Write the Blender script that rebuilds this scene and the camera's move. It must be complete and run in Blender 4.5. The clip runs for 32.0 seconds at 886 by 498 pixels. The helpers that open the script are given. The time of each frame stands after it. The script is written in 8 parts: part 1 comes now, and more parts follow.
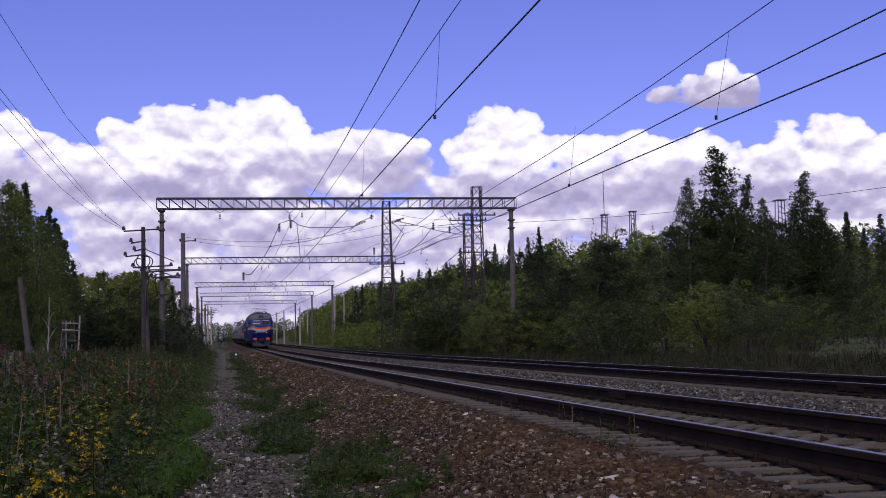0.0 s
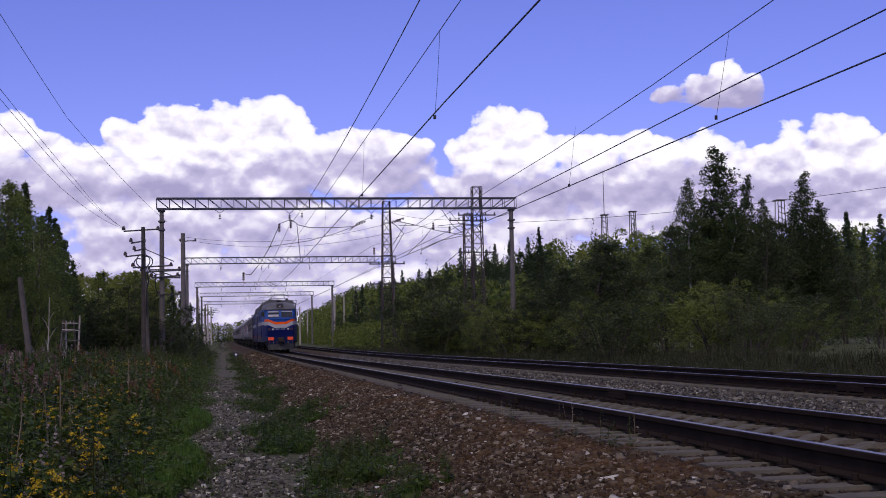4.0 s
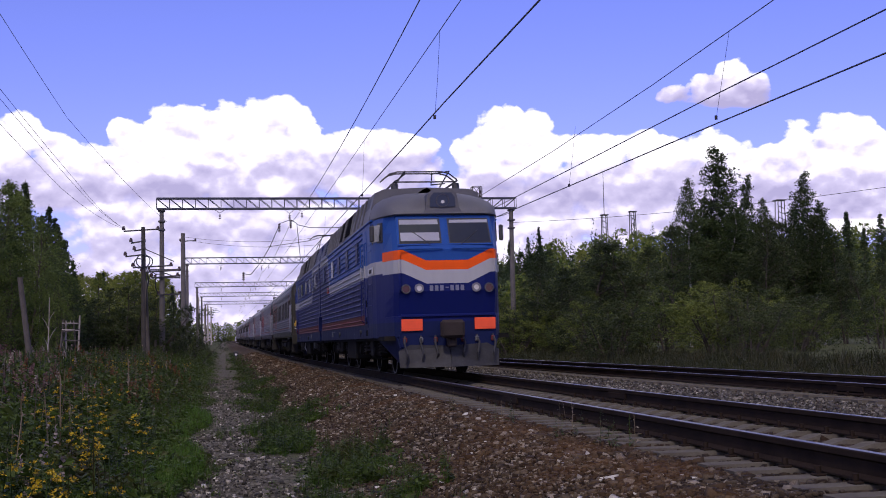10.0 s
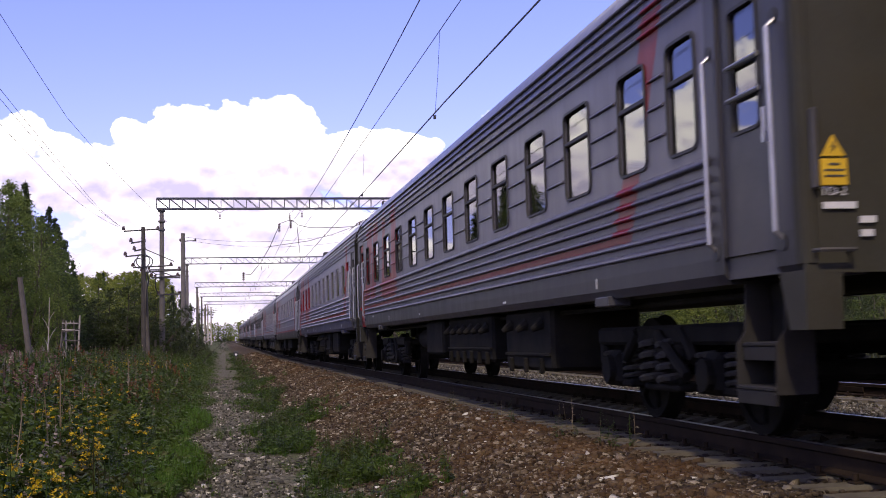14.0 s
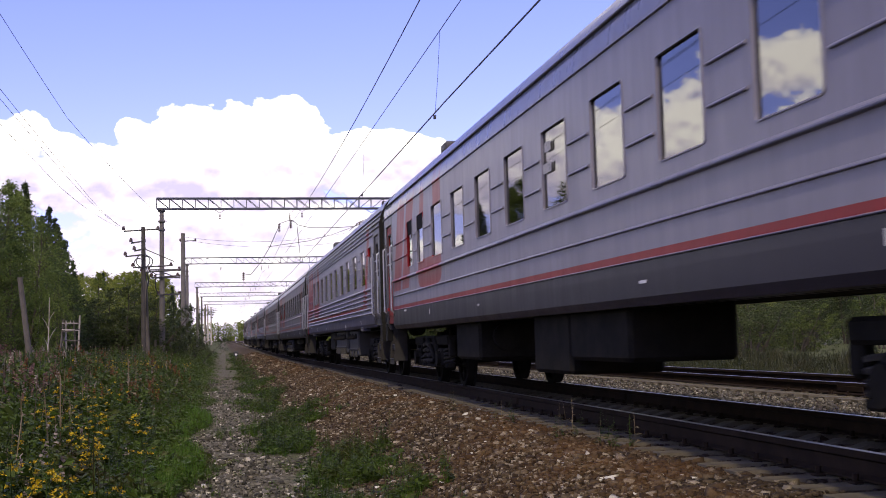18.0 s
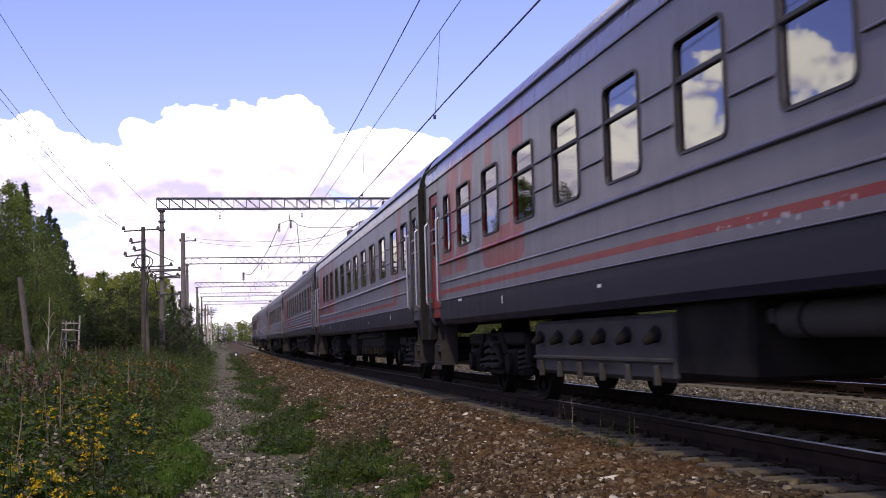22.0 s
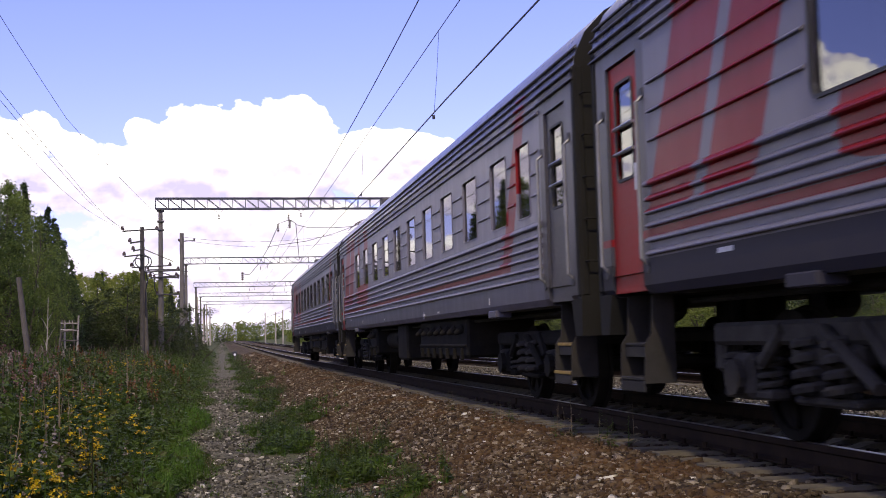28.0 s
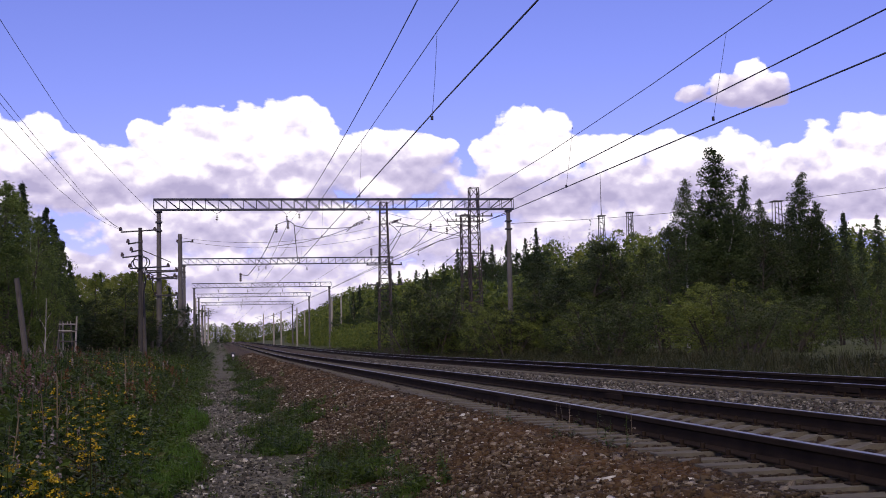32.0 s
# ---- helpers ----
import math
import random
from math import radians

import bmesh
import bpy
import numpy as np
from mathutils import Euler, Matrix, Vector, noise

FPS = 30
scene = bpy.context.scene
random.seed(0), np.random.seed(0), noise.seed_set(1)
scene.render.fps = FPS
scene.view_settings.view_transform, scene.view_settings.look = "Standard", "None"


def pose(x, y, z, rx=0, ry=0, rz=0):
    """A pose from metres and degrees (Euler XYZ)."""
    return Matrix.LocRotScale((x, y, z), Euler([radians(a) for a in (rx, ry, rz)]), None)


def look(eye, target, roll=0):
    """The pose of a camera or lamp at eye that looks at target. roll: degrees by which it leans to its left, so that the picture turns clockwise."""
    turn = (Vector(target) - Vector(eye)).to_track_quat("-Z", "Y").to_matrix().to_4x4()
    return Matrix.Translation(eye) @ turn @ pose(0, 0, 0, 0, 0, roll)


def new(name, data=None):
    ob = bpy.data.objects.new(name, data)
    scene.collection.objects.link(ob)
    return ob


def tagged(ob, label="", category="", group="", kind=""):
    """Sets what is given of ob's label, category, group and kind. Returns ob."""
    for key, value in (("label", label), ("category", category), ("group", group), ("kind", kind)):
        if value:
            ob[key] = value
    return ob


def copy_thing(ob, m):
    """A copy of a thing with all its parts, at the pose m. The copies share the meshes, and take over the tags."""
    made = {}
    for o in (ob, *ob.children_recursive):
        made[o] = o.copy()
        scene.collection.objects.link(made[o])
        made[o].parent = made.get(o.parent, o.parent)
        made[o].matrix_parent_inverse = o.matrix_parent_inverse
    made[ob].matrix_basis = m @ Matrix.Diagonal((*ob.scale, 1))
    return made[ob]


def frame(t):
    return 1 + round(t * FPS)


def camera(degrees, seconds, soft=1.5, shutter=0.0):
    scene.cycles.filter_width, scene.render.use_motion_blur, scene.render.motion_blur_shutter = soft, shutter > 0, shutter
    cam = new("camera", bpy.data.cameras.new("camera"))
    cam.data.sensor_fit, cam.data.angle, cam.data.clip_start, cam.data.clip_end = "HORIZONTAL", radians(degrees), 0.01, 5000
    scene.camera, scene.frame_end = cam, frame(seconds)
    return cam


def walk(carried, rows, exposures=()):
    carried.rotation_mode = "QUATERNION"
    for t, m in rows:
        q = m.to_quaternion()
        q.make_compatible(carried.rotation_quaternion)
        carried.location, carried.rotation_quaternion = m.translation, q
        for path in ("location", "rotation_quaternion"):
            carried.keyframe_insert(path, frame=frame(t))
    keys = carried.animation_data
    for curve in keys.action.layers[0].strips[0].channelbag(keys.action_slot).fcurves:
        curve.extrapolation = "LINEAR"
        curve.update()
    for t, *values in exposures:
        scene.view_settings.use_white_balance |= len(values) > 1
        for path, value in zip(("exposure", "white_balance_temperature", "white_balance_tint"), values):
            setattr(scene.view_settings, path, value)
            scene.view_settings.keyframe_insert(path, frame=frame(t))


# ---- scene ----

# World: x across the line to the right, y along the line away from the viewer, z up; z = 0 is the top of the rails.
EYE = Vector((-4.915, 0.0, 0.772))
YAW, PITCH, LEAN = 10.136, 4.209, -1.244


def aim(dyaw=0.0, dpitch=0.0):
    a, b = radians(YAW + dyaw), radians(PITCH + dpitch)
    way = Vector((math.sin(a) * math.cos(b), math.cos(a) * math.cos(b), math.sin(b)))
    return look(EYE, EYE + way * 50, LEAN)


cam = camera(39.23, 32.0, soft=0.95, shutter=0.15)
walk(cam, [(0, aim()), (25.7, aim()), (26.6, aim(0.14)), (27.5, aim(0.26)), (28.0, aim(0.05)), (28.3, aim()), (31.5, aim()), (32.0, aim(0.13, 0.04))],
     exposures=[(0, -0.5, 6350, 18), (6, -0.42, 6350, 18), (9, -0.28, 6350, 18), (10.6, -0.05, 6400, 20), (11.6, 0.15, 6600, 20), (13, 0.42, 6950, 16), (18, 0.55, 7300, 10),
                (29.5, 0.55, 7300, 10), (30.8, 0.4, 7150, 12), (31.5, 0.05, 6850, 16), (32, -0.2, 6800, 15)])

# ---- daylight: broken cloud, soft high sun behind the viewer ----
world = bpy.data.worlds.new("world")
scene.world = world
world.use_nodes = True
SUN_AZ, SUN_EL = 199.0, 44.0
wn = world.node_tree
sky = wn.nodes.new("ShaderNodeTexSky")
sky.sky_type = "NISHITA"
sky.sun_disc = False
sky.sun_elevation, sky.sun_rotation = radians(SUN_EL), radians(SUN_AZ)
sky.air_density, sky.dust_density, sky.ozone_density = 1.0, 0.3, 5.0
wn.nodes["Background"].inputs["Strength"].default_value = 0.12
hue = wn.nodes.new("ShaderNodeMix")
hue.data_type, hue.blend_type = "RGBA", "MULTIPLY"
hue.inputs[0].default_value, hue.inputs[7].default_value = 1.0, (1.12, 0.87, 1.53, 1)
wn.links.new(sky.outputs["Color"], hue.inputs[6])
wn.links.new(hue.outputs[2], wn.nodes["Background"].inputs["Color"])
sun = new("sun", bpy.data.lights.new("sun", "SUN"))
sun.data.energy, sun.data.angle, sun.data.color = 1.9, radians(3), (1.0, 0.88, 0.68)
sun.matrix_world = look((0, 0, 60), (-math.sin(radians(SUN_AZ)), -math.cos(radians(SUN_AZ)), 60 - math.tan(radians(SUN_EL))))


# ---- materials ----
def material(name):
    m = bpy.data.materials.new(name)
    m.use_nodes = True
    nt = m.node_tree
    return m, nt, nt.nodes["Principled BSDF"]


def node(nt, kind, **values):
    n = nt.nodes.new("ShaderNode" + kind)
    for k, v in values.items():
        n.inputs[k.replace("_", " ")].default_value = v
    return n


def mathn(nt, op, a, b=None, clamp=False):
    n = nt.nodes.new("ShaderNodeMath")
    n.operation, n.use_clamp = op, clamp
    for i, v in enumerate((a, b)):
        if v is None:
            continue
        if isinstance(v, (int, float)):
            n.inputs[i].default_value = v
        else:
            nt.links.new(v, n.inputs[i])
    return n.outputs[0]


def mixc(nt, fac, a, b, mode="MIX"):
    n = nt.nodes.new("ShaderNodeMix")
    n.data_type, n.blend_type = "RGBA", mode
    for sock, v in ((n.inputs[0], fac), (n.inputs[6], a), (n.inputs[7], b)):
        if isinstance(v, (int, float)):
            sock.default_value = v
        elif isinstance(v, tuple):
            sock.default_value = (*v, 1)
        else:
            nt.links.new(v, sock)
    return n.outputs[2]


def noisen(nt, coord, scale, detail=4, rough=0.55):
    n = node(nt, "TexNoise", Scale=scale, Detail=detail, Roughness=rough)
    nt.links.new(coord, n.inputs["Vector"])
    return n.outputs[0]


def ramp(nt, fac, *stops):
    r = nt.nodes.new("ShaderNodeValToRGB")
    el = r.color_ramp.elements
    while len(el) < len(stops):
        el.new(0.5)
    for e, (p, c) in zip(el, stops):
        e.position, e.color = p, (*c, 1) if len(c) == 3 else c
    nt.links.new(fac, r.inputs[0])
    return r.outputs[0]


def bumpn(nt, height, strength, dist=0.01):
    b = node(nt, "Bump", Strength=strength, Distance=dist)
    nt.links.new(height, b.inputs["Height"])
    return b.outputs[0]


def surface(name, col, col2=None, rough=0.6, metal=0.0, scale=6.0, fine=60.0, bump=0.15, dirt=None, dirt_amount=0.35, spec=0.5, coords="Object"):
    """A worn surface: two colours mixed by noise at two scales, with fine relief and optional dirt in streaks."""
    m, nt, b = material(name)
    tc = nt.nodes.new("ShaderNodeTexCoord").outputs[coords]
    big, small = noisen(nt, tc, scale, 5), noisen(nt, tc, fine, 4)
    col2 = col2 or tuple(c * 0.7 for c in col)
    f = mathn(nt, "ADD", mathn(nt, "MULTIPLY", big, 0.7), mathn(nt, "MULTIPLY", small, 0.3))
    c = ramp(nt, f, (0.3, col2), (0.68, col))
    if dirt:
        d = noisen(nt, tc, scale * 0.37, 6, 0.7)
        c = mixc(nt, mathn(nt, "MULTIPLY", ramp(nt, d, (0.42, (0, 0, 0)), (0.7, (1, 1, 1))), dirt_amount), c, dirt)
    nt.links.new(c, b.inputs["Base Color"])
    nt.links.new(mathn(nt, "ADD", mathn(nt, "MULTIPLY", small, 0.2), rough - 0.1, True), b.inputs["Roughness"])
    b.inputs["Metallic"].default_value = metal
    b.inputs["Specular IOR Level"].default_value = spec
    if bump:
        nt.links.new(bumpn(nt, small, bump, 0.006), b.inputs["Normal"])
    return m


def leafy(name, dark, light, rough=0.55, trans=0.3, turned=None):
    """Leaves and blades: colour varies from clump to clump and leaf to leaf, some light comes through."""
    m, nt, b = material(name)
    isl = nt.nodes.new("ShaderNodeNewGeometry").outputs["Random Per Island"]
    info = nt.nodes.new("ShaderNodeObjectInfo").outputs["Random"]
    tc = nt.nodes.new("ShaderNodeTexCoord").outputs["Object"]
    f = mathn(nt, "ADD", mathn(nt, "MULTIPLY", isl, 0.45), mathn(nt, "SUBTRACT", mathn(nt, "MULTIPLY", noisen(nt, tc, 1.1, 4, 0.65), 1.0), 0.23))
    f = mathn(nt, "ADD", f, mathn(nt, "MULTIPLY", mathn(nt, "SUBTRACT", info, 0.5), 0.35), True)
    c = ramp(nt, f, (0.2, dark), (0.8, light))
    if turned:
        # patches of plants that have begun to fade
        c = mixc(nt, mathn(nt, "MULTIPLY", ramp(nt, noisen(nt, tc, 0.7, 5, 0.7), (0.52, (0, 0, 0)), (0.66, (1, 1, 1))), 0.7), c, turned)
    nt.links.new(c, b.inputs["Base Color"])
    b.inputs["Roughness"].default_value = rough
    b.inputs["Specular IOR Level"].default_value = 0.25
    t = node(nt, "BsdfTranslucent")
    nt.links.new(c, t.inputs["Color"])
    mix = node(nt, "MixShader", Fac=trans)
    nt.links.new(b.outputs[0], mix.inputs[1])
    nt.links.new(t.outputs[0], mix.inputs[2])
    nt.links.new(mix.outputs[0], nt.nodes["Material Output"].inputs["Surface"])
    return m


def stony(name, stops, rust):
    """Broken stone: every piece its own tone, speckled; brake dust stains it in patches along the rails."""
    m, nt, b = material(name)
    isl = nt.nodes.new("ShaderNodeNewGeometry").outputs["Random Per Island"]
    tc = nt.nodes.new("ShaderNodeTexCoord").outputs["Object"]
    speck = noisen(nt, tc, 90, 3, 0.7)
    f = mathn(nt, "ADD", isl, mathn(nt, "MULTIPLY", mathn(nt, "SUBTRACT", speck, 0.5), 0.45), True)
    c = ramp(nt, f, *stops)
    if rust:
        sx = nt.nodes.new("ShaderNodeSeparateXYZ")
        nt.links.new(tc, sx.inputs[0])
        side = mathn(nt, "MULTIPLY", mathn(nt, "ADD", sx.outputs["X"], 3.4), 0.5, True)
        patch = ramp(nt, noisen(nt, tc, 0.9, 4), (0.40, (0, 0, 0)), (0.62, (1, 1, 1)))
        c = mixc(nt, mathn(nt, "MULTIPLY", mathn(nt, "MULTIPLY", side, patch), 0.55), c, rust)
        # oil and brake dust, with the train's shade painted in, round the rails
        oil_shade = mathn(nt, "SUBTRACT", 1.0, mathn(nt, "MULTIPLY", mathn(nt, "SUBTRACT", mathn(nt, "ABSOLUTE", sx.outputs["X"]), 0.95), 1.1, True), True)
        c = mixc(nt, mathn(nt, "MULTIPLY", oil_shade, 0.72), c, (0.016, 0.012, 0.009))
    nt.links.new(c, b.inputs["Base Color"])
    b.inputs["Roughness"].default_value = 0.92
    b.inputs["Specular IOR Level"].default_value = 0.2
    nt.links.new(bumpn(nt, speck, 0.4, 0.01), b.inputs["Normal"])
    return m


PALE_CONCRETE = surface("pale_concrete", (0.42, 0.37, 0.30), (0.27, 0.24, 0.20), 0.85, scale=1.5, fine=40, dirt=(0.16, 0.14, 0.12))
CONCRETE = surface("weathered_concrete", (0.135, 0.122, 0.108), (0.066, 0.060, 0.055), 0.85, scale=1.5, fine=40, dirt=(0.10, 0.09, 0.08))
SLEEPER = surface("sleeper_concrete", (0.165, 0.152, 0.115), (0.070, 0.062, 0.046), 0.9, scale=2.5, fine=50, dirt=(0.050, 0.038, 0.026), dirt_amount=0.85, spec=0.2)
RUST = surface("rusty_steel", (0.030, 0.021, 0.015), (0.014, 0.010, 0.008), 0.85, 0.0, scale=3, fine=50, spec=0.05)
RAIL_TOP = surface("polished_steel", (0.26, 0.25, 0.25), (0.15, 0.145, 0.14), 0.36, 0.9, scale=2, fine=30, bump=0.02)
DARK_STEEL = surface("dark_painted_steel", (0.055, 0.055, 0.06), (0.03, 0.03, 0.032), 0.6, 0.2, scale=3, fine=40, dirt=(0.12, 0.10, 0.08), dirt_amount=0.4)
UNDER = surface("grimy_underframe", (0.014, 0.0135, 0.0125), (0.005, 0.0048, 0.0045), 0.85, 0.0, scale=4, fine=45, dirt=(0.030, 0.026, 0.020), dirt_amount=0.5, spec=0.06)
BOGIE = surface("dusty_grey_bogie", (0.060, 0.057, 0.052), (0.016, 0.015, 0.013), 0.8, 0.0, scale=4, fine=40, dirt=(0.015, 0.013, 0.012), dirt_amount=0.7, spec=0.1)
LATTICE = surface("lattice_steel", (0.060, 0.040, 0.034), (0.028, 0.022, 0.022), 0.7, 0.2, scale=2, fine=25)
TRUSS = surface("grey_truss_paint", (0.062, 0.068, 0.090), (0.038, 0.042, 0.054), 0.6, 0.2, scale=2, fine=25)
WIRE = surface("oxidised_wire", (0.03, 0.03, 0.035), (0.02, 0.02, 0.022), 0.5, 0.4, bump=0)
INSULATOR = surface("brown_glaze", (0.06, 0.035, 0.03), None, 0.2, bump=0)
TIMBER = surface("grey_timber", (0.105, 0.092, 0.078), (0.040, 0.034, 0.029), 0.9, scale=2, fine=30)
PALE_TIMBER = surface("bleached_timber", (0.34, 0.31, 0.26), (0.16, 0.14, 0.115), 0.9, scale=3, fine=30)
OLD_TIMBER = surface("tarred_timber", (0.060, 0.054, 0.048), (0.028, 0.025, 0.022), 0.9, scale=2, fine=30)
BARK = surface("bark", (0.070, 0.055, 0.042), (0.030, 0.024, 0.019), 0.95, scale=5, fine=30, bump=0.5)
BIRCH_BARK = surface("birch_bark", (0.62, 0.60, 0.55), (0.22, 0.20, 0.18), 0.8, scale=5, fine=18, bump=0.3)
LEAF_BIRCH = leafy("birch_leaves", (0.034, 0.060, 0.013), (0.140, 0.185, 0.040), trans=0.4)
# birch leaves darkened: the shade on these trees is put into their colour
LEAF_SHADED_BIRCH = leafy("shaded_birch_leaves", (0.014, 0.030, 0.009), (0.060, 0.088, 0.024), trans=0.3)
LEAF_WILLOW = leafy("willow_leaves", (0.046, 0.072, 0.014), (0.175, 0.205, 0.040), trans=0.4)
LEAF_SPRUCE = leafy("spruce_needles", (0.014, 0.028, 0.011), (0.055, 0.082, 0.026), 0.6, 0.12)
LEAF_WOOD = leafy("mixed_wood_leaves", (0.036, 0.066, 0.015), (0.165, 0.215, 0.048), trans=0.4)
GRASS = leafy("grass_blades", (0.022, 0.052, 0.007), (0.085, 0.150, 0.018), trans=0.4, turned=(0.085, 0.070, 0.024))
WEED = leafy("weed_leaves", (0.007, 0.018, 0.004), (0.066, 0.104, 0.014), trans=0.35, turned=(0.066, 0.040, 0.014))
VERGE = leafy("rough_verge", (0.010, 0.016, 0.005), (0.042, 0.046, 0.013), trans=0.3, turned=(0.075, 0.055, 0.024))
# lighter leaf copy: sunlight on the far slopes is put into the colour
LEAF_SUNLIT = leafy("hillside_leaves", (0.075, 0.115, 0.020), (0.26, 0.28, 0.052), trans=0.4)
# darkened leaf copy: shade on the nearer bushes is put into the colour
LEAF_SHADED = leafy("alder_leaves", (0.014, 0.026, 0.007), (0.062, 0.080, 0.020), trans=0.25)
STALK = leafy("dry_stalks", (0.10, 0.075, 0.045), (0.24, 0.19, 0.12))
YELLOW = leafy("yellow_blossom", (0.30, 0.19, 0.006), (0.58, 0.42, 0.014), trans=0.15)
PINK = leafy("pink_blossom", (0.10, 0.050, 0.045), (0.21, 0.115, 0.105), trans=0.2)
FRESH = leafy("fresh_grass_blades", (0.026, 0.066, 0.008), (0.084, 0.165, 0.018), trans=0.4)
RUSTY = leafy("rusty_seed_heads", (0.070, 0.026, 0.010), (0.155, 0.070, 0.026), trans=0.15)
GREY_PLUME = leafy("grey_seed_plume", (0.15, 0.12, 0.10), (0.30, 0.25, 0.21), trans=0.2)
BALLAST = stony("ballast_stone", ((0.0, (0.010, 0.007, 0.004)), (0.3, (0.037, 0.024, 0.0125)), (0.6, (0.067, 0.047, 0.025)), (0.85, (0.098, 0.075, 0.047)), (1.0, (0.28, 0.24, 0.18))), (0.105, 0.048, 0.013))
GRAVEL = stony("grey_gravel", ((0.0, (0.013, 0.012, 0.008)), (0.4, (0.066, 0.060, 0.046)), (0.8, (0.125, 0.114, 0.090)), (1.0, (0.27, 0.25, 0.20))), None)
PALE_STONE = stony("pale_stone", ((0.0, (0.18, 0.155, 0.115)), (0.5, (0.33, 0.30, 0.24)), (1.0, (0.52, 0.50, 0.43))), None)


# ---- mesh helpers ----
class Geo:
    """Collects corners and faces of one mesh."""

    def __init__(self):
        self.v, self.f = [], []

    def add(self, verts, faces):
        n = len(self.v)
        self.v.extend(tuple(p) for p in verts)
        self.f.extend(tuple(i + n for i in q) for q in faces)
        return self

    def box(self, x0, x1, y0, y1, z0, z1, b=0.0, m=None):
        """A block with chamfered edges of width b."""
        lo, hi = (x0, y0, z0), (x1, y1, z1)
        b = min(b, 0.45 * min(h - l for l, h in zip(lo, hi)))
        if b <= 0:
            vs = [(x, y, z) for x in (x0, x1) for y in (y0, y1) for z in (z0, z1)]
            fs = [(0, 1, 3, 2), (4, 6, 7, 5), (0, 4, 5, 1), (2, 3, 7, 6), (0, 2, 6, 4), (1, 5, 7, 3)]
        else:
            vs, ix = [], {}
            for sx in (0, 1):
                for sy in (0, 1):
                    for sz in (0, 1):
                        for ax in range(3):
                            p = []
                            for k, s in enumerate((sx, sy, sz)):
                                e = (lo, hi)[s][k]
                                p.append(e if k == ax else e + (b if s == 0 else -b))
                            ix[(sx, sy, sz, ax)] = len(vs)
                            vs.append(tuple(p))
            fs = []
            for ax in range(3):
                o = [k for k in range(3) if k != ax]
                for s in (0, 1):
                    q = []
                    for a, c in ((0, 0), (1, 0), (1, 1), (0, 1)):
                        k = [0, 0, 0]
                        k[ax], k[o[0]], k[o[1]] = s, a, c
                        q.append(ix[(*k, ax)])
                    fs.append(tuple(q))
                for a in (0, 1):
                    for c in (0, 1):
                        k0, k1 = [0, 0, 0], [0, 0, 0]
                        k0[o[0]] = k1[o[0]] = a
                        k0[o[1]] = k1[o[1]] = c
                        k1[ax] = 1
                        fs.append((ix[(*k0, o[0])], ix[(*k1, o[0])], ix[(*k1, o[1])], ix[(*k0, o[1])]))
            for sx in (0, 1):
                for sy in (0, 1):
                    for sz in (0, 1):
                        fs.append(tuple(ix[(sx, sy, sz, ax)] for ax in range(3)))
        if m is not None:
            vs = [m @ Vector(p) for p in vs]
        return self.add(vs, fs)

    def tube(self, pts, r, n=6, r1=None, caps=True):
        """A round bar along points, radius r to r1."""
        pts = [Vector(p) for p in pts]
        r1 = r if r1 is None else r1
        vs, fs = [], []
        up = None
        for i, p in enumerate(pts):
            d = (pts[min(i + 1, len(pts) - 1)] - pts[max(i - 1, 0)]).normalized()
            if up is None:
                up = Vector((0, 0, 1)) if abs(d.z) < 0.9 else Vector((1, 0, 0))
            a = d.cross(up).normalized()
            c = a.cross(d)
            up = c
            rr = r + (r1 - r) * i / max(1, len(pts) - 1)
            for k in range(n):
                t = 2 * math.pi * k / n
                vs.append(p + a * (rr * math.cos(t)) + c * (rr * math.sin(t)))
            if i:
                for k in range(n):
                    fs.append(((i - 1) * n + k, (i - 1) * n + (k + 1) % n, i * n + (k + 1) % n, i * n + k))
        if caps:
            fs.append(tuple(range(n))[::-1])
            fs.append(tuple(range((len(pts) - 1) * n, len(pts) * n)))
        return self.add(vs, fs)

    def disc(self, c, axis, r, h, n=16, inner=0.0):
        """A drum of radius r and height h about an axis ('x', 'y' or 'z'), centred on c; a ring when inner > 0."""
        k = "xyz".index(axis)
        o = [i for i in range(3) if i != k]
        vs, fs = [], []
        for rr in ((r, inner) if inner else (r,)):
            for s in (-0.5, 0.5):
                for i in range(n):
                    p = list(c)
                    p[k] += s * h
                    p[o[0]] += rr * math.cos(2 * math.pi * i / n)
                    p[o[1]] += rr * math.sin(2 * math.pi * i / n)
                    vs.append(p)
        for i in range(n):
            j = (i + 1) % n
            fs.append((i, j, n + j, n + i))
            if inner:
                fs += [(2 * n + j, 2 * n + i, 3 * n + i, 3 * n + j), (i, 2 * n + i, 2 * n + j, j), (n + i, n + j, 3 * n + j, 3 * n + i)]
        if not inner:
            fs += [tuple(range(n)), tuple(range(n, 2 * n))[::-1]]
        return self.add(vs, fs)

    def extrude(self, outline, y0, y1, caps=True):
        """Sweeps an outline of (x, z) from y0 to y1."""
        n = len(outline)
        vs = [(x, y, z) for y in (y0, y1) for x, z in outline]
        fs = [(i, (i + 1) % n, n + (i + 1) % n, n + i) for i in range(n)]
        if caps:
            fs += [tuple(range(n))[::-1], tuple(range(n, 2 * n))]
        return self.add(vs, fs)

    def mesh(self, name, mat, smooth=False):
        me = bpy.data.meshes.new(name)
        me.from_pydata(self.v, [], self.f)
        if mat:
            me.materials.append(mat)
        bm = bmesh.new()
        bm.from_mesh(me)
        bmesh.ops.recalc_face_normals(bm, faces=bm.faces)
        bm.to_mesh(me)
        bm.free()
        if smooth:
            me.polygons.foreach_set("use_smooth", [True] * len(me.polygons))
            me.set_sharp_from_angle(angle=radians(38))
        return me


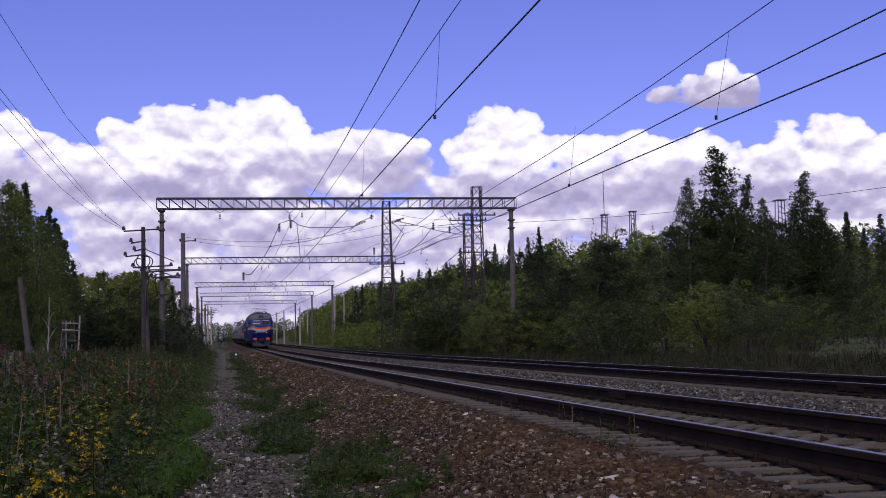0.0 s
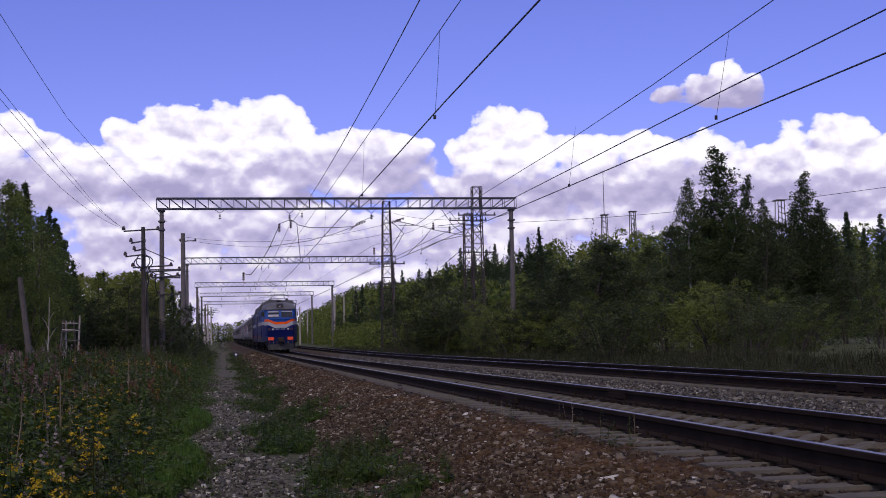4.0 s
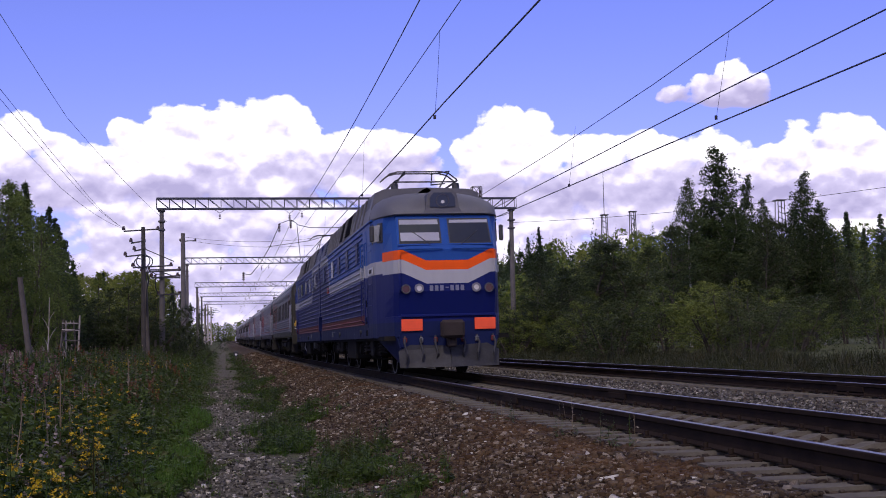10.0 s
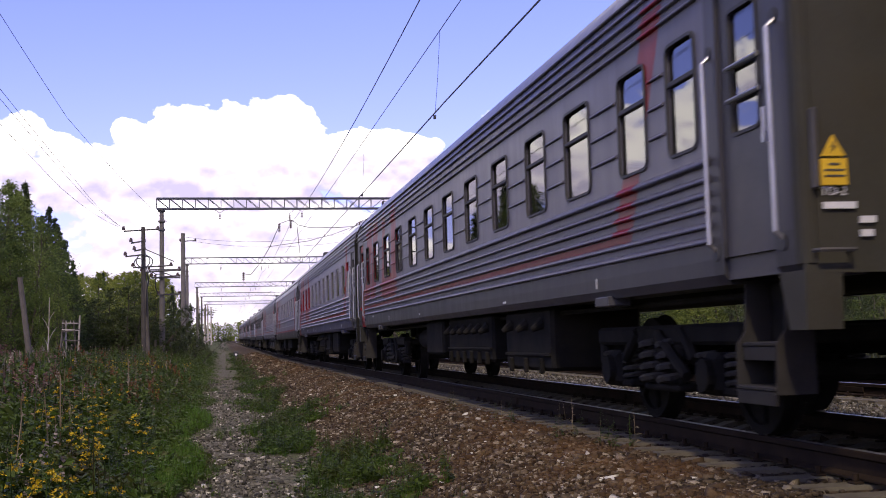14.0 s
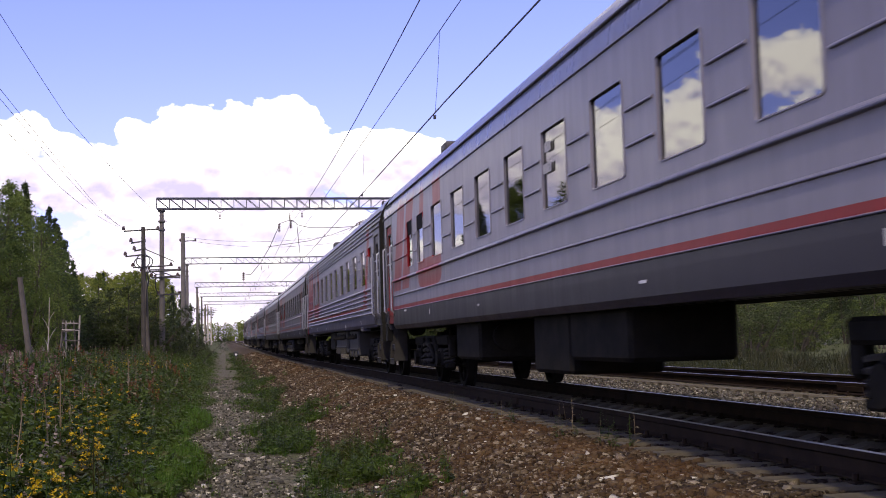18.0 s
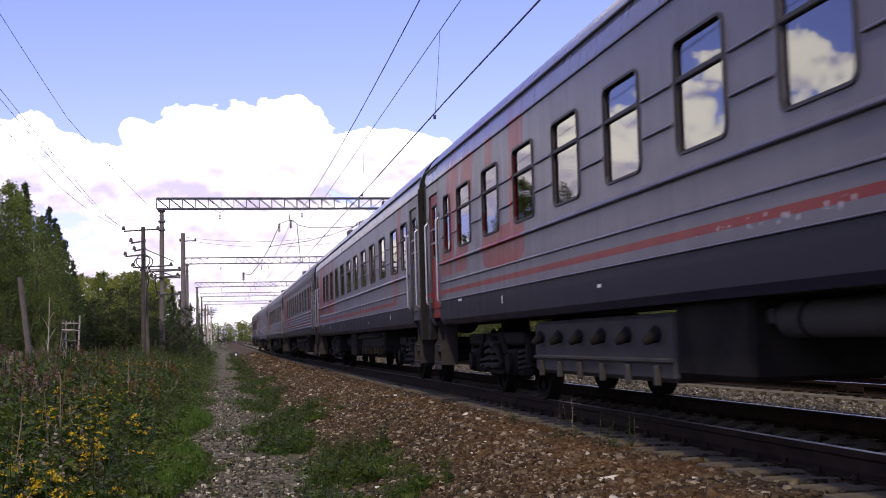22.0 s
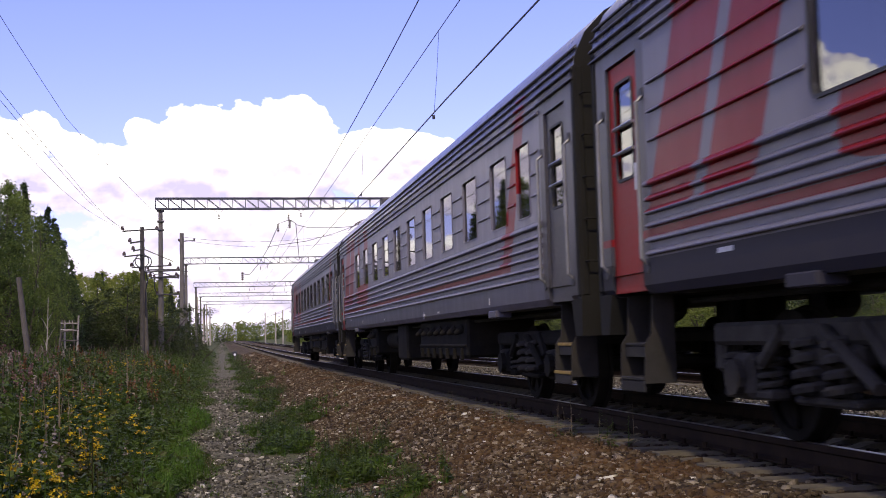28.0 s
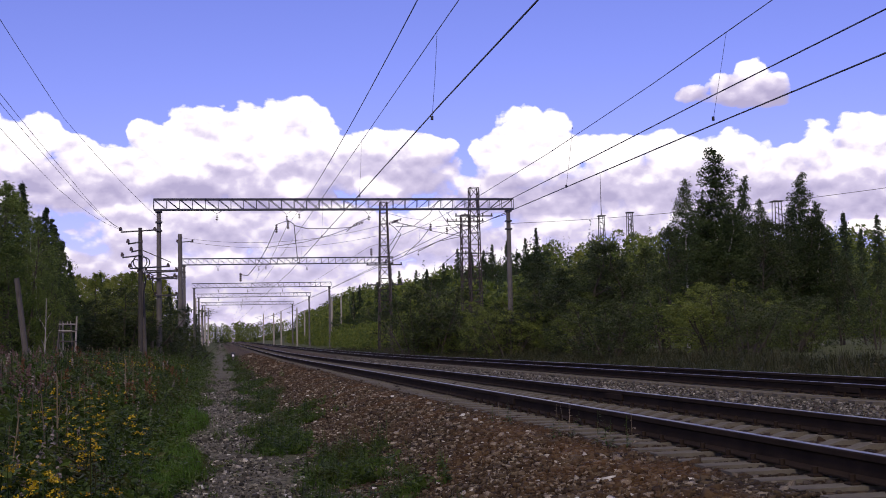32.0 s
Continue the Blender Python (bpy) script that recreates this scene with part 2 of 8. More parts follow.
def part(name, geo, mat, parent=None, label="", smooth=False, at=None):
    me = geo if isinstance(geo, bpy.types.Mesh) else geo.mesh(name, mat, smooth)
    ob = new(name, me)
    if parent is not None:
        ob.parent = parent
    if at is not None:
        ob.matrix_basis = at
    return tagged(ob, label) if label else ob


def thing(name, label, category, group="", at=None, kind=""):
    ob = new(name)
    ob.empty_display_size = 0.3
    if at is not None:
        ob.matrix_basis = at
    return tagged(ob, label, category, group, kind)


def scatter(name, mat, templates, places, label="", category="", kind="stuff", parent=None):
    """Many copies of small templates joined into one mesh. places: rows of (template, x, y, z, turn, tilt, size)."""
    vs, loops, totals = [], [], []
    base = 0
    P = np.asarray(places, float)
    for k, (tv, tf) in enumerate(templates):
        rows = P[P[:, 0].astype(int) == k]
        if not len(rows):
            continue
        tv = np.asarray(tv, float)
        n, c = len(rows), len(tv)
        ct, st, ca, sa = np.cos(rows[:, 4]), np.sin(rows[:, 4]), np.cos(rows[:, 5]), np.sin(rows[:, 5])
        v = tv[None] * rows[:, 6][:, None, None]
        y, z = v[..., 1] * ca[:, None] - v[..., 2] * sa[:, None], v[..., 1] * sa[:, None] + v[..., 2] * ca[:, None]
        x = v[..., 0]
        out = np.stack([x * ct[:, None] - y * st[:, None] + rows[:, 1:2], x * st[:, None] + y * ct[:, None] + rows[:, 2:3], z + rows[:, 3:4]], -1)
        vs.append(out.reshape(-1, 3))
        flat = np.concatenate([np.asarray(q) for q in tf])
        sizes = np.array([len(q) for q in tf])
        loops.append((flat[None] + base + c * np.arange(n)[:, None]).reshape(-1))
        totals.append(np.tile(sizes, n))
        base += n * c
    v, l, t = np.concatenate(vs), np.concatenate(loops), np.concatenate(totals)
    me = bpy.data.meshes.new(name)
    me.vertices.add(len(v))
    me.vertices.foreach_set("co", v.reshape(-1).astype(np.float32))
    me.loops.add(len(l))
    me.loops.foreach_set("vertex_index", l.astype(np.int32))
    me.polygons.add(len(t))
    me.polygons.foreach_set("loop_start", (np.cumsum(t) - t).astype(np.int32))
    me.update(calc_edges=True)
    me.materials.append(mat)
    ob = new(name, me)
    if parent is not None:
        ob.parent = parent
    return tagged(ob, label, category, kind=kind)


rng = np.random.default_rng(7)


def rise(y):
    """Height of the line's gradient at y."""
    t = max(0.0, y - 60.0)
    return 0.0058 * t * t / (t + 60.0)


def stone(rnd):
    """A small piece of crushed stone with broken faces."""
    pts = []
    for x in (-1, 1):
        for y in (-1, 1):
            for z in (-1, 1):
                q = 0.5 if z > 0 else 0.42
                pts.append((x * q * rnd.uniform(0.45, 1.1), y * q * rnd.uniform(0.4, 1.05), z * 0.36 * rnd.uniform(0.5, 1.25)))
    return pts, [(0, 1, 3, 2), (4, 6, 7, 5), (0, 4, 5, 1), (2, 3, 7, 6), (0, 2, 6, 4), (1, 5, 7), (1, 7, 3)]


rnd = random.Random(11)


# ---- clouds: a far sheet of drifting fair-weather cloud ----
def cloud_sheet():
    # (bearing, height, half width, half height, tone) of each heap in degrees; a negative tone is a shaded floor
    left = [(-9.1, 9.7, 1.0, 0.8), (-9.8, 8.8, 1.6, 1.2), (-8.1, 9.1, 1.1, 0.6, -0.1), (-9.4, 7.6, 1.3, 0.7, -0.5), (-6.3, 8.2, 1.8, 1.0), (-7.3, 8.3, 1.4, 0.8), (-6.7, 7.2, 2.3, 0.7, -0.6), (-7.7, 6.7, 1.6, 0.6, -0.5)]
    heap = [(-4.9, 9.6, 0.8, 0.8), (-3.9, 9.3, 1.0, 0.9), (-2.5, 10.1, 1.1, 1.0), (-1.4, 9.9, 1.2, 1.2), (0.0, 9.8, 1.2, 1.1), (1.0, 10.1, 1.0, 1.0), (2.4, 10.4, 1.2, 1.1), (3.3, 9.6, 1.0, 1.0), (4.1, 8.8, 1.2, 0.8), (-2.6, 8.5, 2.3, 1.3), (0.5, 8.9, 2.3, 1.1), (-4.0, 7.9, 2.9, 1.1), (-3.8, 7.2, 2.3, 0.7, -0.7)]
    under = [(-0.5, 7.3, 0.9, 0.8), (0.6, 7.6, 1.0, 0.8), (2.0, 7.2, 1.6, 0.8), (1.0, 6.6, 2.1, 0.7, -0.7), (2.8, 6.8, 1.3, 0.7, -0.6)]
    mid = [(5.8, 9.4, 0.8, 0.6), (6.9, 9.3, 1.0, 0.7), (7.9, 9.1, 1.0, 0.6), (8.9, 8.9, 0.8, 0.5), (6.4, 8.6, 1.6, 0.6, -0.3), (7.8, 8.4, 1.6, 0.5, -0.4), (5.4, 8.9, 1.2, 0.6), (5.4, 7.3, 1.0, 0.6), (6.4, 7.1, 0.9, 0.5), (6.2, 6.6, 1.3, 0.4, -0.6)]
    dome = [(12.9, 9.8, 1.2, 1.1), (13.8, 9.4, 1.2, 1.0), (11.7, 9.2, 1.1, 0.9), (10.9, 8.6, 0.9, 0.8), (12.5, 8.3, 2.1, 1.2), (14.3, 8.3, 1.2, 1.2), (10.3, 7.0, 1.0, 0.6, -0.2), (11.9, 7.2, 1.8, 0.7, -0.5)]
    right = [(16.0, 8.6, 0.9, 0.8), (17.2, 8.3, 1.2, 0.9), (19.1, 8.4, 1.2, 1.0), (20.5, 8.1, 1.3, 1.0), (22.0, 8.1, 1.3, 1.0), (23.5, 7.6, 1.3, 1.0), (24.7, 7.8, 0.9, 0.8), (25.8, 8.2, 0.8, 1.1), (27.7, 8.7, 1.3, 1.2), (28.6, 8.3, 1.0, 1.2), (29.5, 7.5, 1.2, 1.2), (30.9, 7.6, 1.6, 1.6), (26.9, 7.2, 1.6, 1.0)]
    floor = [(17.6, 7.1, 2.9, 1.0, -0.2), (20.7, 6.7, 2.9, 1.2, -0.5), (23.9, 6.3, 2.9, 1.2, -0.5), (27.1, 6.1, 2.6, 1.1, -0.5), (29.2, 5.8, 1.6, 1.0, -0.2), (31.3, 5.9, 2.1, 1.6), (15.6, 6.6, 1.6, 0.5, -0.5), (14.5, 6.0, 1.8, 0.5, -0.3), (19.4, 5.2, 3.9, 0.6, -0.2), (28.0, 4.6, 2.3, 0.5, 0.2)]
    veil = [(-6.5, 7.4, 3.5, 1.6, -0.35), (-1.0, 7.6, 4.5, 1.5, -0.4), (4.0, 8.0, 3.5, 1.3, -0.4), (7.0, 7.6, 2.6, 0.9, -0.4), (-3.5, 5.9, 4.5, 0.9, -0.15), (3.0, 5.6, 4.5, 0.8, -0.2), (12.0, 6.4, 3.0, 0.8, -0.35), (16.0, 7.0, 3.0, 1.0, -0.3), (22.0, 6.5, 7.0, 1.8, -0.4), (28.5, 6.4, 4.0, 1.8, -0.3), (15.0, 5.0, 4.0, 0.8, -0.2), (8.5, 5.3, 3.0, 0.7, -0.2)]
    small = [(21.9, 11.2, 0.9, 0.6, -0.2), (23.1, 11.5, 0.9, 0.8, 0.1), (24.2, 11.1, 0.8, 0.6, -0.1), (20.6, 10.9, 0.9, 0.5, -0.4), (22.9, 10.6, 2.1, 0.5, -0.6)]
    low = [(1.0, 5.4, 6.8, 1.2), (-4.8, 4.9, 2.6, 1.2), (4.3, 4.6, 5.2, 1.3), (9.5, 4.5, 3.1, 1.0), (22.2, 5.4, 7.8, 1.0), (-9.0, 3.6, 6.0, 1.0), (3.0, 2.2, 9.0, 1.2), (14.0, 3.6, 6.0, 1.2), (0.0, 3.2, 7.0, 1.2), (8.0, 2.4, 6.0, 1.4), (-6.0, 1.8, 6.0, 1.2), (4.0, 0.8, 9.0, 1.1)]
    puffs = left + heap + under + mid + dome + right + floor + veil + small + [(*q, -0.25) for q in low]
    # the rest of the sky, out of view, carries the same kind of cloud
    rr = random.Random(5)
    for k in range(190):
        az, el, size = rr.uniform(35, 345), rr.uniform(3.5, 12.0), rr.uniform(0.7, 1.1)
        if k % 3 == 0:
            az, el, size = rr.uniform(0, 360), rr.uniform(22, 84), rr.uniform(1.2, 2.2)
        wide = size / max(0.15, math.cos(radians(el)))
        puffs.append((az if az < 180 else az - 360, el, rr.uniform(3.0, 6.5) * wide, rr.uniform(1.3, 2.4) * size))
    for k in range(17):
        puffs.append((-12.5 - 3.1 * k, rr.uniform(6.5, 8.5), rr.uniform(2.2, 3.4), rr.uniform(2.4, 3.8), -0.1))
    azs = np.concatenate([np.arange(-14, 34, 0.25), np.arange(34, 346.1, 2.0)])
    els = np.concatenate([np.arange(-1.0, 17, 0.25), np.arange(17, 89, 1.5)])
    A, E = np.meshgrid(azs, els)
    A2 = np.where(A > 180, A - 360, A)
    cover = np.zeros_like(A)
    shade, weight = np.zeros_like(A), np.full_like(A, 1e-6)
    for a, e, ra, re, *tone in puffs:
        da = np.abs(A2 - a)
        da = np.minimum(da, 360 - da)
        d = np.sqrt((da / ra) ** 2 + ((E - e) / re) ** 2)
        w = np.exp(np.clip(6.0 * (1 - d), -30, 8))
        cover += w
        shade += w * (0.42 * np.clip((E - e) / re, -1.2, 1.2) + (tone[0] if tone else 0.15))
        weight += w
    cover = np.clip(np.log(cover + 1e-9) / 6.0, -1.5, 1.2)
    shade /= weight
    R = 3400.0
    co = np.stack([R * np.sin(np.radians(A)) * np.cos(np.radians(E)), R * np.cos(np.radians(A)) * np.cos(np.radians(E)), R * np.sin(np.radians(E))], -1)
    ny, nx = A.shape
    idx = np.arange(ny * nx).reshape(ny, nx)
    faces = np.stack([idx[:-1, :-1], idx[:-1, 1:], idx[1:, 1:], idx[1:, :-1]], -1).reshape(-1, 4)
    me = bpy.data.meshes.new("cloud_backdrop")
    me.from_pydata(co.reshape(-1, 3).tolist(), [], faces.tolist())
    at = me.attributes.new("cover", "FLOAT", "POINT")
    at.data.foreach_set("value", cover.reshape(-1).astype(np.float32))
    at = me.attributes.new("puff_height", "FLOAT", "POINT")
    at.data.foreach_set("value", shade.reshape(-1).astype(np.float32))
    me.polygons.foreach_set("use_smooth", [True] * len(me.polygons))
    m, nt, b = material("cumulus")
    nt.nodes.remove(b)
    tc = nt.nodes.new("ShaderNodeTexCoord").outputs["Object"]
    mp = node(nt, "Mapping", Scale=(1 / R, 1 / R, 1.35 / R))
    nt.links.new(tc, mp.inputs["Vector"])
    p = mp.outputs[0]
    up = node(nt, "Mapping", Scale=(1 / R, 1 / R, 1.35 / R), Location=(0.0, 0.0, -0.010))
    nt.links.new(tc, up.inputs["Vector"])
    att = nt.nodes.new("ShaderNodeAttribute")
    att.attribute_name = "cover"
    hgt = nt.nodes.new("ShaderNodeAttribute")
    hgt.attribute_name = "puff_height"
    def billow(q):
        """Heaped cloud: rounded lumps on a broken base."""
        fb = noisen(nt, q, 24.0, 9, 0.56)
        warp = node(nt, "VectorMath")
        warp.operation = "MULTIPLY_ADD"
        nv = node(nt, "TexNoise", Scale=40.0, Detail=4.0)
        nt.links.new(q, nv.inputs["Vector"])
        nt.links.new(nv.outputs["Color"], warp.inputs[0])
        warp.inputs[1].default_value = (0.022, 0.022, 0.022)
        nt.links.new(q, warp.inputs[2])
        out = mathn(nt, "MULTIPLY", fb, 0.8)
        for sc, amp in ((38.0, 0.42), (90.0, 0.22)):
            v = node(nt, "TexVoronoi", Scale=sc)
            nt.links.new(warp.outputs[0], v.inputs["Vector"])
            out = mathn(nt, "ADD", out, mathn(nt, "MULTIPLY", mathn(nt, "SUBTRACT", 0.45, v.outputs["Distance"]), amp))
        return out
    n1, n2 = billow(p), billow(up.outputs[0])
    big = noisen(nt, p, 9.0, 3, 0.5)
    dens = mathn(nt, "ADD", att.outputs["Fac"], mathn(nt, "MULTIPLY", mathn(nt, "SUBTRACT", n1, 0.40), 1.25))
    alpha = ramp(nt, dens, (0.0, (0, 0, 0)), (0.10, (0.75, 0.75, 0.75)), (0.3, (1, 1, 1)))
    # the light falls from above: where the cloud thins upwards it is bright, its floor is grey
    lit = mathn(nt, "ADD", mathn(nt, "MULTIPLY", mathn(nt, "SUBTRACT", n1, n2), 1.1), mathn(nt, "MULTIPLY", hgt.outputs["Fac"], 0.85))
    lit = mathn(nt, "ADD", lit, mathn(nt, "MULTIPLY", mathn(nt, "SUBTRACT", big, 0.5), 0.35))
    lit = mathn(nt, "ADD", lit, 0.60, True)
    col = ramp(nt, lit, (0.0, (0.54, 0.51, 0.78)), (0.38, (0.80, 0.76, 1.02)), (0.78, (1.46, 1.45, 1.48)))
    em = node(nt, "Emission", Strength=1.0)
    nt.links.new(col, em.inputs["Color"])
    tr = node(nt, "BsdfTransparent")
    mx = node(nt, "MixShader")
    nt.links.new(alpha, mx.inputs[0])
    nt.links.new(tr.outputs[0], mx.inputs[1])
    nt.links.new(em.outputs[0], mx.inputs[2])
    nt.links.new(mx.outputs[0], nt.nodes["Material Output"].inputs["Surface"])
    me.materials.append(m)
    ob = new("cloud_backdrop", me)
    ob.location = (EYE.x, 0, 0)
    return tagged(ob, "white cumulus clouds with grey bases in a blue sky", "clouds", kind="structure")


CLOUDS = cloud_sheet()


# ---- ground ----
def smooth(a, b, x):
    t = min(1.0, max(0.0, (x - a) / (b - a)))
    return t * t * (3 - 2 * t)


def ground_z(x, y):
    """Terrain height: ditch and bank beside the line, the ballast bed, the wooded hill to the right."""
    z = -0.74
    z += 0.50 * smooth(-3.7, -1.7, x) - 0.55 * smooth(7.2, 9.4, x)
    # the bed fills the gaps between the sleepers
    z += 0.01 * (1 - smooth(1.3, 1.6, abs(x))) - 0.012 * (1 - smooth(1.2, 1.5, abs(x - 5.28)))
    z += 0.42 * smooth(-5.6, -9.0, x) + 0.5 * smooth(-12, -40, x)
    if x > 11:
        z += 0.7 * smooth(11, 20, x)
        t = max(0.0, x - 20)
        up = 0.34 * t * t / (t + 9)
        z += up / (1 + (up / 19) ** 4) ** 0.25 * smooth(130, 330, y)
    return z + rise(min(y, 700))


def build_ground():
    xs = sorted(set([-2500, -900, -400, -200, -120, -80, -60, -45, -34, -26, -20, -16, -13] + [round(-11 + 0.35 * i, 2) for i in range(70)] + [14, 16, 18, 21, 25, 30, 36, 44, 54, 68, 86, 110, 140, 180, 240, 340, 600, 1200, 2500]))
    ys = sorted(set([-400, -120, -40, -15] + [round(-5 + 0.8 * i, 2) for i in range(75)] + list(range(56, 130, 4)) + list(range(130, 320, 12)) + [340, 380, 430, 500, 600, 750, 1000, 1500, 2300, 3300]))
    vs = [(x, y, ground_z(x, y) + (0.05 * noise.noise(Vector((x * 0.9, y * 0.9, 0))) if abs(x - 2.6) > 6.4 and y < 130 else 0)) for y in ys for x in xs]
    n = len(xs)
    fs = [(j * n + i, j * n + i + 1, (j + 1) * n + i + 1, (j + 1) * n + i) for j in range(len(ys) - 1) for i in range(n - 1)]
    m, nt, b = material("trackside_ground")
    tc = nt.nodes.new("ShaderNodeTexCoord").outputs["Object"]
    sx = nt.nodes.new("ShaderNodeSeparateXYZ")
    nt.links.new(tc, sx.inputs[0])
    wob = mathn(nt, "MULTIPLY", mathn(nt, "SUBTRACT", noisen(nt, tc, 0.55, 4), 0.5), 1.9)
    x = mathn(nt, "ADD", sx.outputs["X"], wob)
    fine, med = noisen(nt, tc, 38, 4, 0.7), noisen(nt, tc, 3.0, 5)
    soil = ramp(nt, mathn(nt, "ADD", mathn(nt, "MULTIPLY", fine, 0.5), mathn(nt, "MULTIPLY", med, 0.5)), (0.3, (0.030, 0.034, 0.014)), (0.55, (0.062, 0.072, 0.024)), (0.75, (0.11, 0.10, 0.05)))
    vor = node(nt, "TexVoronoi", Scale=24.0)
    nt.links.new(tc, vor.inputs["Vector"])
    stone_c = ramp(nt, vor.outputs["Color"], (0.1, (0.018, 0.012, 0.006)), (0.5, (0.048, 0.031, 0.016)), (0.9, (0.10, 0.072, 0.042)))
    path_c = ramp(nt, vor.outputs["Color"], (0.1, (0.036, 0.031, 0.021)), (0.5, (0.088, 0.077, 0.055)), (0.9, (0.17, 0.15, 0.11)))
    bed = mathn(nt, "MULTIPLY", ramp(nt, mathn(nt, "MULTIPLY", mathn(nt, "ADD", x, 4.1), 1.2, True), (0, (0, 0, 0)), (1, (1, 1, 1))), ramp(nt, mathn(nt, "MULTIPLY", mathn(nt, "SUBTRACT", 9.0, x), 1.2, True), (0, (0, 0, 0)), (1, (1, 1, 1))))
    path = mathn(nt, "MULTIPLY", mathn(nt, "MULTIPLY", mathn(nt, "ADD", x, 5.7), 1.6, True), mathn(nt, "MULTIPLY", mathn(nt, "SUBTRACT", -3.9, x), 1.6, True))
    c = mixc(nt, mathn(nt, "MULTIPLY", path, 0.85), soil, path_c)
    c = mixc(nt, bed, c, stone_c)
    nt.links.new(c, b.inputs["Base Color"])
    b.inputs["Roughness"].default_value = 0.95
    b.inputs["Specular IOR Level"].default_value = 0.2
    nt.links.new(bumpn(nt, mathn(nt, "ADD", vor.outputs["Distance"], fine), 0.6, 0.03), b.inputs["Normal"])
    me = bpy.data.meshes.new("ground")
    me.from_pydata(vs, [], fs)
    me.polygons.foreach_set("use_smooth", [True] * len(fs))
    me.materials.append(m)
    return tagged(new("ground", me), "trackside ground of stony ballast, gravel path, soil and wooded hill", "ground", kind="structure")


GROUND = build_ground()

CANT = 0.44  # degrees by which the near line leans to the inside of its far curve
TRACK2 = 5.28


# ---- the two lines of rails ----
RAIL = [(-0.075, -0.18), (0.075, -0.18), (0.075, -0.168), (0.013, -0.148), (0.010, -0.06), (0.036, -0.045), (0.036, -0.008), (0.026, 0.0), (-0.026, 0.0), (-0.036, -0.008), (-0.036, -0.045), (-0.010, -0.06), (-0.013, -0.148), (-0.075, -0.168)]
RUN = [-60, -20, 0, 20, 40, 60, 75, 90, 105, 120, 140, 160, 180, 210, 240, 280, 330, 400, 500, 620]


def sweep(outline, x, dz, closed=True):
    g = Geo()
    n = len(outline)
    for y in RUN:
        g.v.extend((x + a, y, c + dz + rise(y)) for a, c in outline)
    for j in range(len(RUN) - 1):
        for i in range(n if closed else n - 1):
            g.f.append((j * n + i, j * n + (i + 1) % n, (j + 1) * n + (i + 1) % n, (j + 1) * n + i))
    return g


def build_track(name, x0, cant, label, near):
    tr = thing(name, label, "railway track", "railway tracks")
    for s in (-1, 1):
        x, dz = x0 + s * 0.7975, s * 0.7975 * math.sin(radians(cant))
        r = part("rail", sweep(RAIL, x, dz), RUST, tr, "rusty brown steel rail")
        part("running_surface", sweep([(-0.025, 0.0015), (0.025, 0.0015), (0.033, -0.007), (-0.033, -0.007)], x, dz), RAIL_TOP, r, "polished top of the rail")
        for y in (17.2, 42.2, 67.2):
            part("fishplate", Geo().box(x - 0.04, x + 0.04, y, y + 0.8, dz - 0.14, dz - 0.05, 0.01), RUST, r)
    # concrete sleepers: thick under the rails, waisted in the middle
    g = Geo()
    prof = [(-1.35, 0.0, 0.135), (-1.28, -0.0, 0.14), (-0.55, 0.0, 0.14), (-0.35, -0.055, 0.11), (0.35, -0.055, 0.11), (0.55, 0.0, 0.14), (1.28, 0.0, 0.14), (1.35, 0.0, 0.135)]
    n = 4
    for x, dz, hw in prof:
        top = -0.192 + dz
        g.v.extend([(x, -hw, -0.42), (x, -hw * 0.74, top), (x, hw * 0.74, top), (x, hw, -0.42)])
    for i in range(len(prof) - 1):
        for k in range(3):
            g.f.append((i * n + k, i * n + k + 1, (i + 1) * n + k + 1, (i + 1) * n + k))
    g.f += [(0, 1, 2, 3), tuple(range(len(g.v) - 4, len(g.v)))]
    sl = g.mesh("sleeper", SLEEPER)
    fm = Geo().box(-0.035, 0.035, -0.05, 0.05, -0.194, -0.175, 0.006).tube([(0, 0, -0.17), (0, 0, -0.125)], 0.022, 6).mesh("rail_clip", RUST)
    end = 100 if near else 64
    y = -16.0
    while y < end:
        ob = part("sleeper", sl, None, tr, at=pose(x0, y + rnd.uniform(-0.012, 0.012), rise(y) + rnd.uniform(-0.006, 0.004), 0, -cant, rnd.uniform(-0.4, 0.4)))
        if 5 < y < 20:
            for q in (-0.9175, -0.6775, 0.6775, 0.9175):
                part("rail_clip", fm, None, ob, at=pose(q, 0, 0))
        y += 0.5
    far = Geo()
    while y < 420:
        far.box(x0 - 1.35, x0 + 1.35, y - 0.12, y + 0.12, rise(y) - 0.4, rise(y) - 0.195)
        y += 0.5
    tagged(part("far_sleepers", far, SLEEPER, tr), kind="stuff")
    return tr


build_track("near_track", 0.0, CANT, "near railway track of rusty rails on concrete sleepers", True)
build_track("second_track", TRACK2, 0.0, "second railway track of rusty rails on concrete sleepers", False)


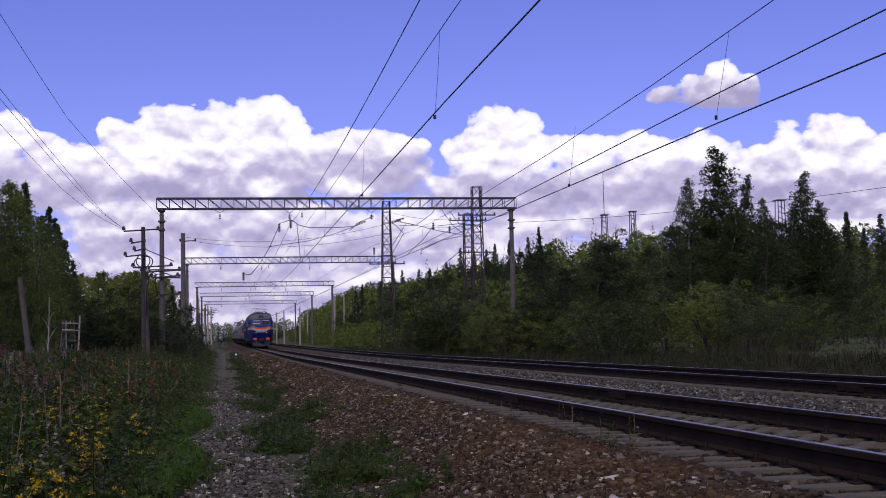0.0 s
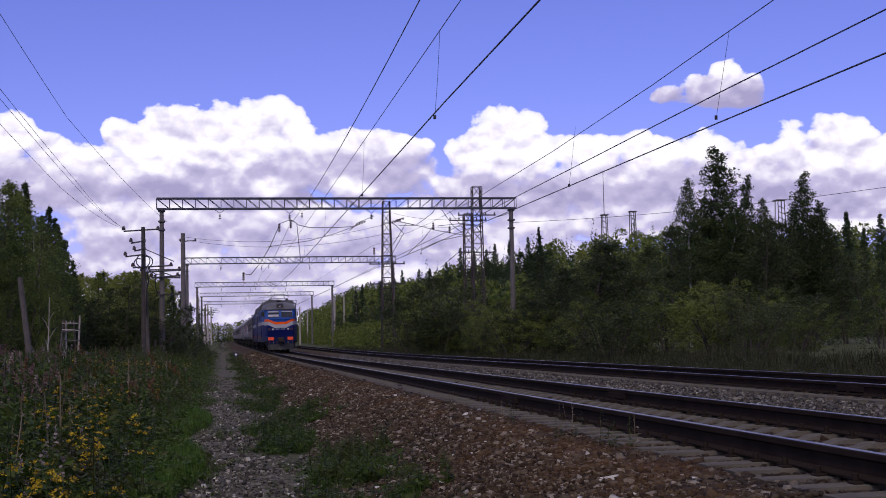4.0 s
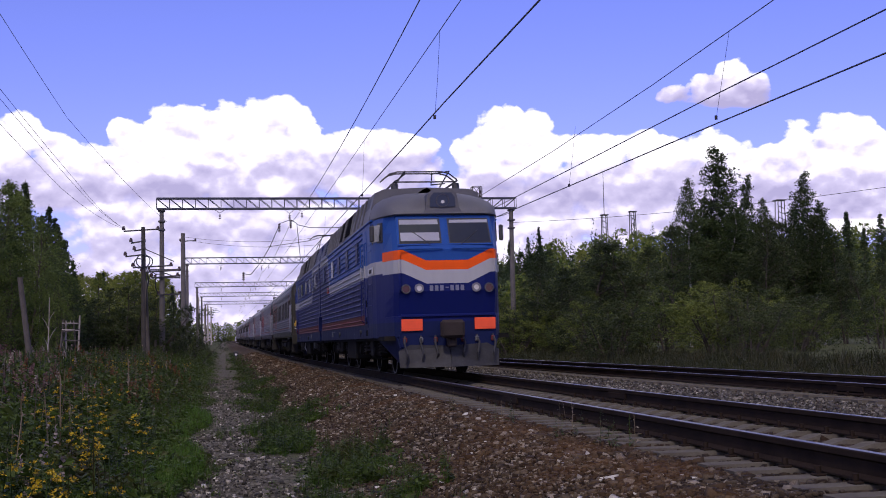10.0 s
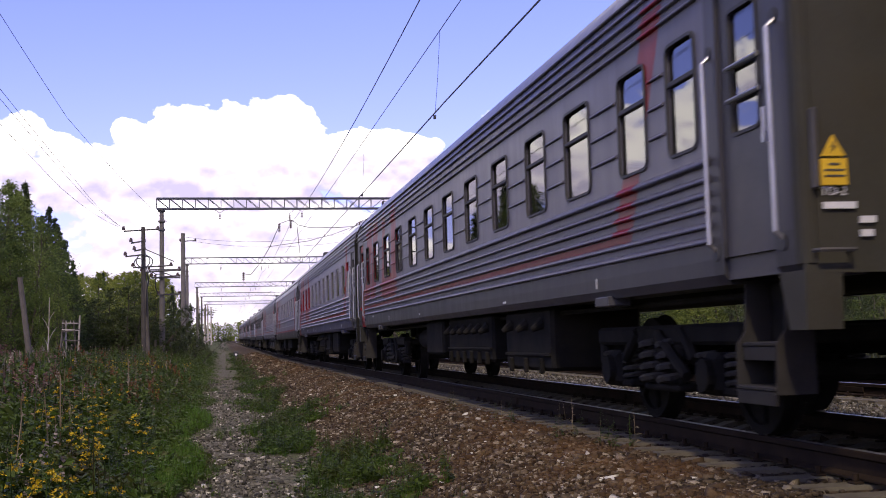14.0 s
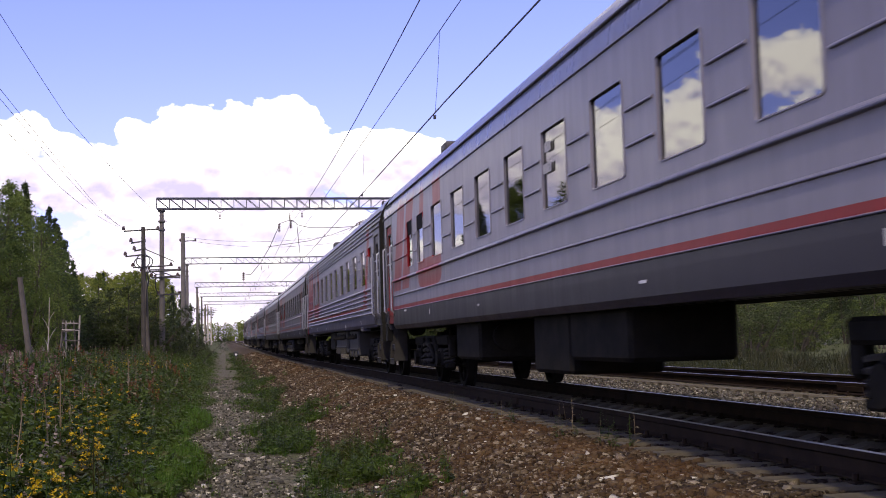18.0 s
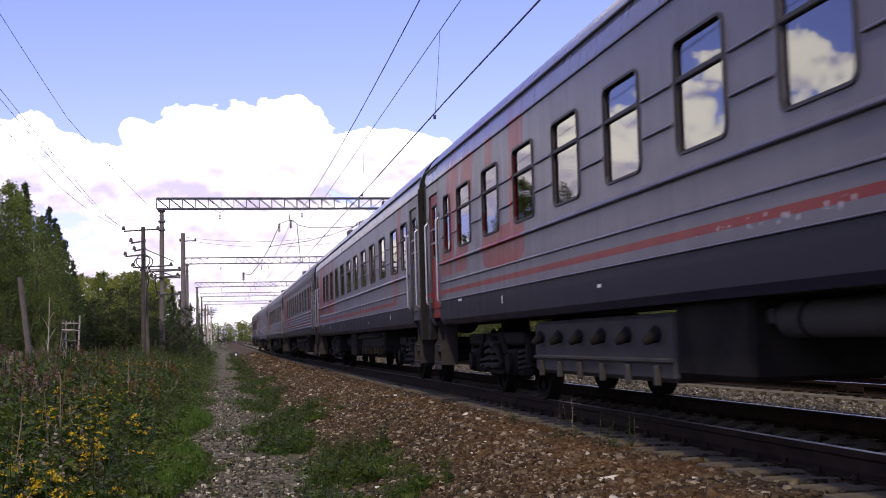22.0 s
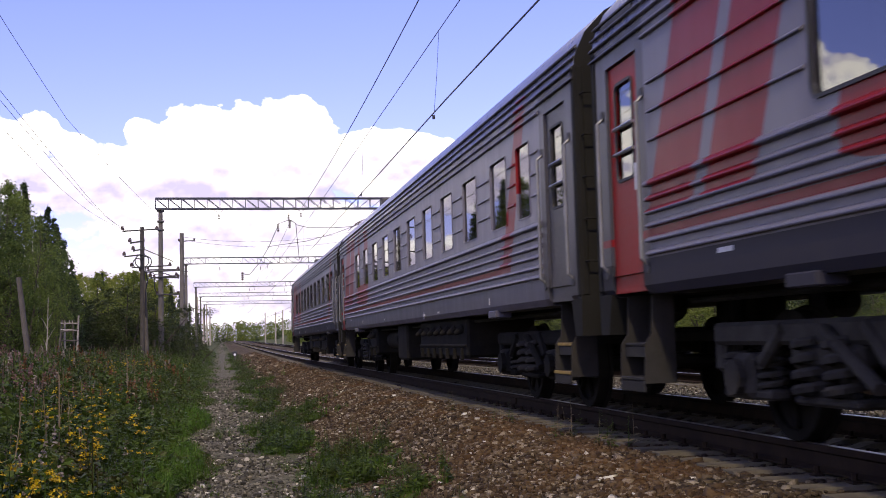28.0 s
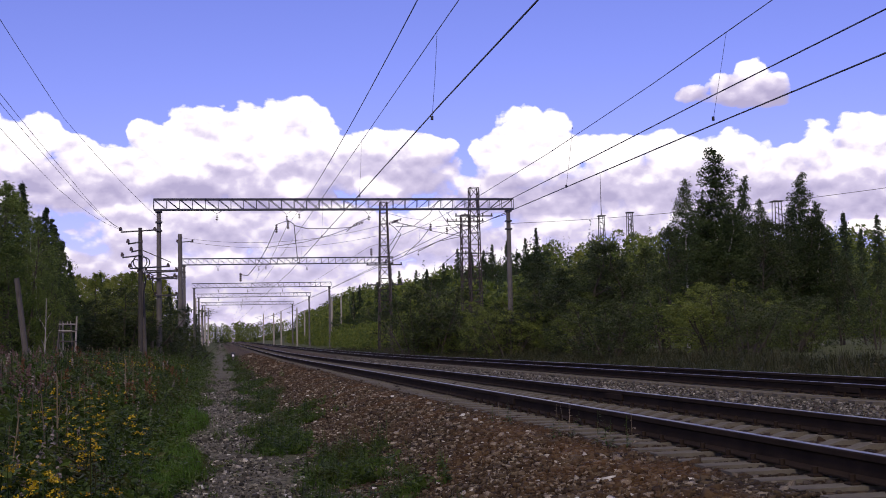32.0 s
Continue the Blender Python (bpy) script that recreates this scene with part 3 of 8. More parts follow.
# ---- loose stone ----
def stones():
    tmpl = [stone(rnd) for _ in range(12)]
    rows, grey, pale = [], [], []
    def drop(n, x0, x1, y0, y1, size, out, lift=0.0):
        u = rng.random(n)
        ys = y0 * (y1 / y0) ** u
        xs = rng.uniform(x0, x1, n)
        for x, y in zip(xs, ys):
            # the tops of the sleepers stay mostly clear
            if (abs(x) < 1.37 or abs(x - 5.28) < 1.37) and abs((y + 0.25) % 0.5 - 0.25) < 0.115 and rng.random() < 0.96:
                continue
            z = ground_z(x, y)
            out.append((rng.integers(12), x, y, z + lift + 0.006, rng.uniform(0, 6.28), rng.uniform(-0.6, 0.6), size * math.exp(rng.normal(0, 0.38))))
    drop(46000, -3.75, -1.25, 7.2, 42, 0.031, rows)
    drop(6000, -3.75, -1.25, 38, 70, 0.055, rows)
    drop(9000, -1.45, -0.6, 7.5, 40, 0.031, rows, -0.012)
    drop(7500, -0.9, 1.4, 6.5, 40, 0.036, rows, -0.014)
    drop(17000, 1.2, 4.2, 12, 90, 0.031, grey)
    drop(2500, 3.9, 6.7, 16, 60, 0.036, rows, -0.012)
    drop(4000, -3.75, -1.3, 55, 130, 0.07, rows)
    drop(4500, 6.2, 8.6, 14, 60, 0.045, grey)
    drop(17000, -5.55, -3.5, 8.0, 60, 0.029, grey)
    drop(420, -5.4, -1.5, 8.0, 45, 0.045, pale)
    drop(900, -5.4, -1.3, 8.0, 30, 0.024, pale)
    drop(120, 1.3, 4.2, 10, 45, 0.034, pale)
    # loose stone beside and behind the viewer
    def near_by(n, x0, x1, size, out):
        for x, y in zip(rng.uniform(x0, x1, n), rng.uniform(-12, 8, n)):
            if not (abs(x) < 1.37 and abs((y + 0.25) % 0.5 - 0.25) < 0.125):
                out.append((rng.integers(12), x, y, ground_z(x, y) + 0.006, rng.uniform(0, 6.28), rng.uniform(-0.6, 0.6), size * math.exp(rng.normal(0, 0.35))))
    near_by(5000, -3.75, 1.3, 0.04, rows)
    near_by(2500, -5.5, -3.6, 0.034, grey)
    near_by(2000, 1.3, 4.0, 0.042, grey)
    scatter("ballast", BALLAST, tmpl, rows, "loose reddish-brown crushed stone ballast", "ballast")
    scatter("gravel", GRAVEL, tmpl, grey, "grey-brown gravel on the path and between the tracks", "gravel")
    scatter("pale_stones", PALE_STONE, tmpl, pale, "pale stones lying among the ballast", "stones")


stones()


# ---- overhead line: portals, masts, wires ----
def tapered_pole(r0, r1, h, n=14):
    return Geo().tube([(0, 0, -1.0), (0, 0, h * 0.5), (0, 0, h)], r0, n, r1)


def insulator_string(g, x, y, z, n=3, r=0.09):
    for i in range(n):
        g.disc((x, y, z - 0.12 * i), "z", r, 0.05, 8)
    g.tube([(x, y, z + 0.1), (x, y, z - 0.12 * n)], 0.02, 5)


def portal(y, x0, x1, z):
    po = thing("catenary_portal", "grey steel lattice portal on concrete masts spanning the railway", "catenary portal", "overhead line portals", pose(0, y, rise(y)))
    h = 0.75
    for x in (x0 + 0.35, x1 - 0.35):
        g0 = ground_z(x, y) - rise(y)
        mast = part("mast", Geo().tube([(x, 0, g0 - 0.6), (x, 0, 5), (x, 0, z - h)], 0.22, 14, 0.15), CONCRETE, po, "tapered grey concrete mast", True)
        cl = Geo()
        for zz in (z - h - 0.15, z - h - 0.9, z - h - 1.5):
            cl.box(x - 0.24, x + 0.24, -0.24, 0.24, zz - 0.06, zz + 0.06, 0.02)
        part("clamp", cl, DARK_STEEL, mast)
    for dx in (-0.3, 0.3):
        for zz in (z, z - h):
            part("chord", Geo().box(x0, x1, dx - 0.05, dx + 0.05, zz - 0.05, zz + 0.05, 0.01), TRUSS, po)
    n = int((x1 - x0) / 0.9)
    for i in range(n + 1):
        x = x0 + (x1 - x0) * i / n
        g = Geo()
        for dy in (-0.3, 0.3):
            g.tube([(x, dy, z), (x, dy, z - h)], 0.022, 4)
            if i < n:
                xn = x0 + (x1 - x0) * (i + 1) / n
                a, b = (z - h, z) if i * 2 < n else (z, z - h)
                if abs(i * 2 - n) < 3:
                    g.tube([(x, dy, z), (xn, dy, z - h)], 0.02, 4)
                g.tube([(x, dy, b), (xn, dy, a)], 0.022, 4)
        g.tube([(x, -0.3, z), (x, 0.3, z)], 0.02, 4).tube([(x, -0.3, z - h), (x, 0.3, z - h)], 0.02, 4)
        part("lattice_bar", g, TRUSS, po)
    for x, zz in ((0.0, z - h - 0.5), (6.0, z - h - 0.5), (-5.0, z - h - 0.45), (0.9, z - h - 0.35)):
        g = Geo()
        g.tube([(x - 0.45, 0, z - h), (x, 0, zz + 0.15)], 0.018, 4).tube([(x + 0.45, 0, z - h), (x, 0, zz + 0.15)], 0.018, 4)
        insulator_string(g, x, 0, zz)
        part("insulator", g, INSULATOR, po, "dark brown insulator string")
    return po


PORTAL_Y = (90.68, 156.5, 218.0, 268.0, 330.0)
for k, py in enumerate(PORTAL_Y):
    portal(py, -9.45, 16.9 if k < 2 else 14.5, 11.28 - (0.0 if k < 2 else 0.35))


def lattice_tower(name, x, y, top, w0, w1, label):
    g0 = ground_z(x, y)
    h = top - g0
    tw = thing(name, label, "lattice mast", at=pose(x, y, g0))
    for sx in (-1, 1):
        for sy in (-1, 1):
            part("leg", Geo().tube([(sx * w0, sy * w0, -0.5), (sx * w1, sy * w1, h)], 0.06, 5), LATTICE, tw)
    n = int(h / 1.1)
    for i in range(n):
        a, b = i / n, (i + 1) / n
        wa, wb = w0 + (w1 - w0) * a, w0 + (w1 - w0) * b
        g = Geo()
        for (p, q) in (((-1, -1), (1, -1)), ((1, -1), (1, 1)), ((1, 1), (-1, 1)), ((-1, 1), (-1, -1))):
            if i % 2:
                p, q = q, p
            g.tube([(p[0] * wa, p[1] * wa, h * a), (q[0] * wb, q[1] * wb, h * b)], 0.032, 4)
            g.tube([(p[0] * wb, p[1] * wb, h * b), (q[0] * wb, q[1] * wb, h * b)], 0.028, 4)
        part("brace", g, LATTICE, tw)
    return tw


t1 = lattice_tower("lattice_mast", 12.3, 130, 15.6, 0.72, 0.36, "tall rusty steel lattice mast beside the railway")
t2 = lattice_tower("lattice_mast", 20.0, 120, 15.9, 0.62, 0.42, "tall narrow steel lattice mast among the bushes")
t3 = lattice_tower("lattice_mast", 19.3, 121, 13.3, 0.5, 0.4, "narrow steel lattice mast among the bushes")
for tw, zs in ((t1, (9.5, 7.4)), (t2, (13.0, 9.3)), (t3, (12.6,))):
    for zz in zs:
        g = Geo().box(-1.9, 1.9, -0.06, 0.06, zz - 0.06, zz + 0.06, 0.01)
        for k in (-1.8, -0.9, 0.9, 1.8):
            g.disc((k, 0, zz + 0.16), "z", 0.07, 0.22, 7)
        part("cross_arm", g, DARK_STEEL, tw)


def line_pole(x, y, top, r, mat, arms, label):
    g0 = ground_z(x, y)
    po = thing("line_pole", label, "utility pole", at=pose(x, y, g0))
    part("pole", Geo().tube([(0, 0, -0.6), (0.02, 0, (top - g0) * 0.6), (0, 0, top - g0)], r, 12, r * 0.72), mat, po, smooth=True)
    for zz, a, b in arms:
        zz -= g0
        g = Geo().tube([(a, 0.14, zz), (b, -0.14, zz + 0.1)], 0.05, 5)
        part("cross_arm", g, DARK_STEEL, po)
        for k in (a, b):
            i = Geo()
            i.disc((k, 0, zz + 0.14), "z", 0.11, 0.16, 9).disc((k, 0, zz + 0.26), "z", 0.07, 0.1, 9)
            part("insulator", i, INSULATOR, po, "dark glazed insulator")
    return po


p1 = line_pole(-9.75, 80, 8.3, 0.17, OLD_TIMBER, [(8.05, -1.2, 0.9), (7.3, -0.75, 0.05), (6.8, -0.55, 0.05), (6.45, -1.1, 0.05), (5.75, -0.65, 1.7), (5.45, -0.1, 2.2), (5.1, 0.5, 2.1)], "grey timber line pole with crossarms and dark insulators")
g = Geo().tube([(0.1, 0, 7.2), (1.9, 0, 6.4)], 0.03, 5).tube([(0.3, 0, 0.0), (0.12, 0, 5.2)], 0.12, 8)
part("brace", g, TIMBER, p1)
# cable loops and a cable box on the pole
pz = ground_z(-9.75, 80)
for q, (dx, zz, r) in enumerate(((0.0, 6.15, 0.42), (0.25, 6.1, 0.34), (-0.25, 6.0, 0.30))):
    ring = [(dx + r * math.cos(2 * math.pi * i / 14), -0.2 - 0.02 * q, zz - pz + r * math.sin(2 * math.pi * i / 14)) for i in range(15)]
    part("cable_loop", Geo().tube(ring, 0.035, 5), WIRE, p1)
part("cable", Geo().tube([(0.2, -0.2, 5.8 - pz), (0.34, -0.2, 4.9 - pz), (0.22, -0.2, 4.3 - pz), (0.2, -0.18, 2.7 - pz)], 0.04, 5), WIRE, p1)
# cross arms on the mast of the nearest portal, and the cables that sag between them
am = thing("cable_bracket", "dark steel cross arms with sagging cables on the portal's mast", "cable bracket", at=pose(-9.1, 90.40, 0))
for zz, a, b in ((6.22, -0.95, 1.3), (5.65, -0.5, 1.3), (4.47, -0.3, 1.3)):
    part("cross_arm", Geo().box(a, b, -0.06, 0.06, zz - 0.05, zz + 0.05, 0.01), DARK_STEEL, am)
    for x in (a + 0.05, b - 0.08):
        part("insulator", Geo().disc((x, 0, zz + 0.14), "z", 0.09, 0.16, 9), INSULATOR, am)
part("cable", Geo().tube([(-0.9, 0, 6.2), (-0.4, -0.05, 5.9), (0.3, -0.05, 5.95), (1.25, 0, 5.6)], 0.035, 5), WIRE, am)
part("cable", Geo().tube([(-0.45, 0, 5.6), (-0.42, -0.05, 4.9), (-0.25, -0.05, 4.5)], 0.035, 5), WIRE, am)
line_pole(-8.95, 135, 12.8, 0.30, CONCRETE, [(11.9, -0.3, 1.3)], "thick weathered concrete line mast")
for (x, y, h, lean) in ((-12.12, 50, 3.9, -6.8), (-11.6, 34, 1.3, 3), (-10.74, 56, 0.95, 1), (-9.6, 90, 1.5, 2)):
    po = thing("timber_post", "weathered grey leaning timber post", "post", at=pose(x, y, ground_z(x, y), 0, lean, 0))
    part("post", Geo().tube([(0, 0, -0.5), (0, 0, h)], 0.13, 9, 0.1), TIMBER, po, smooth=True)
for (x, y, h) in ((23.9, 270, 9.8), (21.8, 276, 10.4), (19.4, 272, 9.6), (13.6, 302, 9.2), (11.2, 331, 9.2), (9.9, 346, 9.0), (8.0, 372, 9.0), (16.5, 318, 8.6), (-8.4, 316, 10.2), (-7.7, 330, 10.0), (-9.0, 300, 9.0), (-9.3, 242, 9.6), (17.5, 252, 9.3)):
    po = thing("far_mast", "pale concrete mast far along the line", "mast", "far masts", pose(x, y, ground_z(x, y)))
    part("mast", tapered_pole(0.22, 0.15, h, 9), PALE_CONCRETE, po, smooth=True)
    part("bracket", Geo().tube([(0, 0, h - 0.6), (-2.4 if x > 0 else 2.4, 0, h - 1.2)], 0.04, 4).tube([(0, 0, h - 2.0), (-2.2 if x > 0 else 2.2, 0, h - 1.25)], 0.03, 4), DARK_STEEL, po)


def wire(name, pts, r, sag=0.0, steps=14):
    g = Geo()
    out = []
    for a, b in zip(pts[:-1], pts[1:]):
        a, b = Vector(a), Vector(b)
        for i in range(steps):
            t = i / steps
            p = a.lerp(b, t)
            p.z -= sag * 4 * t * (1 - t)
            out.append(p)
    out.append(Vector(pts[-1]))
    g.tube(out, r, 5)
    return part(name, g, WIRE, None)


def hang(name, label, pts, r, sag=0.0):
    return tagged(wire(name, pts, r, sag), label, "wire", "overhead wires")


SPANS = (-40.0, 26.0, 90.68, 156.5, 218.0, 268.0, 330.0, 420.0)
hang("contact_wire", "dark copper contact wire over the near track", [(0.12 * (-1) ** k, y, 5.93 + rise(y)) for k, y in enumerate(SPANS)], 0.017)
hang("messenger_wire", "dark messenger cable over the near track", [(0.0, y, 9.35 + rise(y)) for y in SPANS], 0.016, 0.5)
hang("auxiliary_wire", "thin auxiliary cable over the near track", [(0.0, y, 7.78 + rise(y)) for y in SPANS], 0.011, 0.05)
hang("contact_wire", "dark copper contact wire over the second track", [(6.0, y, 5.15 + 0.0125 * min(y, 70) + rise(y)) for y in SPANS], 0.017)
hang("auxiliary_wire", "dark auxiliary cable over the second track", [(6.0, y, 6.13 + rise(y)) for y in SPANS], 0.015, 0.06)
hang("messenger_wire", "thin messenger cable over the second track", [(6.0, y, 6.9 + 0.0006 * (min(y, 90) - 52) ** 2 + rise(y)) for y in (-40, -10, 10, 20, 30, 40, 52, 65, 80, 90.68, 156.5, 218.0, 330.0)], 0.011, 0.0)
for x, z0, z1, ys in ((0.0, 5.93, 7.75, (28.2, 43.5, 60.0, 75.0)), (6.0, 5.58, 7.35, (26.0, 38.0, 52.0, 68.0))):
    for y in ys:
        ob = part("dropper", Geo().tube([(x, y, z0), (x + 0.02, y - 0.4, (z0 + z1) / 2), (x, y - 0.9, z1)], 0.005, 4).disc((x, y, z0 + 0.03), "z", 0.035, 0.09, 6), WIRE)
        tagged(ob, "thin wire dropper with a clamp on the contact wire", "wire dropper", "wire droppers")
for k, (x, z) in enumerate(((-12.0, 11.6), (-12.0, 8.8), (-11.6, 8.6), (-12.3, 8.3))):
    hang("telephone_wire", "thin dark telephone wire", [(x, 5, z + 1.2), (x, 60, z), (-10.8 if k else -9.5, 80.0 if k else 108.0, 8.15 if k else 11.4)], 0.009 if k else 0.011, 0.25)
for k, (a, b) in enumerate((((-8.95, 135, 12.4), (12.3, 130, 13.2)), ((-8.95, 135, 12.1), (12.3, 130, 12.2)), ((12.3, 130, 14.6), (19.6, 120, 13.0)), ((12.3, 130, 13.8), (19.9, 120, 12.2)), ((16.5, 90.7, 9.5), (42, 62, 10.2)))):
    hang("feeder_wire", "slack dark feeder cable", [a, b], 0.016, 1.1 if k < 2 else 0.6)

# slack jumpers and tails between the first two portals, with their insulators
for run in (
        ((-0.34, 10.39), (0.59, 10.72), (1.07, 10.42), (1.33, 7.48)),
        ((1.07, 10.32), (2.12, 10.06), (4.1, 10.05), (5.71, 10.14), (6.21, 10.4)),
        ((-3.21, 6.4), (-2.63, 6.33), (-1.85, 7.27), (-1.09, 8.55), (-0.34, 10.23)),
        ((7.33, 10.99), (6.11, 10.5), (5.3, 9.8))):
    hang("jumper_cable", "slack dark jumper cable between the portals", [(x, 100, z) for x, z in run], 0.028)
for run in (
        ((-0.33, 10.49), (3.61, 11.03), (6.35, 11.76), (8.36, 12.48)),):
    hang("jumper_cable", "slack dark jumper cable between the portals", [(x, 125, z) for x, z in run], 0.028)
for run in (
        ((10.44, 11.61), (12.11, 11.22), (14.35, 10.65), (16.72, 10.24)),
        ((9.66, 11.79), (10.54, 11.12), (11.2, 10.45), (10.28, 8.9), (9.58, 7.58)),
        ((14.64, 13.45), (13.82, 12.22), (12.33, 11.16), (10.77, 11.12)),
        ((11.44, 11.34), (10.52, 9.9), (9.6, 8.58)),
        ((14.02, 11.21), (12.98, 9.88), (11.5, 8.56)),
        ((14.62, 12.67), (15.72, 11.09), (16.72, 10.3)),
        ((15.41, 12.44), (16.62, 10.86)),
        ((16.61, 10.19), (14.56, 9.76), (12.74, 8.88)),
        ((20.92, 12.2), (19.39, 11.75), (18.0, 11.13), (16.63, 11.31), (14.36, 11.1)),
        ((16.23, 8.74), (14.5, 7.31))):
    hang("jumper_cable", "slack dark jumper cable between the portals", [(x, 110, z) for x, z in run], 0.028)
for x, y, z, along_x in ((-0.34, 100, 10.3, 0), (0.59, 100, 10.6, 0), (5.9, 100, 10.3, 1), (10.5, 110, 11.55, 1), (10.2, 110, 11.4, 1), (15.4, 110, 10.98, 0), (8.5, 110, 9.1, 0), (13.91, 110, 11.3, 0), (16.7, 110, 10.0, 0), (-3.2, 100, 6.45, 0)):
    g = Geo()
    for k in range(4):
        g.disc((x + (0.22 * k if along_x else 0), y, z + (0.07 * k if along_x else -0.16 * k)), "x" if along_x else "z", 0.11, 0.09, 9)
    g.tube([(x, y, z + 0.1), (x + (0.8 if along_x else 0), y, z + (0.28 if along_x else -0.6))], 0.03, 5)
    tagged(part("line_insulator", g, INSULATOR), "dark glazed insulator string on a cable", "insulator", "line insulators")

# masts and lattice towers on the far ridge
for x, z0, z1, w, rod in ((99.7, 28.0, 34.5, 1.0, 46.5), (107.9, 28.0, 35.4, 1.0, 0), (151.8, 26.0, 38.5, 1.5, 0)):
    tw = thing("ridge_tower", "small dark lattice tower on the wooded ridge", "lattice tower", "ridge towers", pose(x, 330, ground_z(x, 330)))
    b = z0 - ground_z(x, 330)
    t = z1 - ground_z(x, 330)
    for sx in (-1, 1):
        for sy in (-1, 1):
            part("leg", Geo().tube([(sx * w * 0.9, sy * w * 0.9, 0), (sx * w * 0.62, sy * w * 0.62, t)], 0.13, 5), DARK_STEEL, tw)
    for k in range(5):
        z = t - 1.6 * k
        part("brace", Geo().tube([(-w * 0.65, -w * 0.65, z), (w * 0.65, -w * 0.65, z - (0.9 if k else 0))], 0.1, 4), DARK_STEEL, tw)
    part("platform", Geo().box(-w, w, -w, w, t - 0.1, t + 0.15, 0.03), DARK_STEEL, tw)
    if rod:
        part("antenna", Geo().tube([(0, 0, t), (0, 0, rod - ground_z(x, 330))], 0.11, 6, 0.06), DARK_STEEL, tw)

# dwarf signal beside the path, trestle at the wood's edge
dw = thing("dwarf_signal", "small black and white dwarf signal beside the path", "dwarf signal", at=pose(-3.75, 110, ground_z(-3.75, 110)))
part("housing", Geo().box(-0.2, 0.2, -0.16, 0.16, 0.42, 0.85, 0.05), DARK_STEEL, dw)
part("post", Geo().tube([(0, 0, -0.3), (0, 0, 0.45)], 0.07, 8), CONCRETE, dw)
part("lamp_face", Geo().disc((0.0, -0.17, 0.55), "y", 0.1, 0.04, 12), surface("white_paint", (0.8, 0.8, 0.78), None, 0.5), dw, "white face")
ts = thing("timber_trestle", "rickety grey timber trestle of thin poles at the wood's edge", "trestle", at=pose(-11.85, 60, ground_z(-11.85, 60)))
base = ground_z(-11.85, 60)
for (xa, xb, ya, yb, top, mat) in ((0.29, 0.43, 0.0, -0.05, 2.30, PALE_TIMBER), (-0.58, -0.32, 0.0, 0.05, 2.12, TIMBER), (-0.29, -0.24, 0.5, 0.35, 1.95, PALE_TIMBER), (0.18, 0.10, 0.9, 0.45, 1.95, TIMBER)):
    part("leg", Geo().tube([(xa, ya, -0.4), ((xa + xb) / 2 + 0.015, (ya + yb) / 2, (top - base) * 0.5), (xb, yb, top - base)], 0.052, 7, 0.04), mat, ts)
for (za, zb, mat) in ((1.95, 1.93, PALE_TIMBER), (1.55, 1.64, TIMBER), (1.66, 1.60, PALE_TIMBER), (1.16, 1.13, TIMBER)):
    part("rung", Geo().tube([(-0.38, -0.04, za - base), (0.42, -0.06, zb - base)], 0.036, 6), mat, ts)
for x in (-0.18, 0.02, 0.16):
    part("peg", Geo().tube([(x, -0.04, 1.93 - base), (x - 0.02, -0.04, 2.08 - base)], 0.030, 6, 0.02), PALE_TIMBER, ts)
# thin dead sapling beside the trestle
sp = thing("dead_sapling", "thin pale dead sapling with a few bare twigs", "sapling", at=pose(-12.6, 58, ground_z(-12.6, 58)))
part("trunk", Geo().tube([(-0.02, 0, -0.2), (0.0, 0, 0.9), (0.05, 0, 2.0), (0.07, 0, 3.4)], 0.042, 7, 0.014), PALE_TIMBER, sp)
for za, dx, dz in ((1.45, 0.34, 0.6), (1.1, -0.2, 0.5), (2.0, -0.28, 0.5), (2.3, 0.25, 0.45)):
    part("twig", Geo().tube([(0.03, 0, za), (0.03 + dx * 0.5, 0.03, za + dz * 0.6), (0.03 + dx, 0.05, za + dz)], 0.018, 5, 0.006), PALE_TIMBER, sp)


# ---- trees ----
def leaf_mesh(name, centres, mat, size, count, spread, rr, droop=0.0, flat=0.35):
    """Many small leaf blades in loose clumps round the given centres (x, y, z, radius)."""
    C = np.asarray(centres, float)
    n = len(C) * count
    idx = np.repeat(np.arange(len(C)), count)
    d = rr.normal(size=(n, 3))
    d /= np.linalg.norm(d, axis=1)[:, None] + 1e-9
    rad = rr.random(n) ** 0.5
    p = C[idx, :3] + d * (rad * C[idx, 3] * spread)[:, None] * np.array([1, 1, 0.75])
    p[:, 2] -= droop * rr.random(n)
    a = rr.normal(size=(n, 3))
    a[:, 2] *= flat
    a /= np.linalg.norm(a, axis=1)[:, None]
    b = np.cross(a, rr.normal(size=(n, 3)))
    b /= np.linalg.norm(b, axis=1)[:, None] + 1e-9
    s = size * rr.uniform(0.6, 1.4, n)[:, None]
    v = np.stack([p - a * s, p + a * s * 0.9, p + b * s * 0.75], 1).reshape(-1, 3)
    me = bpy.data.meshes.new(name)
    me.vertices.add(len(v))
    me.vertices.foreach_set("co", v.reshape(-1).astype(np.float32))
    me.loops.add(3 * n)
    me.loops.foreach_set("vertex_index", np.arange(3 * n, dtype=np.int32))
    me.polygons.add(n)
    me.polygons.foreach_set("loop_start", np.arange(0, 3 * n, 3, dtype=np.int32))
    me.update(calc_edges=True)
    me.materials.append(mat)
    return me


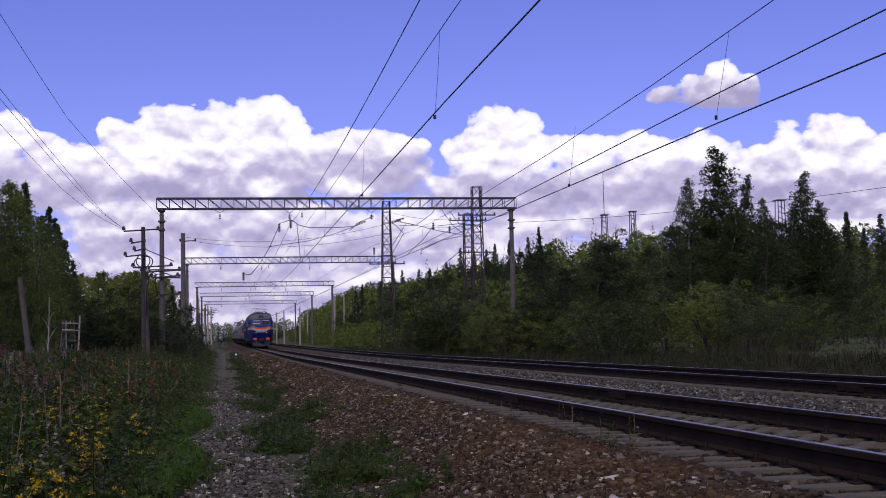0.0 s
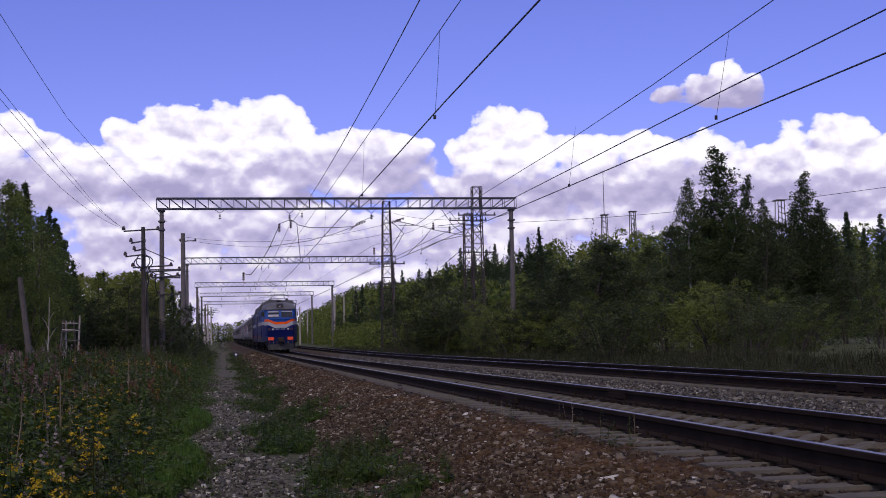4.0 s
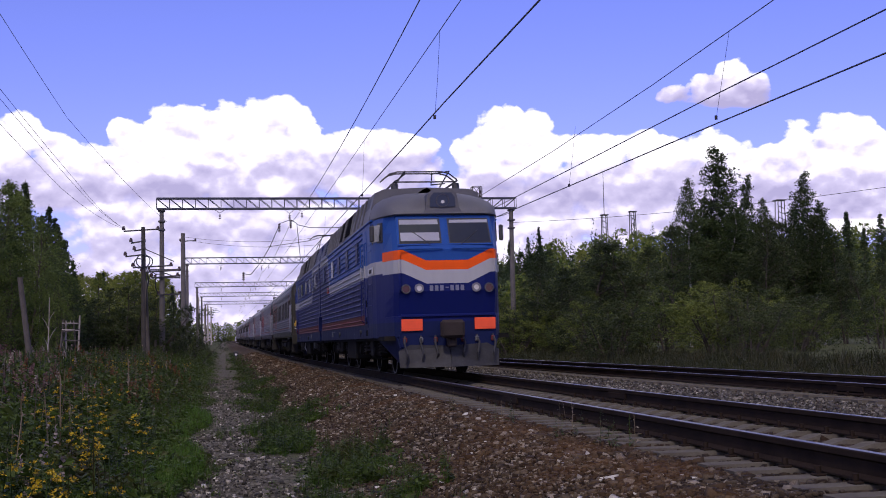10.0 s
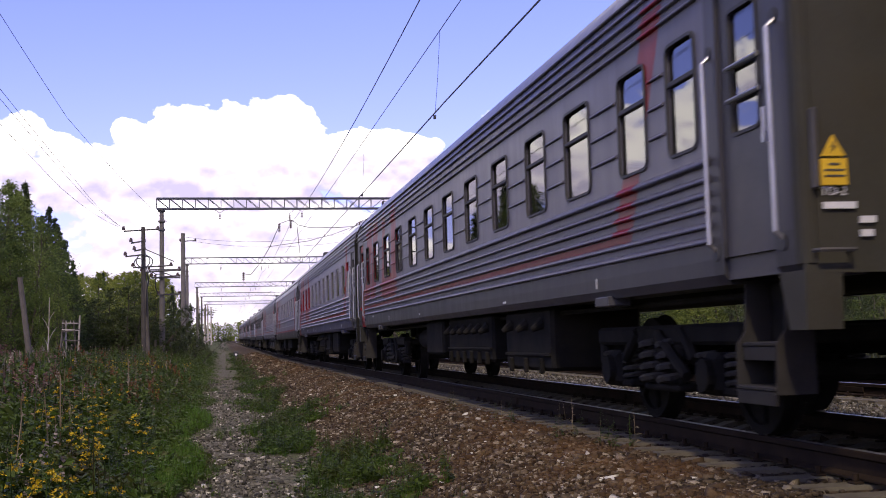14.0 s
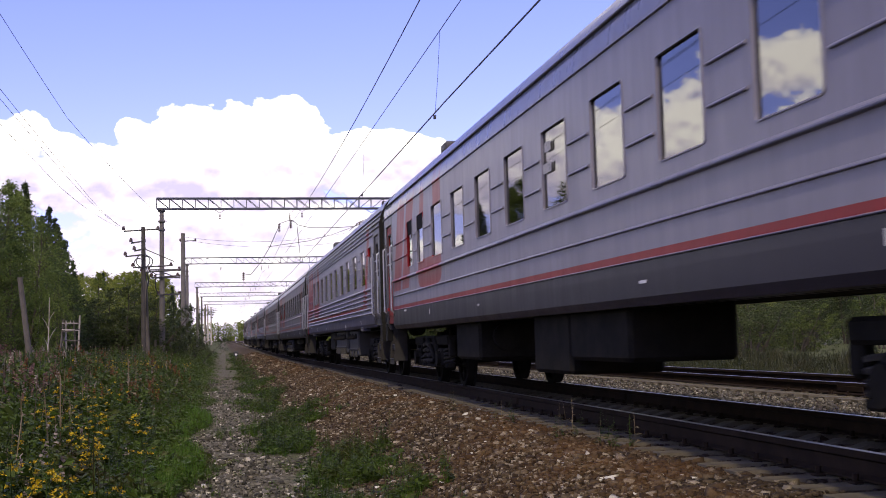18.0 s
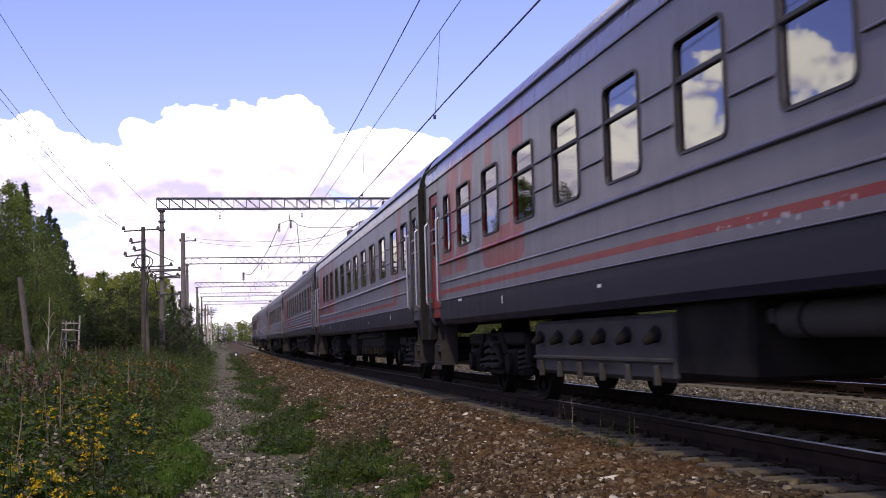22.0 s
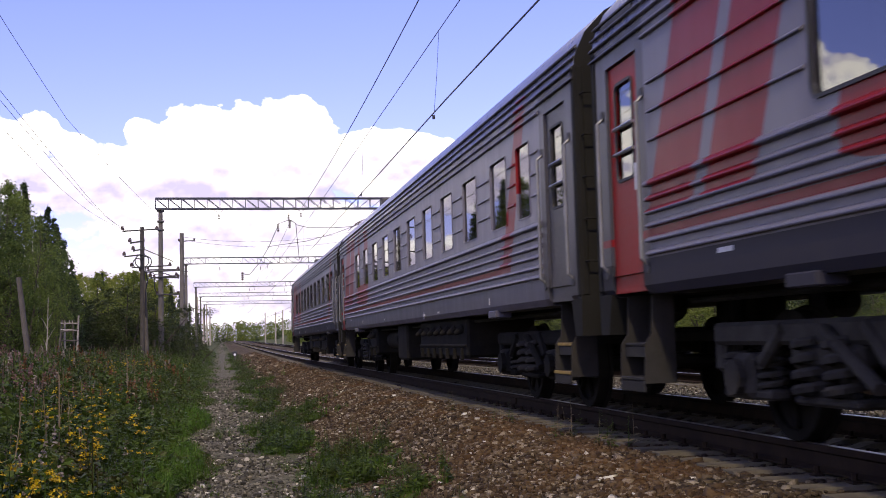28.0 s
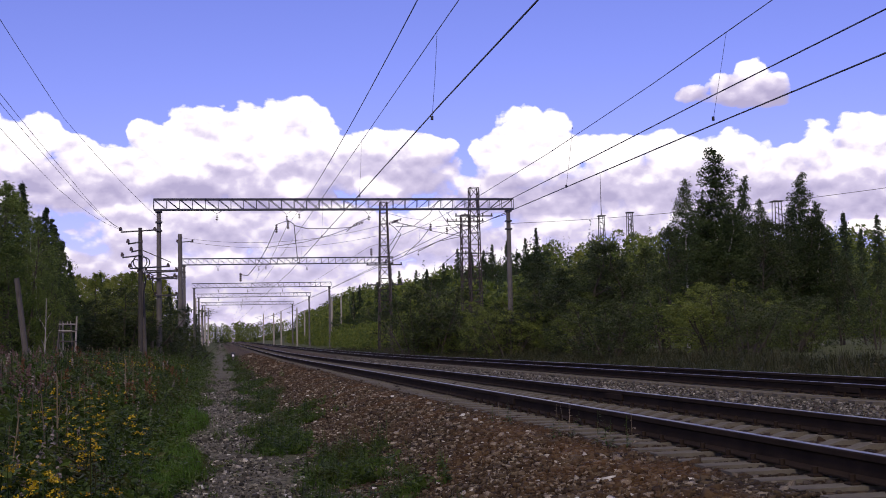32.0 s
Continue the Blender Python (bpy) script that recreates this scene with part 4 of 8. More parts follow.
def broadleaf(name, seed, h, width, leaf, bark, label, category, clumps, count, size, lean=0.0, low=0.25, stems=1, spire=False):
    """A tree or bush with stems, limbs and a crown of leaf clumps; pointed crown for a young birch."""
    rr = np.random.default_rng(seed)
    t = thing(name, label, category)
    g, limbs = Geo(), Geo()
    cents = []
    for s in range(stems):
        ox, oy = (0, 0) if stems == 1 else (rr.normal(0, width * 0.22), rr.normal(0, width * 0.22))
        hh = h * (1 if s == 0 else rr.uniform(0.6, 0.95))
        pts = [(0 + ox * 0.3, oy * 0.3, -0.3)]
        for i in range(1, 6):
            f = i / 5
            pts.append((ox * (0.3 + f) + lean * f * h + rr.normal(0, 0.02 * h * f), oy * (0.3 + f) + rr.normal(0, 0.02 * h * f), hh * f))
        g.tube(pts, 0.011 * h + 0.03, 7, 0.015)
        P = np.array(pts)
        for k in range(clumps // stems):
            f = low + (1 - low) * (rr.random() ** (1.1 if spire else 0.8))
            i = min(4, int(f * 5))
            q = P[i] + (P[i + 1] - P[i]) * (f * 5 - i)
            prof = math.sin(math.pi * min(1.0, 0.18 + 0.82 * (f - low) / (1 - low)) ** 0.8) ** 0.8
            if spire:
                prof = min(1.0, 0.5 + 4.0 * (f - low)) * min(1.0, 1.45 * (1 - f)) ** 0.9 + 0.02
            reach = width * 0.5 * prof * (0.35 + 0.65 * rr.random() ** 0.5)
            az = rr.uniform(0, 6.283)
            e = q + np.array([math.cos(az) * reach, math.sin(az) * reach, reach * rr.uniform(-0.1, 0.55)])
            if k % 3 == 0:
                limbs.tube([q - (0, 0, reach * 0.2), (q + e) / 2 + (0, 0, 0.05 * h * 0.3), e], 0.003 * h * (1.1 - f) + 0.008, 4, 0.006)
            cents.append((*e, (0.03 * h + 0.18) * rr.uniform(0.5, 1.3) * (0.5 + 0.5 * prof) if spire else (0.06 * h + 0.25) * rr.uniform(0.5, 1.3) * (0.45 + 0.55 * prof)))
        cents.append((*P[5], (0.02 if spire else 0.04) * h))
    part("trunk", g, bark, t, smooth=True)
    tagged(part("branchwork", limbs, BARK, t), kind="stuff")
    part("crown", leaf_mesh(name + "_leaves", cents, leaf, size, count, 1.0, rr), None, t)
    return t


def weeping(name, seed, h, width, leaf, label, branches, leaves, size):
    """A birch: rising branches that arch over, with leaves along them and on hanging twigs; ragged pointed crown."""
    rr = np.random.default_rng(seed)
    t = thing(name, label, "birch tree")
    sway = rr.normal(0, 0.012 * h, (6, 2))
    sway[0] = 0
    pts = [(sway[i][0], sway[i][1], -0.3 if i == 0 else h * i / 5) for i in range(6)]
    limbs = Geo()
    P = np.array(pts)
    L = []
    for k in range(branches):
        f = 0.07 + 0.92 * ((k + rr.random()) / branches) ** 0.95
        i = min(4, int(f * 5))
        q = P[i] + (P[i + 1] - P[i]) * (f * 5 - i)
        prof = min(1.0, 0.55 + 2.2 * f) * (1 - f) ** 0.72 * 1.15 + 0.035
        reach = width * 0.5 * prof * rr.uniform(0.5, 1.12)
        az = k * 2.4 + rr.normal(0, 0.35)
        d = np.array([math.cos(az), math.sin(az), 0.0])
        lift, fall = rr.uniform(0.45, 0.95), rr.uniform(0.25, 0.6)
        n = max(12, int(leaves * reach / (width * 0.5)))
        u = 0.12 + 0.9 * rr.random(n) ** 0.75
        c = q + d * (reach * u)[:, None]
        c[:, 2] += reach * (lift * u - fall * u * u)
        c += rr.normal(0, 0.05 + 0.07 * reach, (n, 3)) * np.array([1, 1, 0.6])
        c[:, 2] -= rr.random(n) ** 2 * 0.4 * u
        L.append(c)
        if k % 2 == 0:
            limbs.tube([q, q + d * reach * 0.5 + (0, 0, reach * (lift * 0.5 - fall * 0.25)), q + d * reach * 0.95 + (0, 0, reach * (lift - fall) * 0.95)], 0.0035 * h * (1.1 - f) + 0.006, 4, 0.005)
    part("trunk", Geo().tube(pts, 0.011 * h + 0.02, 7, 0.012), BIRCH_BARK, t, smooth=True)
    tagged(part("branchwork", limbs, BARK, t), kind="stuff")
    C = np.concatenate(L)
    part("crown", leaf_mesh(name + "_leaves", np.concatenate([C, np.full((len(C), 1), 0.03)], 1), leaf, size, 1, 1.0, rr, 0.0, 0.8), None, t)
    return t


def spruce(name, seed, h, label, per=26, size=0.16):
    rr = np.random.default_rng(seed)
    t = thing(name, label, "spruce tree")
    g = Geo().tube([(0, 0, -0.3), (0.03 * h * rr.normal() * 0.3, 0, h * 0.5), (0, 0, h)], 0.012 * h + 0.04, 7, 0.012)
    cents = []
    z = h * 0.08
    while z < h * 0.985:
        f = z / h
        reach = (0.21 * h * (1 - f) ** 0.85 + 0.06) * rr.uniform(0.75, 1.1)
        n = max(4, int(9 * (1 - f) + 4))
        for k in range(n):
            az = rr.uniform(0, 6.283)
            r = reach * rr.uniform(0.55, 1.15)
            tip = np.array([math.cos(az) * r, math.sin(az) * r, z - 0.28 * r])
            for u in (0.35, 0.65, 0.95):
                p = tip * u + np.array([0, 0, z]) * (1 - u) * np.array([0, 0, 1])
                cents.append((p[0], p[1], z - 0.28 * r * u, 0.07 * h * (1 - f) * 0.55 + 0.10))
        z += 0.024 * h * (1.15 - 0.5 * f)
    part("trunk", g, BARK, t, smooth=True)
    part("crown", leaf_mesh(name + "_needles", cents, LEAF_SPRUCE, size, per, 0.9, rr, 0.1, 0.3), None, t)
    return t


SPRUCES = [spruce("spruce", 3 + k, 10.0, "dark green spruce with drooping branches", 7, 0.10) for k in range(3)]
BIRCHES = [weeping("birch", 21 + k, 10.0, (4.2, 3.8, 4.6)[k], LEAF_BIRCH, "green birch with a white trunk and loose pointed crown", 130, 130, 0.075) for k in range(3)]
DARK_BIRCHES = [weeping("birch", 31 + k, 10.0, (4.6, 4.0, 4.3)[k], LEAF_SHADED_BIRCH, "dark green birch with a ragged pointed crown of hanging twigs", 170, 230, 0.074) for k in range(3)]
ASPENS = [broadleaf("aspen", 41 + k, 10.0, (6.0, 5.2, 6.6)[k], LEAF_WOOD, BARK, "leafy green broadleaved tree at the wood's edge", "broadleaved tree", 230, 58, 0.085, low=0.1, stems=1 + k) for k in range(3)]
FAR_ASPENS = [broadleaf("aspen", 51 + k, 10.0, (6.0, 5.4, 6.6)[k], LEAF_SUNLIT, BARK, "leafy light green broadleaved tree on the far slope", "broadleaved tree", 150, 26, 0.15, low=0.1, stems=1) for k in range(3)]
HILL_ASPENS = [broadleaf("aspen", 56 + k, 10.0, (6.0, 5.4, 6.6)[k], LEAF_SHADED_BIRCH, BARK, "leafy green broadleaved tree on the wooded hill", "broadleaved tree", 150, 26, 0.15, low=0.1, stems=1) for k in range(3)]
DARK_ASPENS = [broadleaf("grey_alder", 81 + k, 10.0, (6.0, 5.4, 6.4)[k], LEAF_SHADED, BARK, "dark green grey alder with a dense rounded crown", "alder tree", 230, 58, 0.082, low=0.06, stems=2) for k in range(3)]
ALDERS = [broadleaf("alder_bush", 71 + k, 4.0, (4.6, 5.2, 4.2)[k], LEAF_SHADED, BARK, "dense dark green alder bush", "alder bush", 150, 50, 0.071, low=0.03, stems=5) for k in range(3)]
WILLOWS = [broadleaf("willow_bush", 61 + k, 4.0, (4.8, 5.6, 4.4)[k], LEAF_WILLOW, BARK, "dense green willow bush with many stems", "willow bush", 150, 50, 0.071, low=0.03, stems=5) for k in range(3)]
used = set()


def plant(kinds, i, x, y, size, group, label="", wide=1.0):
    src = kinds[i % len(kinds)]
    m = pose(x, y, ground_z(x, y) - 0.05, 0, 0, (i * 67) % 360)
    if src.name in used:
        ob = copy_thing(src, m)
    else:
        used.add(src.name)
        ob = src
        ob.matrix_basis = m
    ob.scale = (size * wide, size * wide, size)
    return tagged(ob, label, group=group)


def topped(kinds, i, bearing, height, y, group, wide=1.0, tall=10.0):
    """A tree at the distance y along the line on a bearing from the viewer, its top at an angle of height above the eye's level."""
    run = y * math.tan(radians(bearing))
    x = EYE.x + run
    top = EYE.z + math.hypot(run, y) * math.tan(radians(height))
    s = (top - ground_z(x, y)) / tall
    return plant(kinds, i, x, y, s, group, wide=wide * (1.0 if s < 1 else s ** -0.25))


R2 = random.Random(3)
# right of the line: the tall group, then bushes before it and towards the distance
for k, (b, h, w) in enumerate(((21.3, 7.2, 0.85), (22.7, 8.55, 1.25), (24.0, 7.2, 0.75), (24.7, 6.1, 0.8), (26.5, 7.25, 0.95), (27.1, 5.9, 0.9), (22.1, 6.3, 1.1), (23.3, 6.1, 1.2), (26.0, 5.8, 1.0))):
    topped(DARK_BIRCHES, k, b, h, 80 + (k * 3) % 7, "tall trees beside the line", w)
for k, (b, h, w) in enumerate(((20.4, 5.0, 0.9), (21.6, 5.0, 1.0), (23.3, 5.1, 1.1), (24.6, 4.8, 1.0), (25.6, 5.0, 1.0), (26.8, 4.9, 1.0), (28.0, 4.1, 0.9), (29.2, 3.3, 0.9))):
    topped(DARK_ASPENS, k, b, h, 77 + (k * 5) % 7, "tall trees beside the line", w)
for k, (b, h) in enumerate(((14.2, 3.1), (15.1, 3.8), (16.1, 4.2), (17.3, 4.25), (18.4, 3.9), (19.5, 4.3))):
    topped(DARK_ASPENS, k, b, h, 86 + (k * 3) % 5, "rounded alders beside the line", 1.25)
for k, (b, h, w) in enumerate(((9.7, 2.9, 1.0), (8.9, 2.2, 0.9), (10.6, 2.1, 0.9))):
    topped(ALDERS, k, b, h, 104 + k, "bushes beside the line", w, 4.0)
for k in range(62):
    y = 52 + 1.25 * k
    x = 15.2 + 0.01 * (y - 52) + R2.uniform(-1.5, 2.5) + (R2.random() ** 2) * 12
    plant(WILLOWS if k % 2 else ALDERS, k, x, y, R2.uniform(0.5, 1.0), "bushes beside the line")
for k in range(26):
    y = 62 + 4.0 * k
    x, s = 26 + R2.uniform(-3, 10) + 0.05 * y, R2.uniform(0.55, 0.85)
    if not 0.51 < (x + 4.9) / y < 0.62:
        plant((ASPENS, DARK_ASPENS)[k % 2], k, x, y, s, "trees behind the bushes")
for k in range(20):
    plant((SPRUCES, FAR_ASPENS)[k % 2], k, 60 + R2.uniform(0, 40), 150 + R2.uniform(0, 80), R2.uniform(0.75, 1.15), "trees behind the bushes")
for k, (b, h) in enumerate(((28.2, 5.35), (28.9, 4.6), (29.6, 5.2), (30.3, 5.0))):
    topped(SPRUCES, k, b, h, 130 + 3 * k, "spruces behind the bushes")
# the hill's skyline beyond the bend: broadleaved trees in the shaded green, spruces between
for k in range(22):
    b = 5.4 + 0.46 * k
    topped(HILL_ASPENS, k, b, 1.55 + 0.30 * (b - 5.3) + R2.uniform(-0.5, 0.0), 215 + R2.uniform(0, 45), "light trees on the far hill")
for k in range(15):
    b = 5.9 + 0.62 * k + R2.uniform(-0.2, 0.2)
    topped(SPRUCES, k, b, 2.2 + 0.31 * (b - 5.3) + R2.uniform(-0.3, 0.4), 225 + R2.uniform(0, 40), "spruces on the far hill")
for k, (x, y, sz) in enumerate(((13.6, 105, 0.8), (15.2, 101, 0.9), (15.2, 85, 0.9), (14.6, 91, 0.8), (17.5, 96, 1.0))):
    plant(WILLOWS, k, x, y, sz, "bushes beside the line")
# left of the line: the edge of the wood
for k, (b, h, w) in enumerate(((-10.9, 7.2, 0.9), (-10.2, 7.2, 0.9), (-9.5, 7.15, 0.85), (-8.9, 6.8, 0.8), (-8.1, 5.9, 0.7), (-7.3, 4.8, 0.55))):
    topped((BIRCHES, ASPENS)[k % 2], k, b, h, 72 + (k * 5) % 8, "trees at the wood's edge", w if k % 2 else w * 1.5)
for k, (b, h, w) in enumerate(((-10.6, 4.9, 0.8), (-9.9, 5.3, 1.0), (-9.1, 4.7, 0.9), (-8.3, 3.9, 0.8), (-7.5, 3.2, 0.6), (-7.9, 5.0, 0.8), (-8.6, 5.7, 0.9))):
    topped((ASPENS, BIRCHES)[k % 2], k + 1, b, h, 66 + (k * 3) % 6, "trees at the wood's edge", w)
for k, (b, h) in enumerate(((-8.5, 7.45), (-7.5, 6.4), (-7.1, 5.5), (-6.8, 4.9), (-6.5, 4.0), (-9.1, 7.0), (-10.0, 7.1), (-7.8, 6.0), (-7.25, 5.9))):
    topped(SPRUCES, k, b, h, 80 + (k * 5) % 9, "spruces at the wood's edge")
for k in range(7):
    plant(ALDERS, k, -16.2 - R2.uniform(0, 3), 64 + 2.4 * k, R2.uniform(0.6, 0.9), "dark bushes at the wood's edge")
for k, (b, h) in enumerate(((-6.5, 1.9), (-5.8, 2.2), (-5.0, 2.55), (-4.2, 2.65), (-3.6, 2.5), (-3.0, 1.7), (-4.6, 1.6), (-5.4, 1.5), (-2.3, 0.9), (-1.75, 1.0), (-1.2, 0.65))):
    topped(ALDERS, k, b, h, 88 + (k * 3) % 8 + (8 if k > 7 else 0), "dark bushes left of the line", 1.0, 4.0)
for k in range(9):
    y = 108 + 6 * k
    plant(WILLOWS, k, -10.6 + 0.02 * (y - 100) + R2.uniform(-1.5, 0.6), y, R2.uniform(0.35, 0.6), "bushes left of the line")
for k in range(20):
    b = -7.2 + 0.26 * k
    topped(FAR_ASPENS, k, b, min(3.35, 3.35 - 0.42 * (b + 3.2)) + R2.uniform(-0.35, 0.1), 200 + R2.uniform(0, 60), "light trees on the far left slope")
for k, (b, h) in enumerate(((-2.2, 2.75), (-1.8, 2.45), (-1.4, 2.0), (-1.0, 1.5), (-3.0, 3.1), (-4.1, 3.4), (-5.2, 3.4))):
    topped(SPRUCES, k, b, h, 215 + 6 * k, "spruces on the far left slope")
for k in range(14):
    plant((FAR_ASPENS, SPRUCES)[k % 2], k, -21 - R2.uniform(0, 14), 250 + 18 * k, R2.uniform(0.7, 1.0), "trees left of the line")


# the wood's edge goes on beside and behind the viewer, unseen, to darken reflections
for k in range(30):
    f = k / 29
    x, y = -21.5 - 20.0 * f ** 0.7 + R2.uniform(-1.5, 1.5), 62 - 105 * f
    h = EYE.z + math.hypot(x - EYE.x, y) * math.tan(radians(R2.uniform(5.2, 7.2))) - ground_z(x, y)
    plant((DARK_ASPENS, ASPENS, SPRUCES)[k % 3], k, x, y, h / 10, "wood beside the line", wide=1.5)
for k in range(24):
    f = k / 23
    plant(ALDERS, k, -20.5 - 20.0 * f ** 0.7, 60 - 100 * f, R2.uniform(0.6, 0.8), "dark bushes at the wood's edge", wide=1.3)


# far woods on the hill and along the line
def simple_tree(seed, conifer):
    rr = np.random.default_rng(seed)
    v, f = [], []
    n = 230 if conifer else 300
    for i in range(n):
        z = 0.985 * (1 - rr.random() ** 0.62) + 0.015 * rr.random() if conifer else rr.random() ** 0.9
        if conifer:
            r = 0.185 * (1 - z) * (0.75 + 0.25 * math.sin(z * 70)) * rr.uniform(0.35, 1.1) + 0.002
        else:
            r = 0.27 * math.sqrt(max(0.0, 1 - (2 * abs(z - 0.5)) ** 2.2)) * rr.uniform(0.55, 1.08) + 0.01
        az = rr.uniform(0, 6.283)
        p = np.array([math.cos(az) * r, math.sin(az) * r, z])
        s = (0.010 + 0.026 * (1 - z) if conifer else 0.036) * rr.uniform(0.7, 1.4)
        a, b = rr.normal(size=3), rr.normal(size=3)
        a, b = a / np.linalg.norm(a) * s, b / np.linalg.norm(b) * s * 0.7
        k = len(v)
        v += [tuple(p - a), tuple(p + b), tuple(p + a), tuple(p - b)]
        f.append((k, k + 1, k + 2, k + 3))
    return v, f


def far_woods():
    dec, con = [simple_tree(100 + k, False) for k in range(5)], [simple_tree(200 + k, True) for k in range(4)]
    D, C = [], []
    rr = random.Random(17)
    for _ in range(1900):
        y = 130 + 520 * rr.random() ** 1.25
        if rr.random() < 0.72:
            x = 20 + 0.03 * (y - 130) + rr.random() ** 1.25 * (40 + 0.42 * y)
        else:
            y = max(y, 190 + 60 * rr.random())
            x = -20 - rr.random() * 0.22 * y
        h = rr.uniform(7.0, 11.5) * (0.75 if y < 220 else 1.0)
        row = (0, x, y, ground_z(x, y) - 0.6, rr.uniform(0, 6.28), rr.uniform(-0.04, 0.04), h)
        if rr.random() < (0.45 if x > 40 else 0.34):
            C.append((rr.randrange(4), *row[1:6], h * rr.uniform(1.0, 1.5)))
        else:
            D.append((rr.randrange(5), *row[1:]))
    # scrub at the foot of the hill
    for _ in range(260):
        y = rr.uniform(150, 420)
        x = 13.5 + 0.012 * (y - 150) + rr.random() ** 1.5 * 12
        D.append((rr.randrange(5), x, y, ground_z(x, y) - 0.4, rr.uniform(0, 6.28), 0.0, rr.uniform(2.0, 4.5)))
    for _ in range(420):
        y, x = rr.uniform(650, 820), rr.uniform(-150, 130)
        (C if rr.random() < 0.4 else D).append((rr.randrange(4), x, y, ground_z(x, y) - 0.5, rr.uniform(0, 6.28), 0.0, rr.uniform(8, 12) if -40 < x < 60 else rr.uniform(12, 17)))
    scatter("broadleaved_woods", LEAF_SUNLIT, dec, D, "green broadleaved woods on the far hillside", "woods")
    scatter("spruce_woods", LEAF_SPRUCE, con, C, "dark spruces in the far woods", "woods")


far_woods()


# ---- meadow, weeds and flowers beside the path ----
def blade_clump(seed, n, spread, h, w):
    rr = np.random.default_rng(seed)
    v, f = [], []
    for _ in range(n):
        az, r = rr.uniform(0, 6.283), rr.random() * spread
        x, y = r * math.cos(az), r * math.sin(az)
        hh, a2 = h * rr.uniform(0.5, 1.15), rr.uniform(0, 6.283)
        lean = hh * rr.uniform(0.1, 0.6)
        dx, dy = math.cos(a2), math.sin(a2)
        px, py = -dy * w, dx * w
        k = len(v)
        v += [(x - px, y - py, -0.03), (x + px, y + py, -0.03), (x + dx * lean * 0.35 + px * 0.8, y + dy * lean * 0.35 + py * 0.8, hh * 0.6), (x + dx * lean * 0.35 - px * 0.8, y + dy * lean * 0.35 - py * 0.8, hh * 0.6), (x + dx * lean, y + dy * lean, hh)]
        f += [(k, k + 1, k + 2, k + 3), (k + 3, k + 2, k + 4)]
    return v, f


def leafy_weed(seed, n, h):
    """An upright weed: a thin stem with narrow leaves all the way up."""
    rr = np.random.default_rng(seed)
    v, f = [(-0.008, 0, -0.05), (0.008, 0, -0.05), (0.004, 0.01, h), (-0.004, 0.01, h)], [(0, 1, 2, 3)]
    for i in range(n):
        z = h * (0.08 + 0.9 * i / n)
        az, l = rr.uniform(0, 6.283), h * rr.uniform(0.14, 0.26) * (1.25 - z / h)
        dx, dy, w = math.cos(az), math.sin(az), l * 0.2
        k = len(v)
        v += [(0, 0, z), (dx * l * 0.5 - dy * w, dy * l * 0.5 + dx * w, z + l * 0.28), (dx * l, dy * l, z + l * rr.uniform(-0.1, 0.35)), (dx * l * 0.5 + dy * w, dy * l * 0.5 - dx * w, z + l * 0.24)]
        f.append((k, k + 1, k + 2, k + 3))
    return v, f


def flower_head(seed, n, r, tall):
    """A cluster of small blossoms: flat when tall is small, a spike when it is large."""
    rr = np.random.default_rng(seed)
    v, f = [], []
    for i in range(n):
        az, q = rr.uniform(0, 6.283), rr.random() ** 0.5
        z = rr.random() * tall
        rad = r * q * (1 - (0.75 * z / tall if tall > r else 0))
        c = np.array([rad * math.cos(az), rad * math.sin(az), z])
        s = r * 0.28 if tall <= r else r * 0.5
        a, b = rr.normal(size=3), rr.normal(size=3)
        a[2] *= 0.5
        a, b = a / np.linalg.norm(a) * s, b / np.linalg.norm(b) * s
        k = len(v)
        v += [tuple(c - a), tuple(c + b), tuple(c + a), tuple(c - b)]
        f.append((k, k + 1, k + 2, k + 3))
    return v, f


def herb(seed, n, r, h):
    """A low cushion of small broad leaves."""
    rr = np.random.default_rng(seed)
    v, f = [], []
    for _ in range(n):
        az, q = rr.uniform(0, 6.283), rr.random() ** 0.6
        c = np.array([r * q * math.cos(az), r * q * math.sin(az), h * rr.random() * (1.05 - q * 0.7)])
        a, b = rr.normal(size=3), rr.normal(size=3)
        a[2], b[2] = abs(a[2]) * 0.6, b[2] * 0.5
        s = r * rr.uniform(0.22, 0.48)
        a, b = a / np.linalg.norm(a) * s, b / np.linalg.norm(b) * s * 0.45
        k = len(v)
        v += [tuple(c - a * 0.6), tuple(c + b), tuple(c + a), tuple(c - b)]
        f.append((k, k + 1, k + 2, k + 3))
    return v, f


# (x, y, half width, half length, plants) of each patch of tansy; patches of willowherb without a count
YELLOW_SPOTS = ((-6.35, 8.0, 0.25, 0.4, 9), (-6.6, 8.8, 0.25, 0.4, 6), (-5.8, 7.2, 0.2, 0.3, 5), (-6.15, 11.0, 0.25, 0.7, 7), (-6.7, 13.0, 0.3, 0.9, 7), (-7.0, 15.5, 0.3, 1.6, 10), (-5.85, 8.8, 0.12, 0.4, 3), (-6.3, 14.5, 0.2, 1.0, 8), (-6.9, 20.0, 0.3, 2.0, 8), (-8.2, 38, 0.5, 3.5, 40), (-7.3, 25, 0.8, 4.0, 14), (-7.6, 47, 0.8, 4.0, 22))
PINK_SPOTS = ((-7.25, 16.3, 0.4, 1.6), (-8.3, 20.5, 0.6, 3.0), (-9.6, 27, 0.9, 5.0), (-7.6, 12.5, 0.25, 0.8))
RUSTY_SPOTS = ((-7.2, 30.0, 0.6, 4.0), (-6.7, 42.0, 0.7, 6.0), (-7.3, 19.0, 0.4, 1.6), (-8.6, 33.0, 0.6, 5.0), (-6.4, 24.0, 0.3, 2.0))


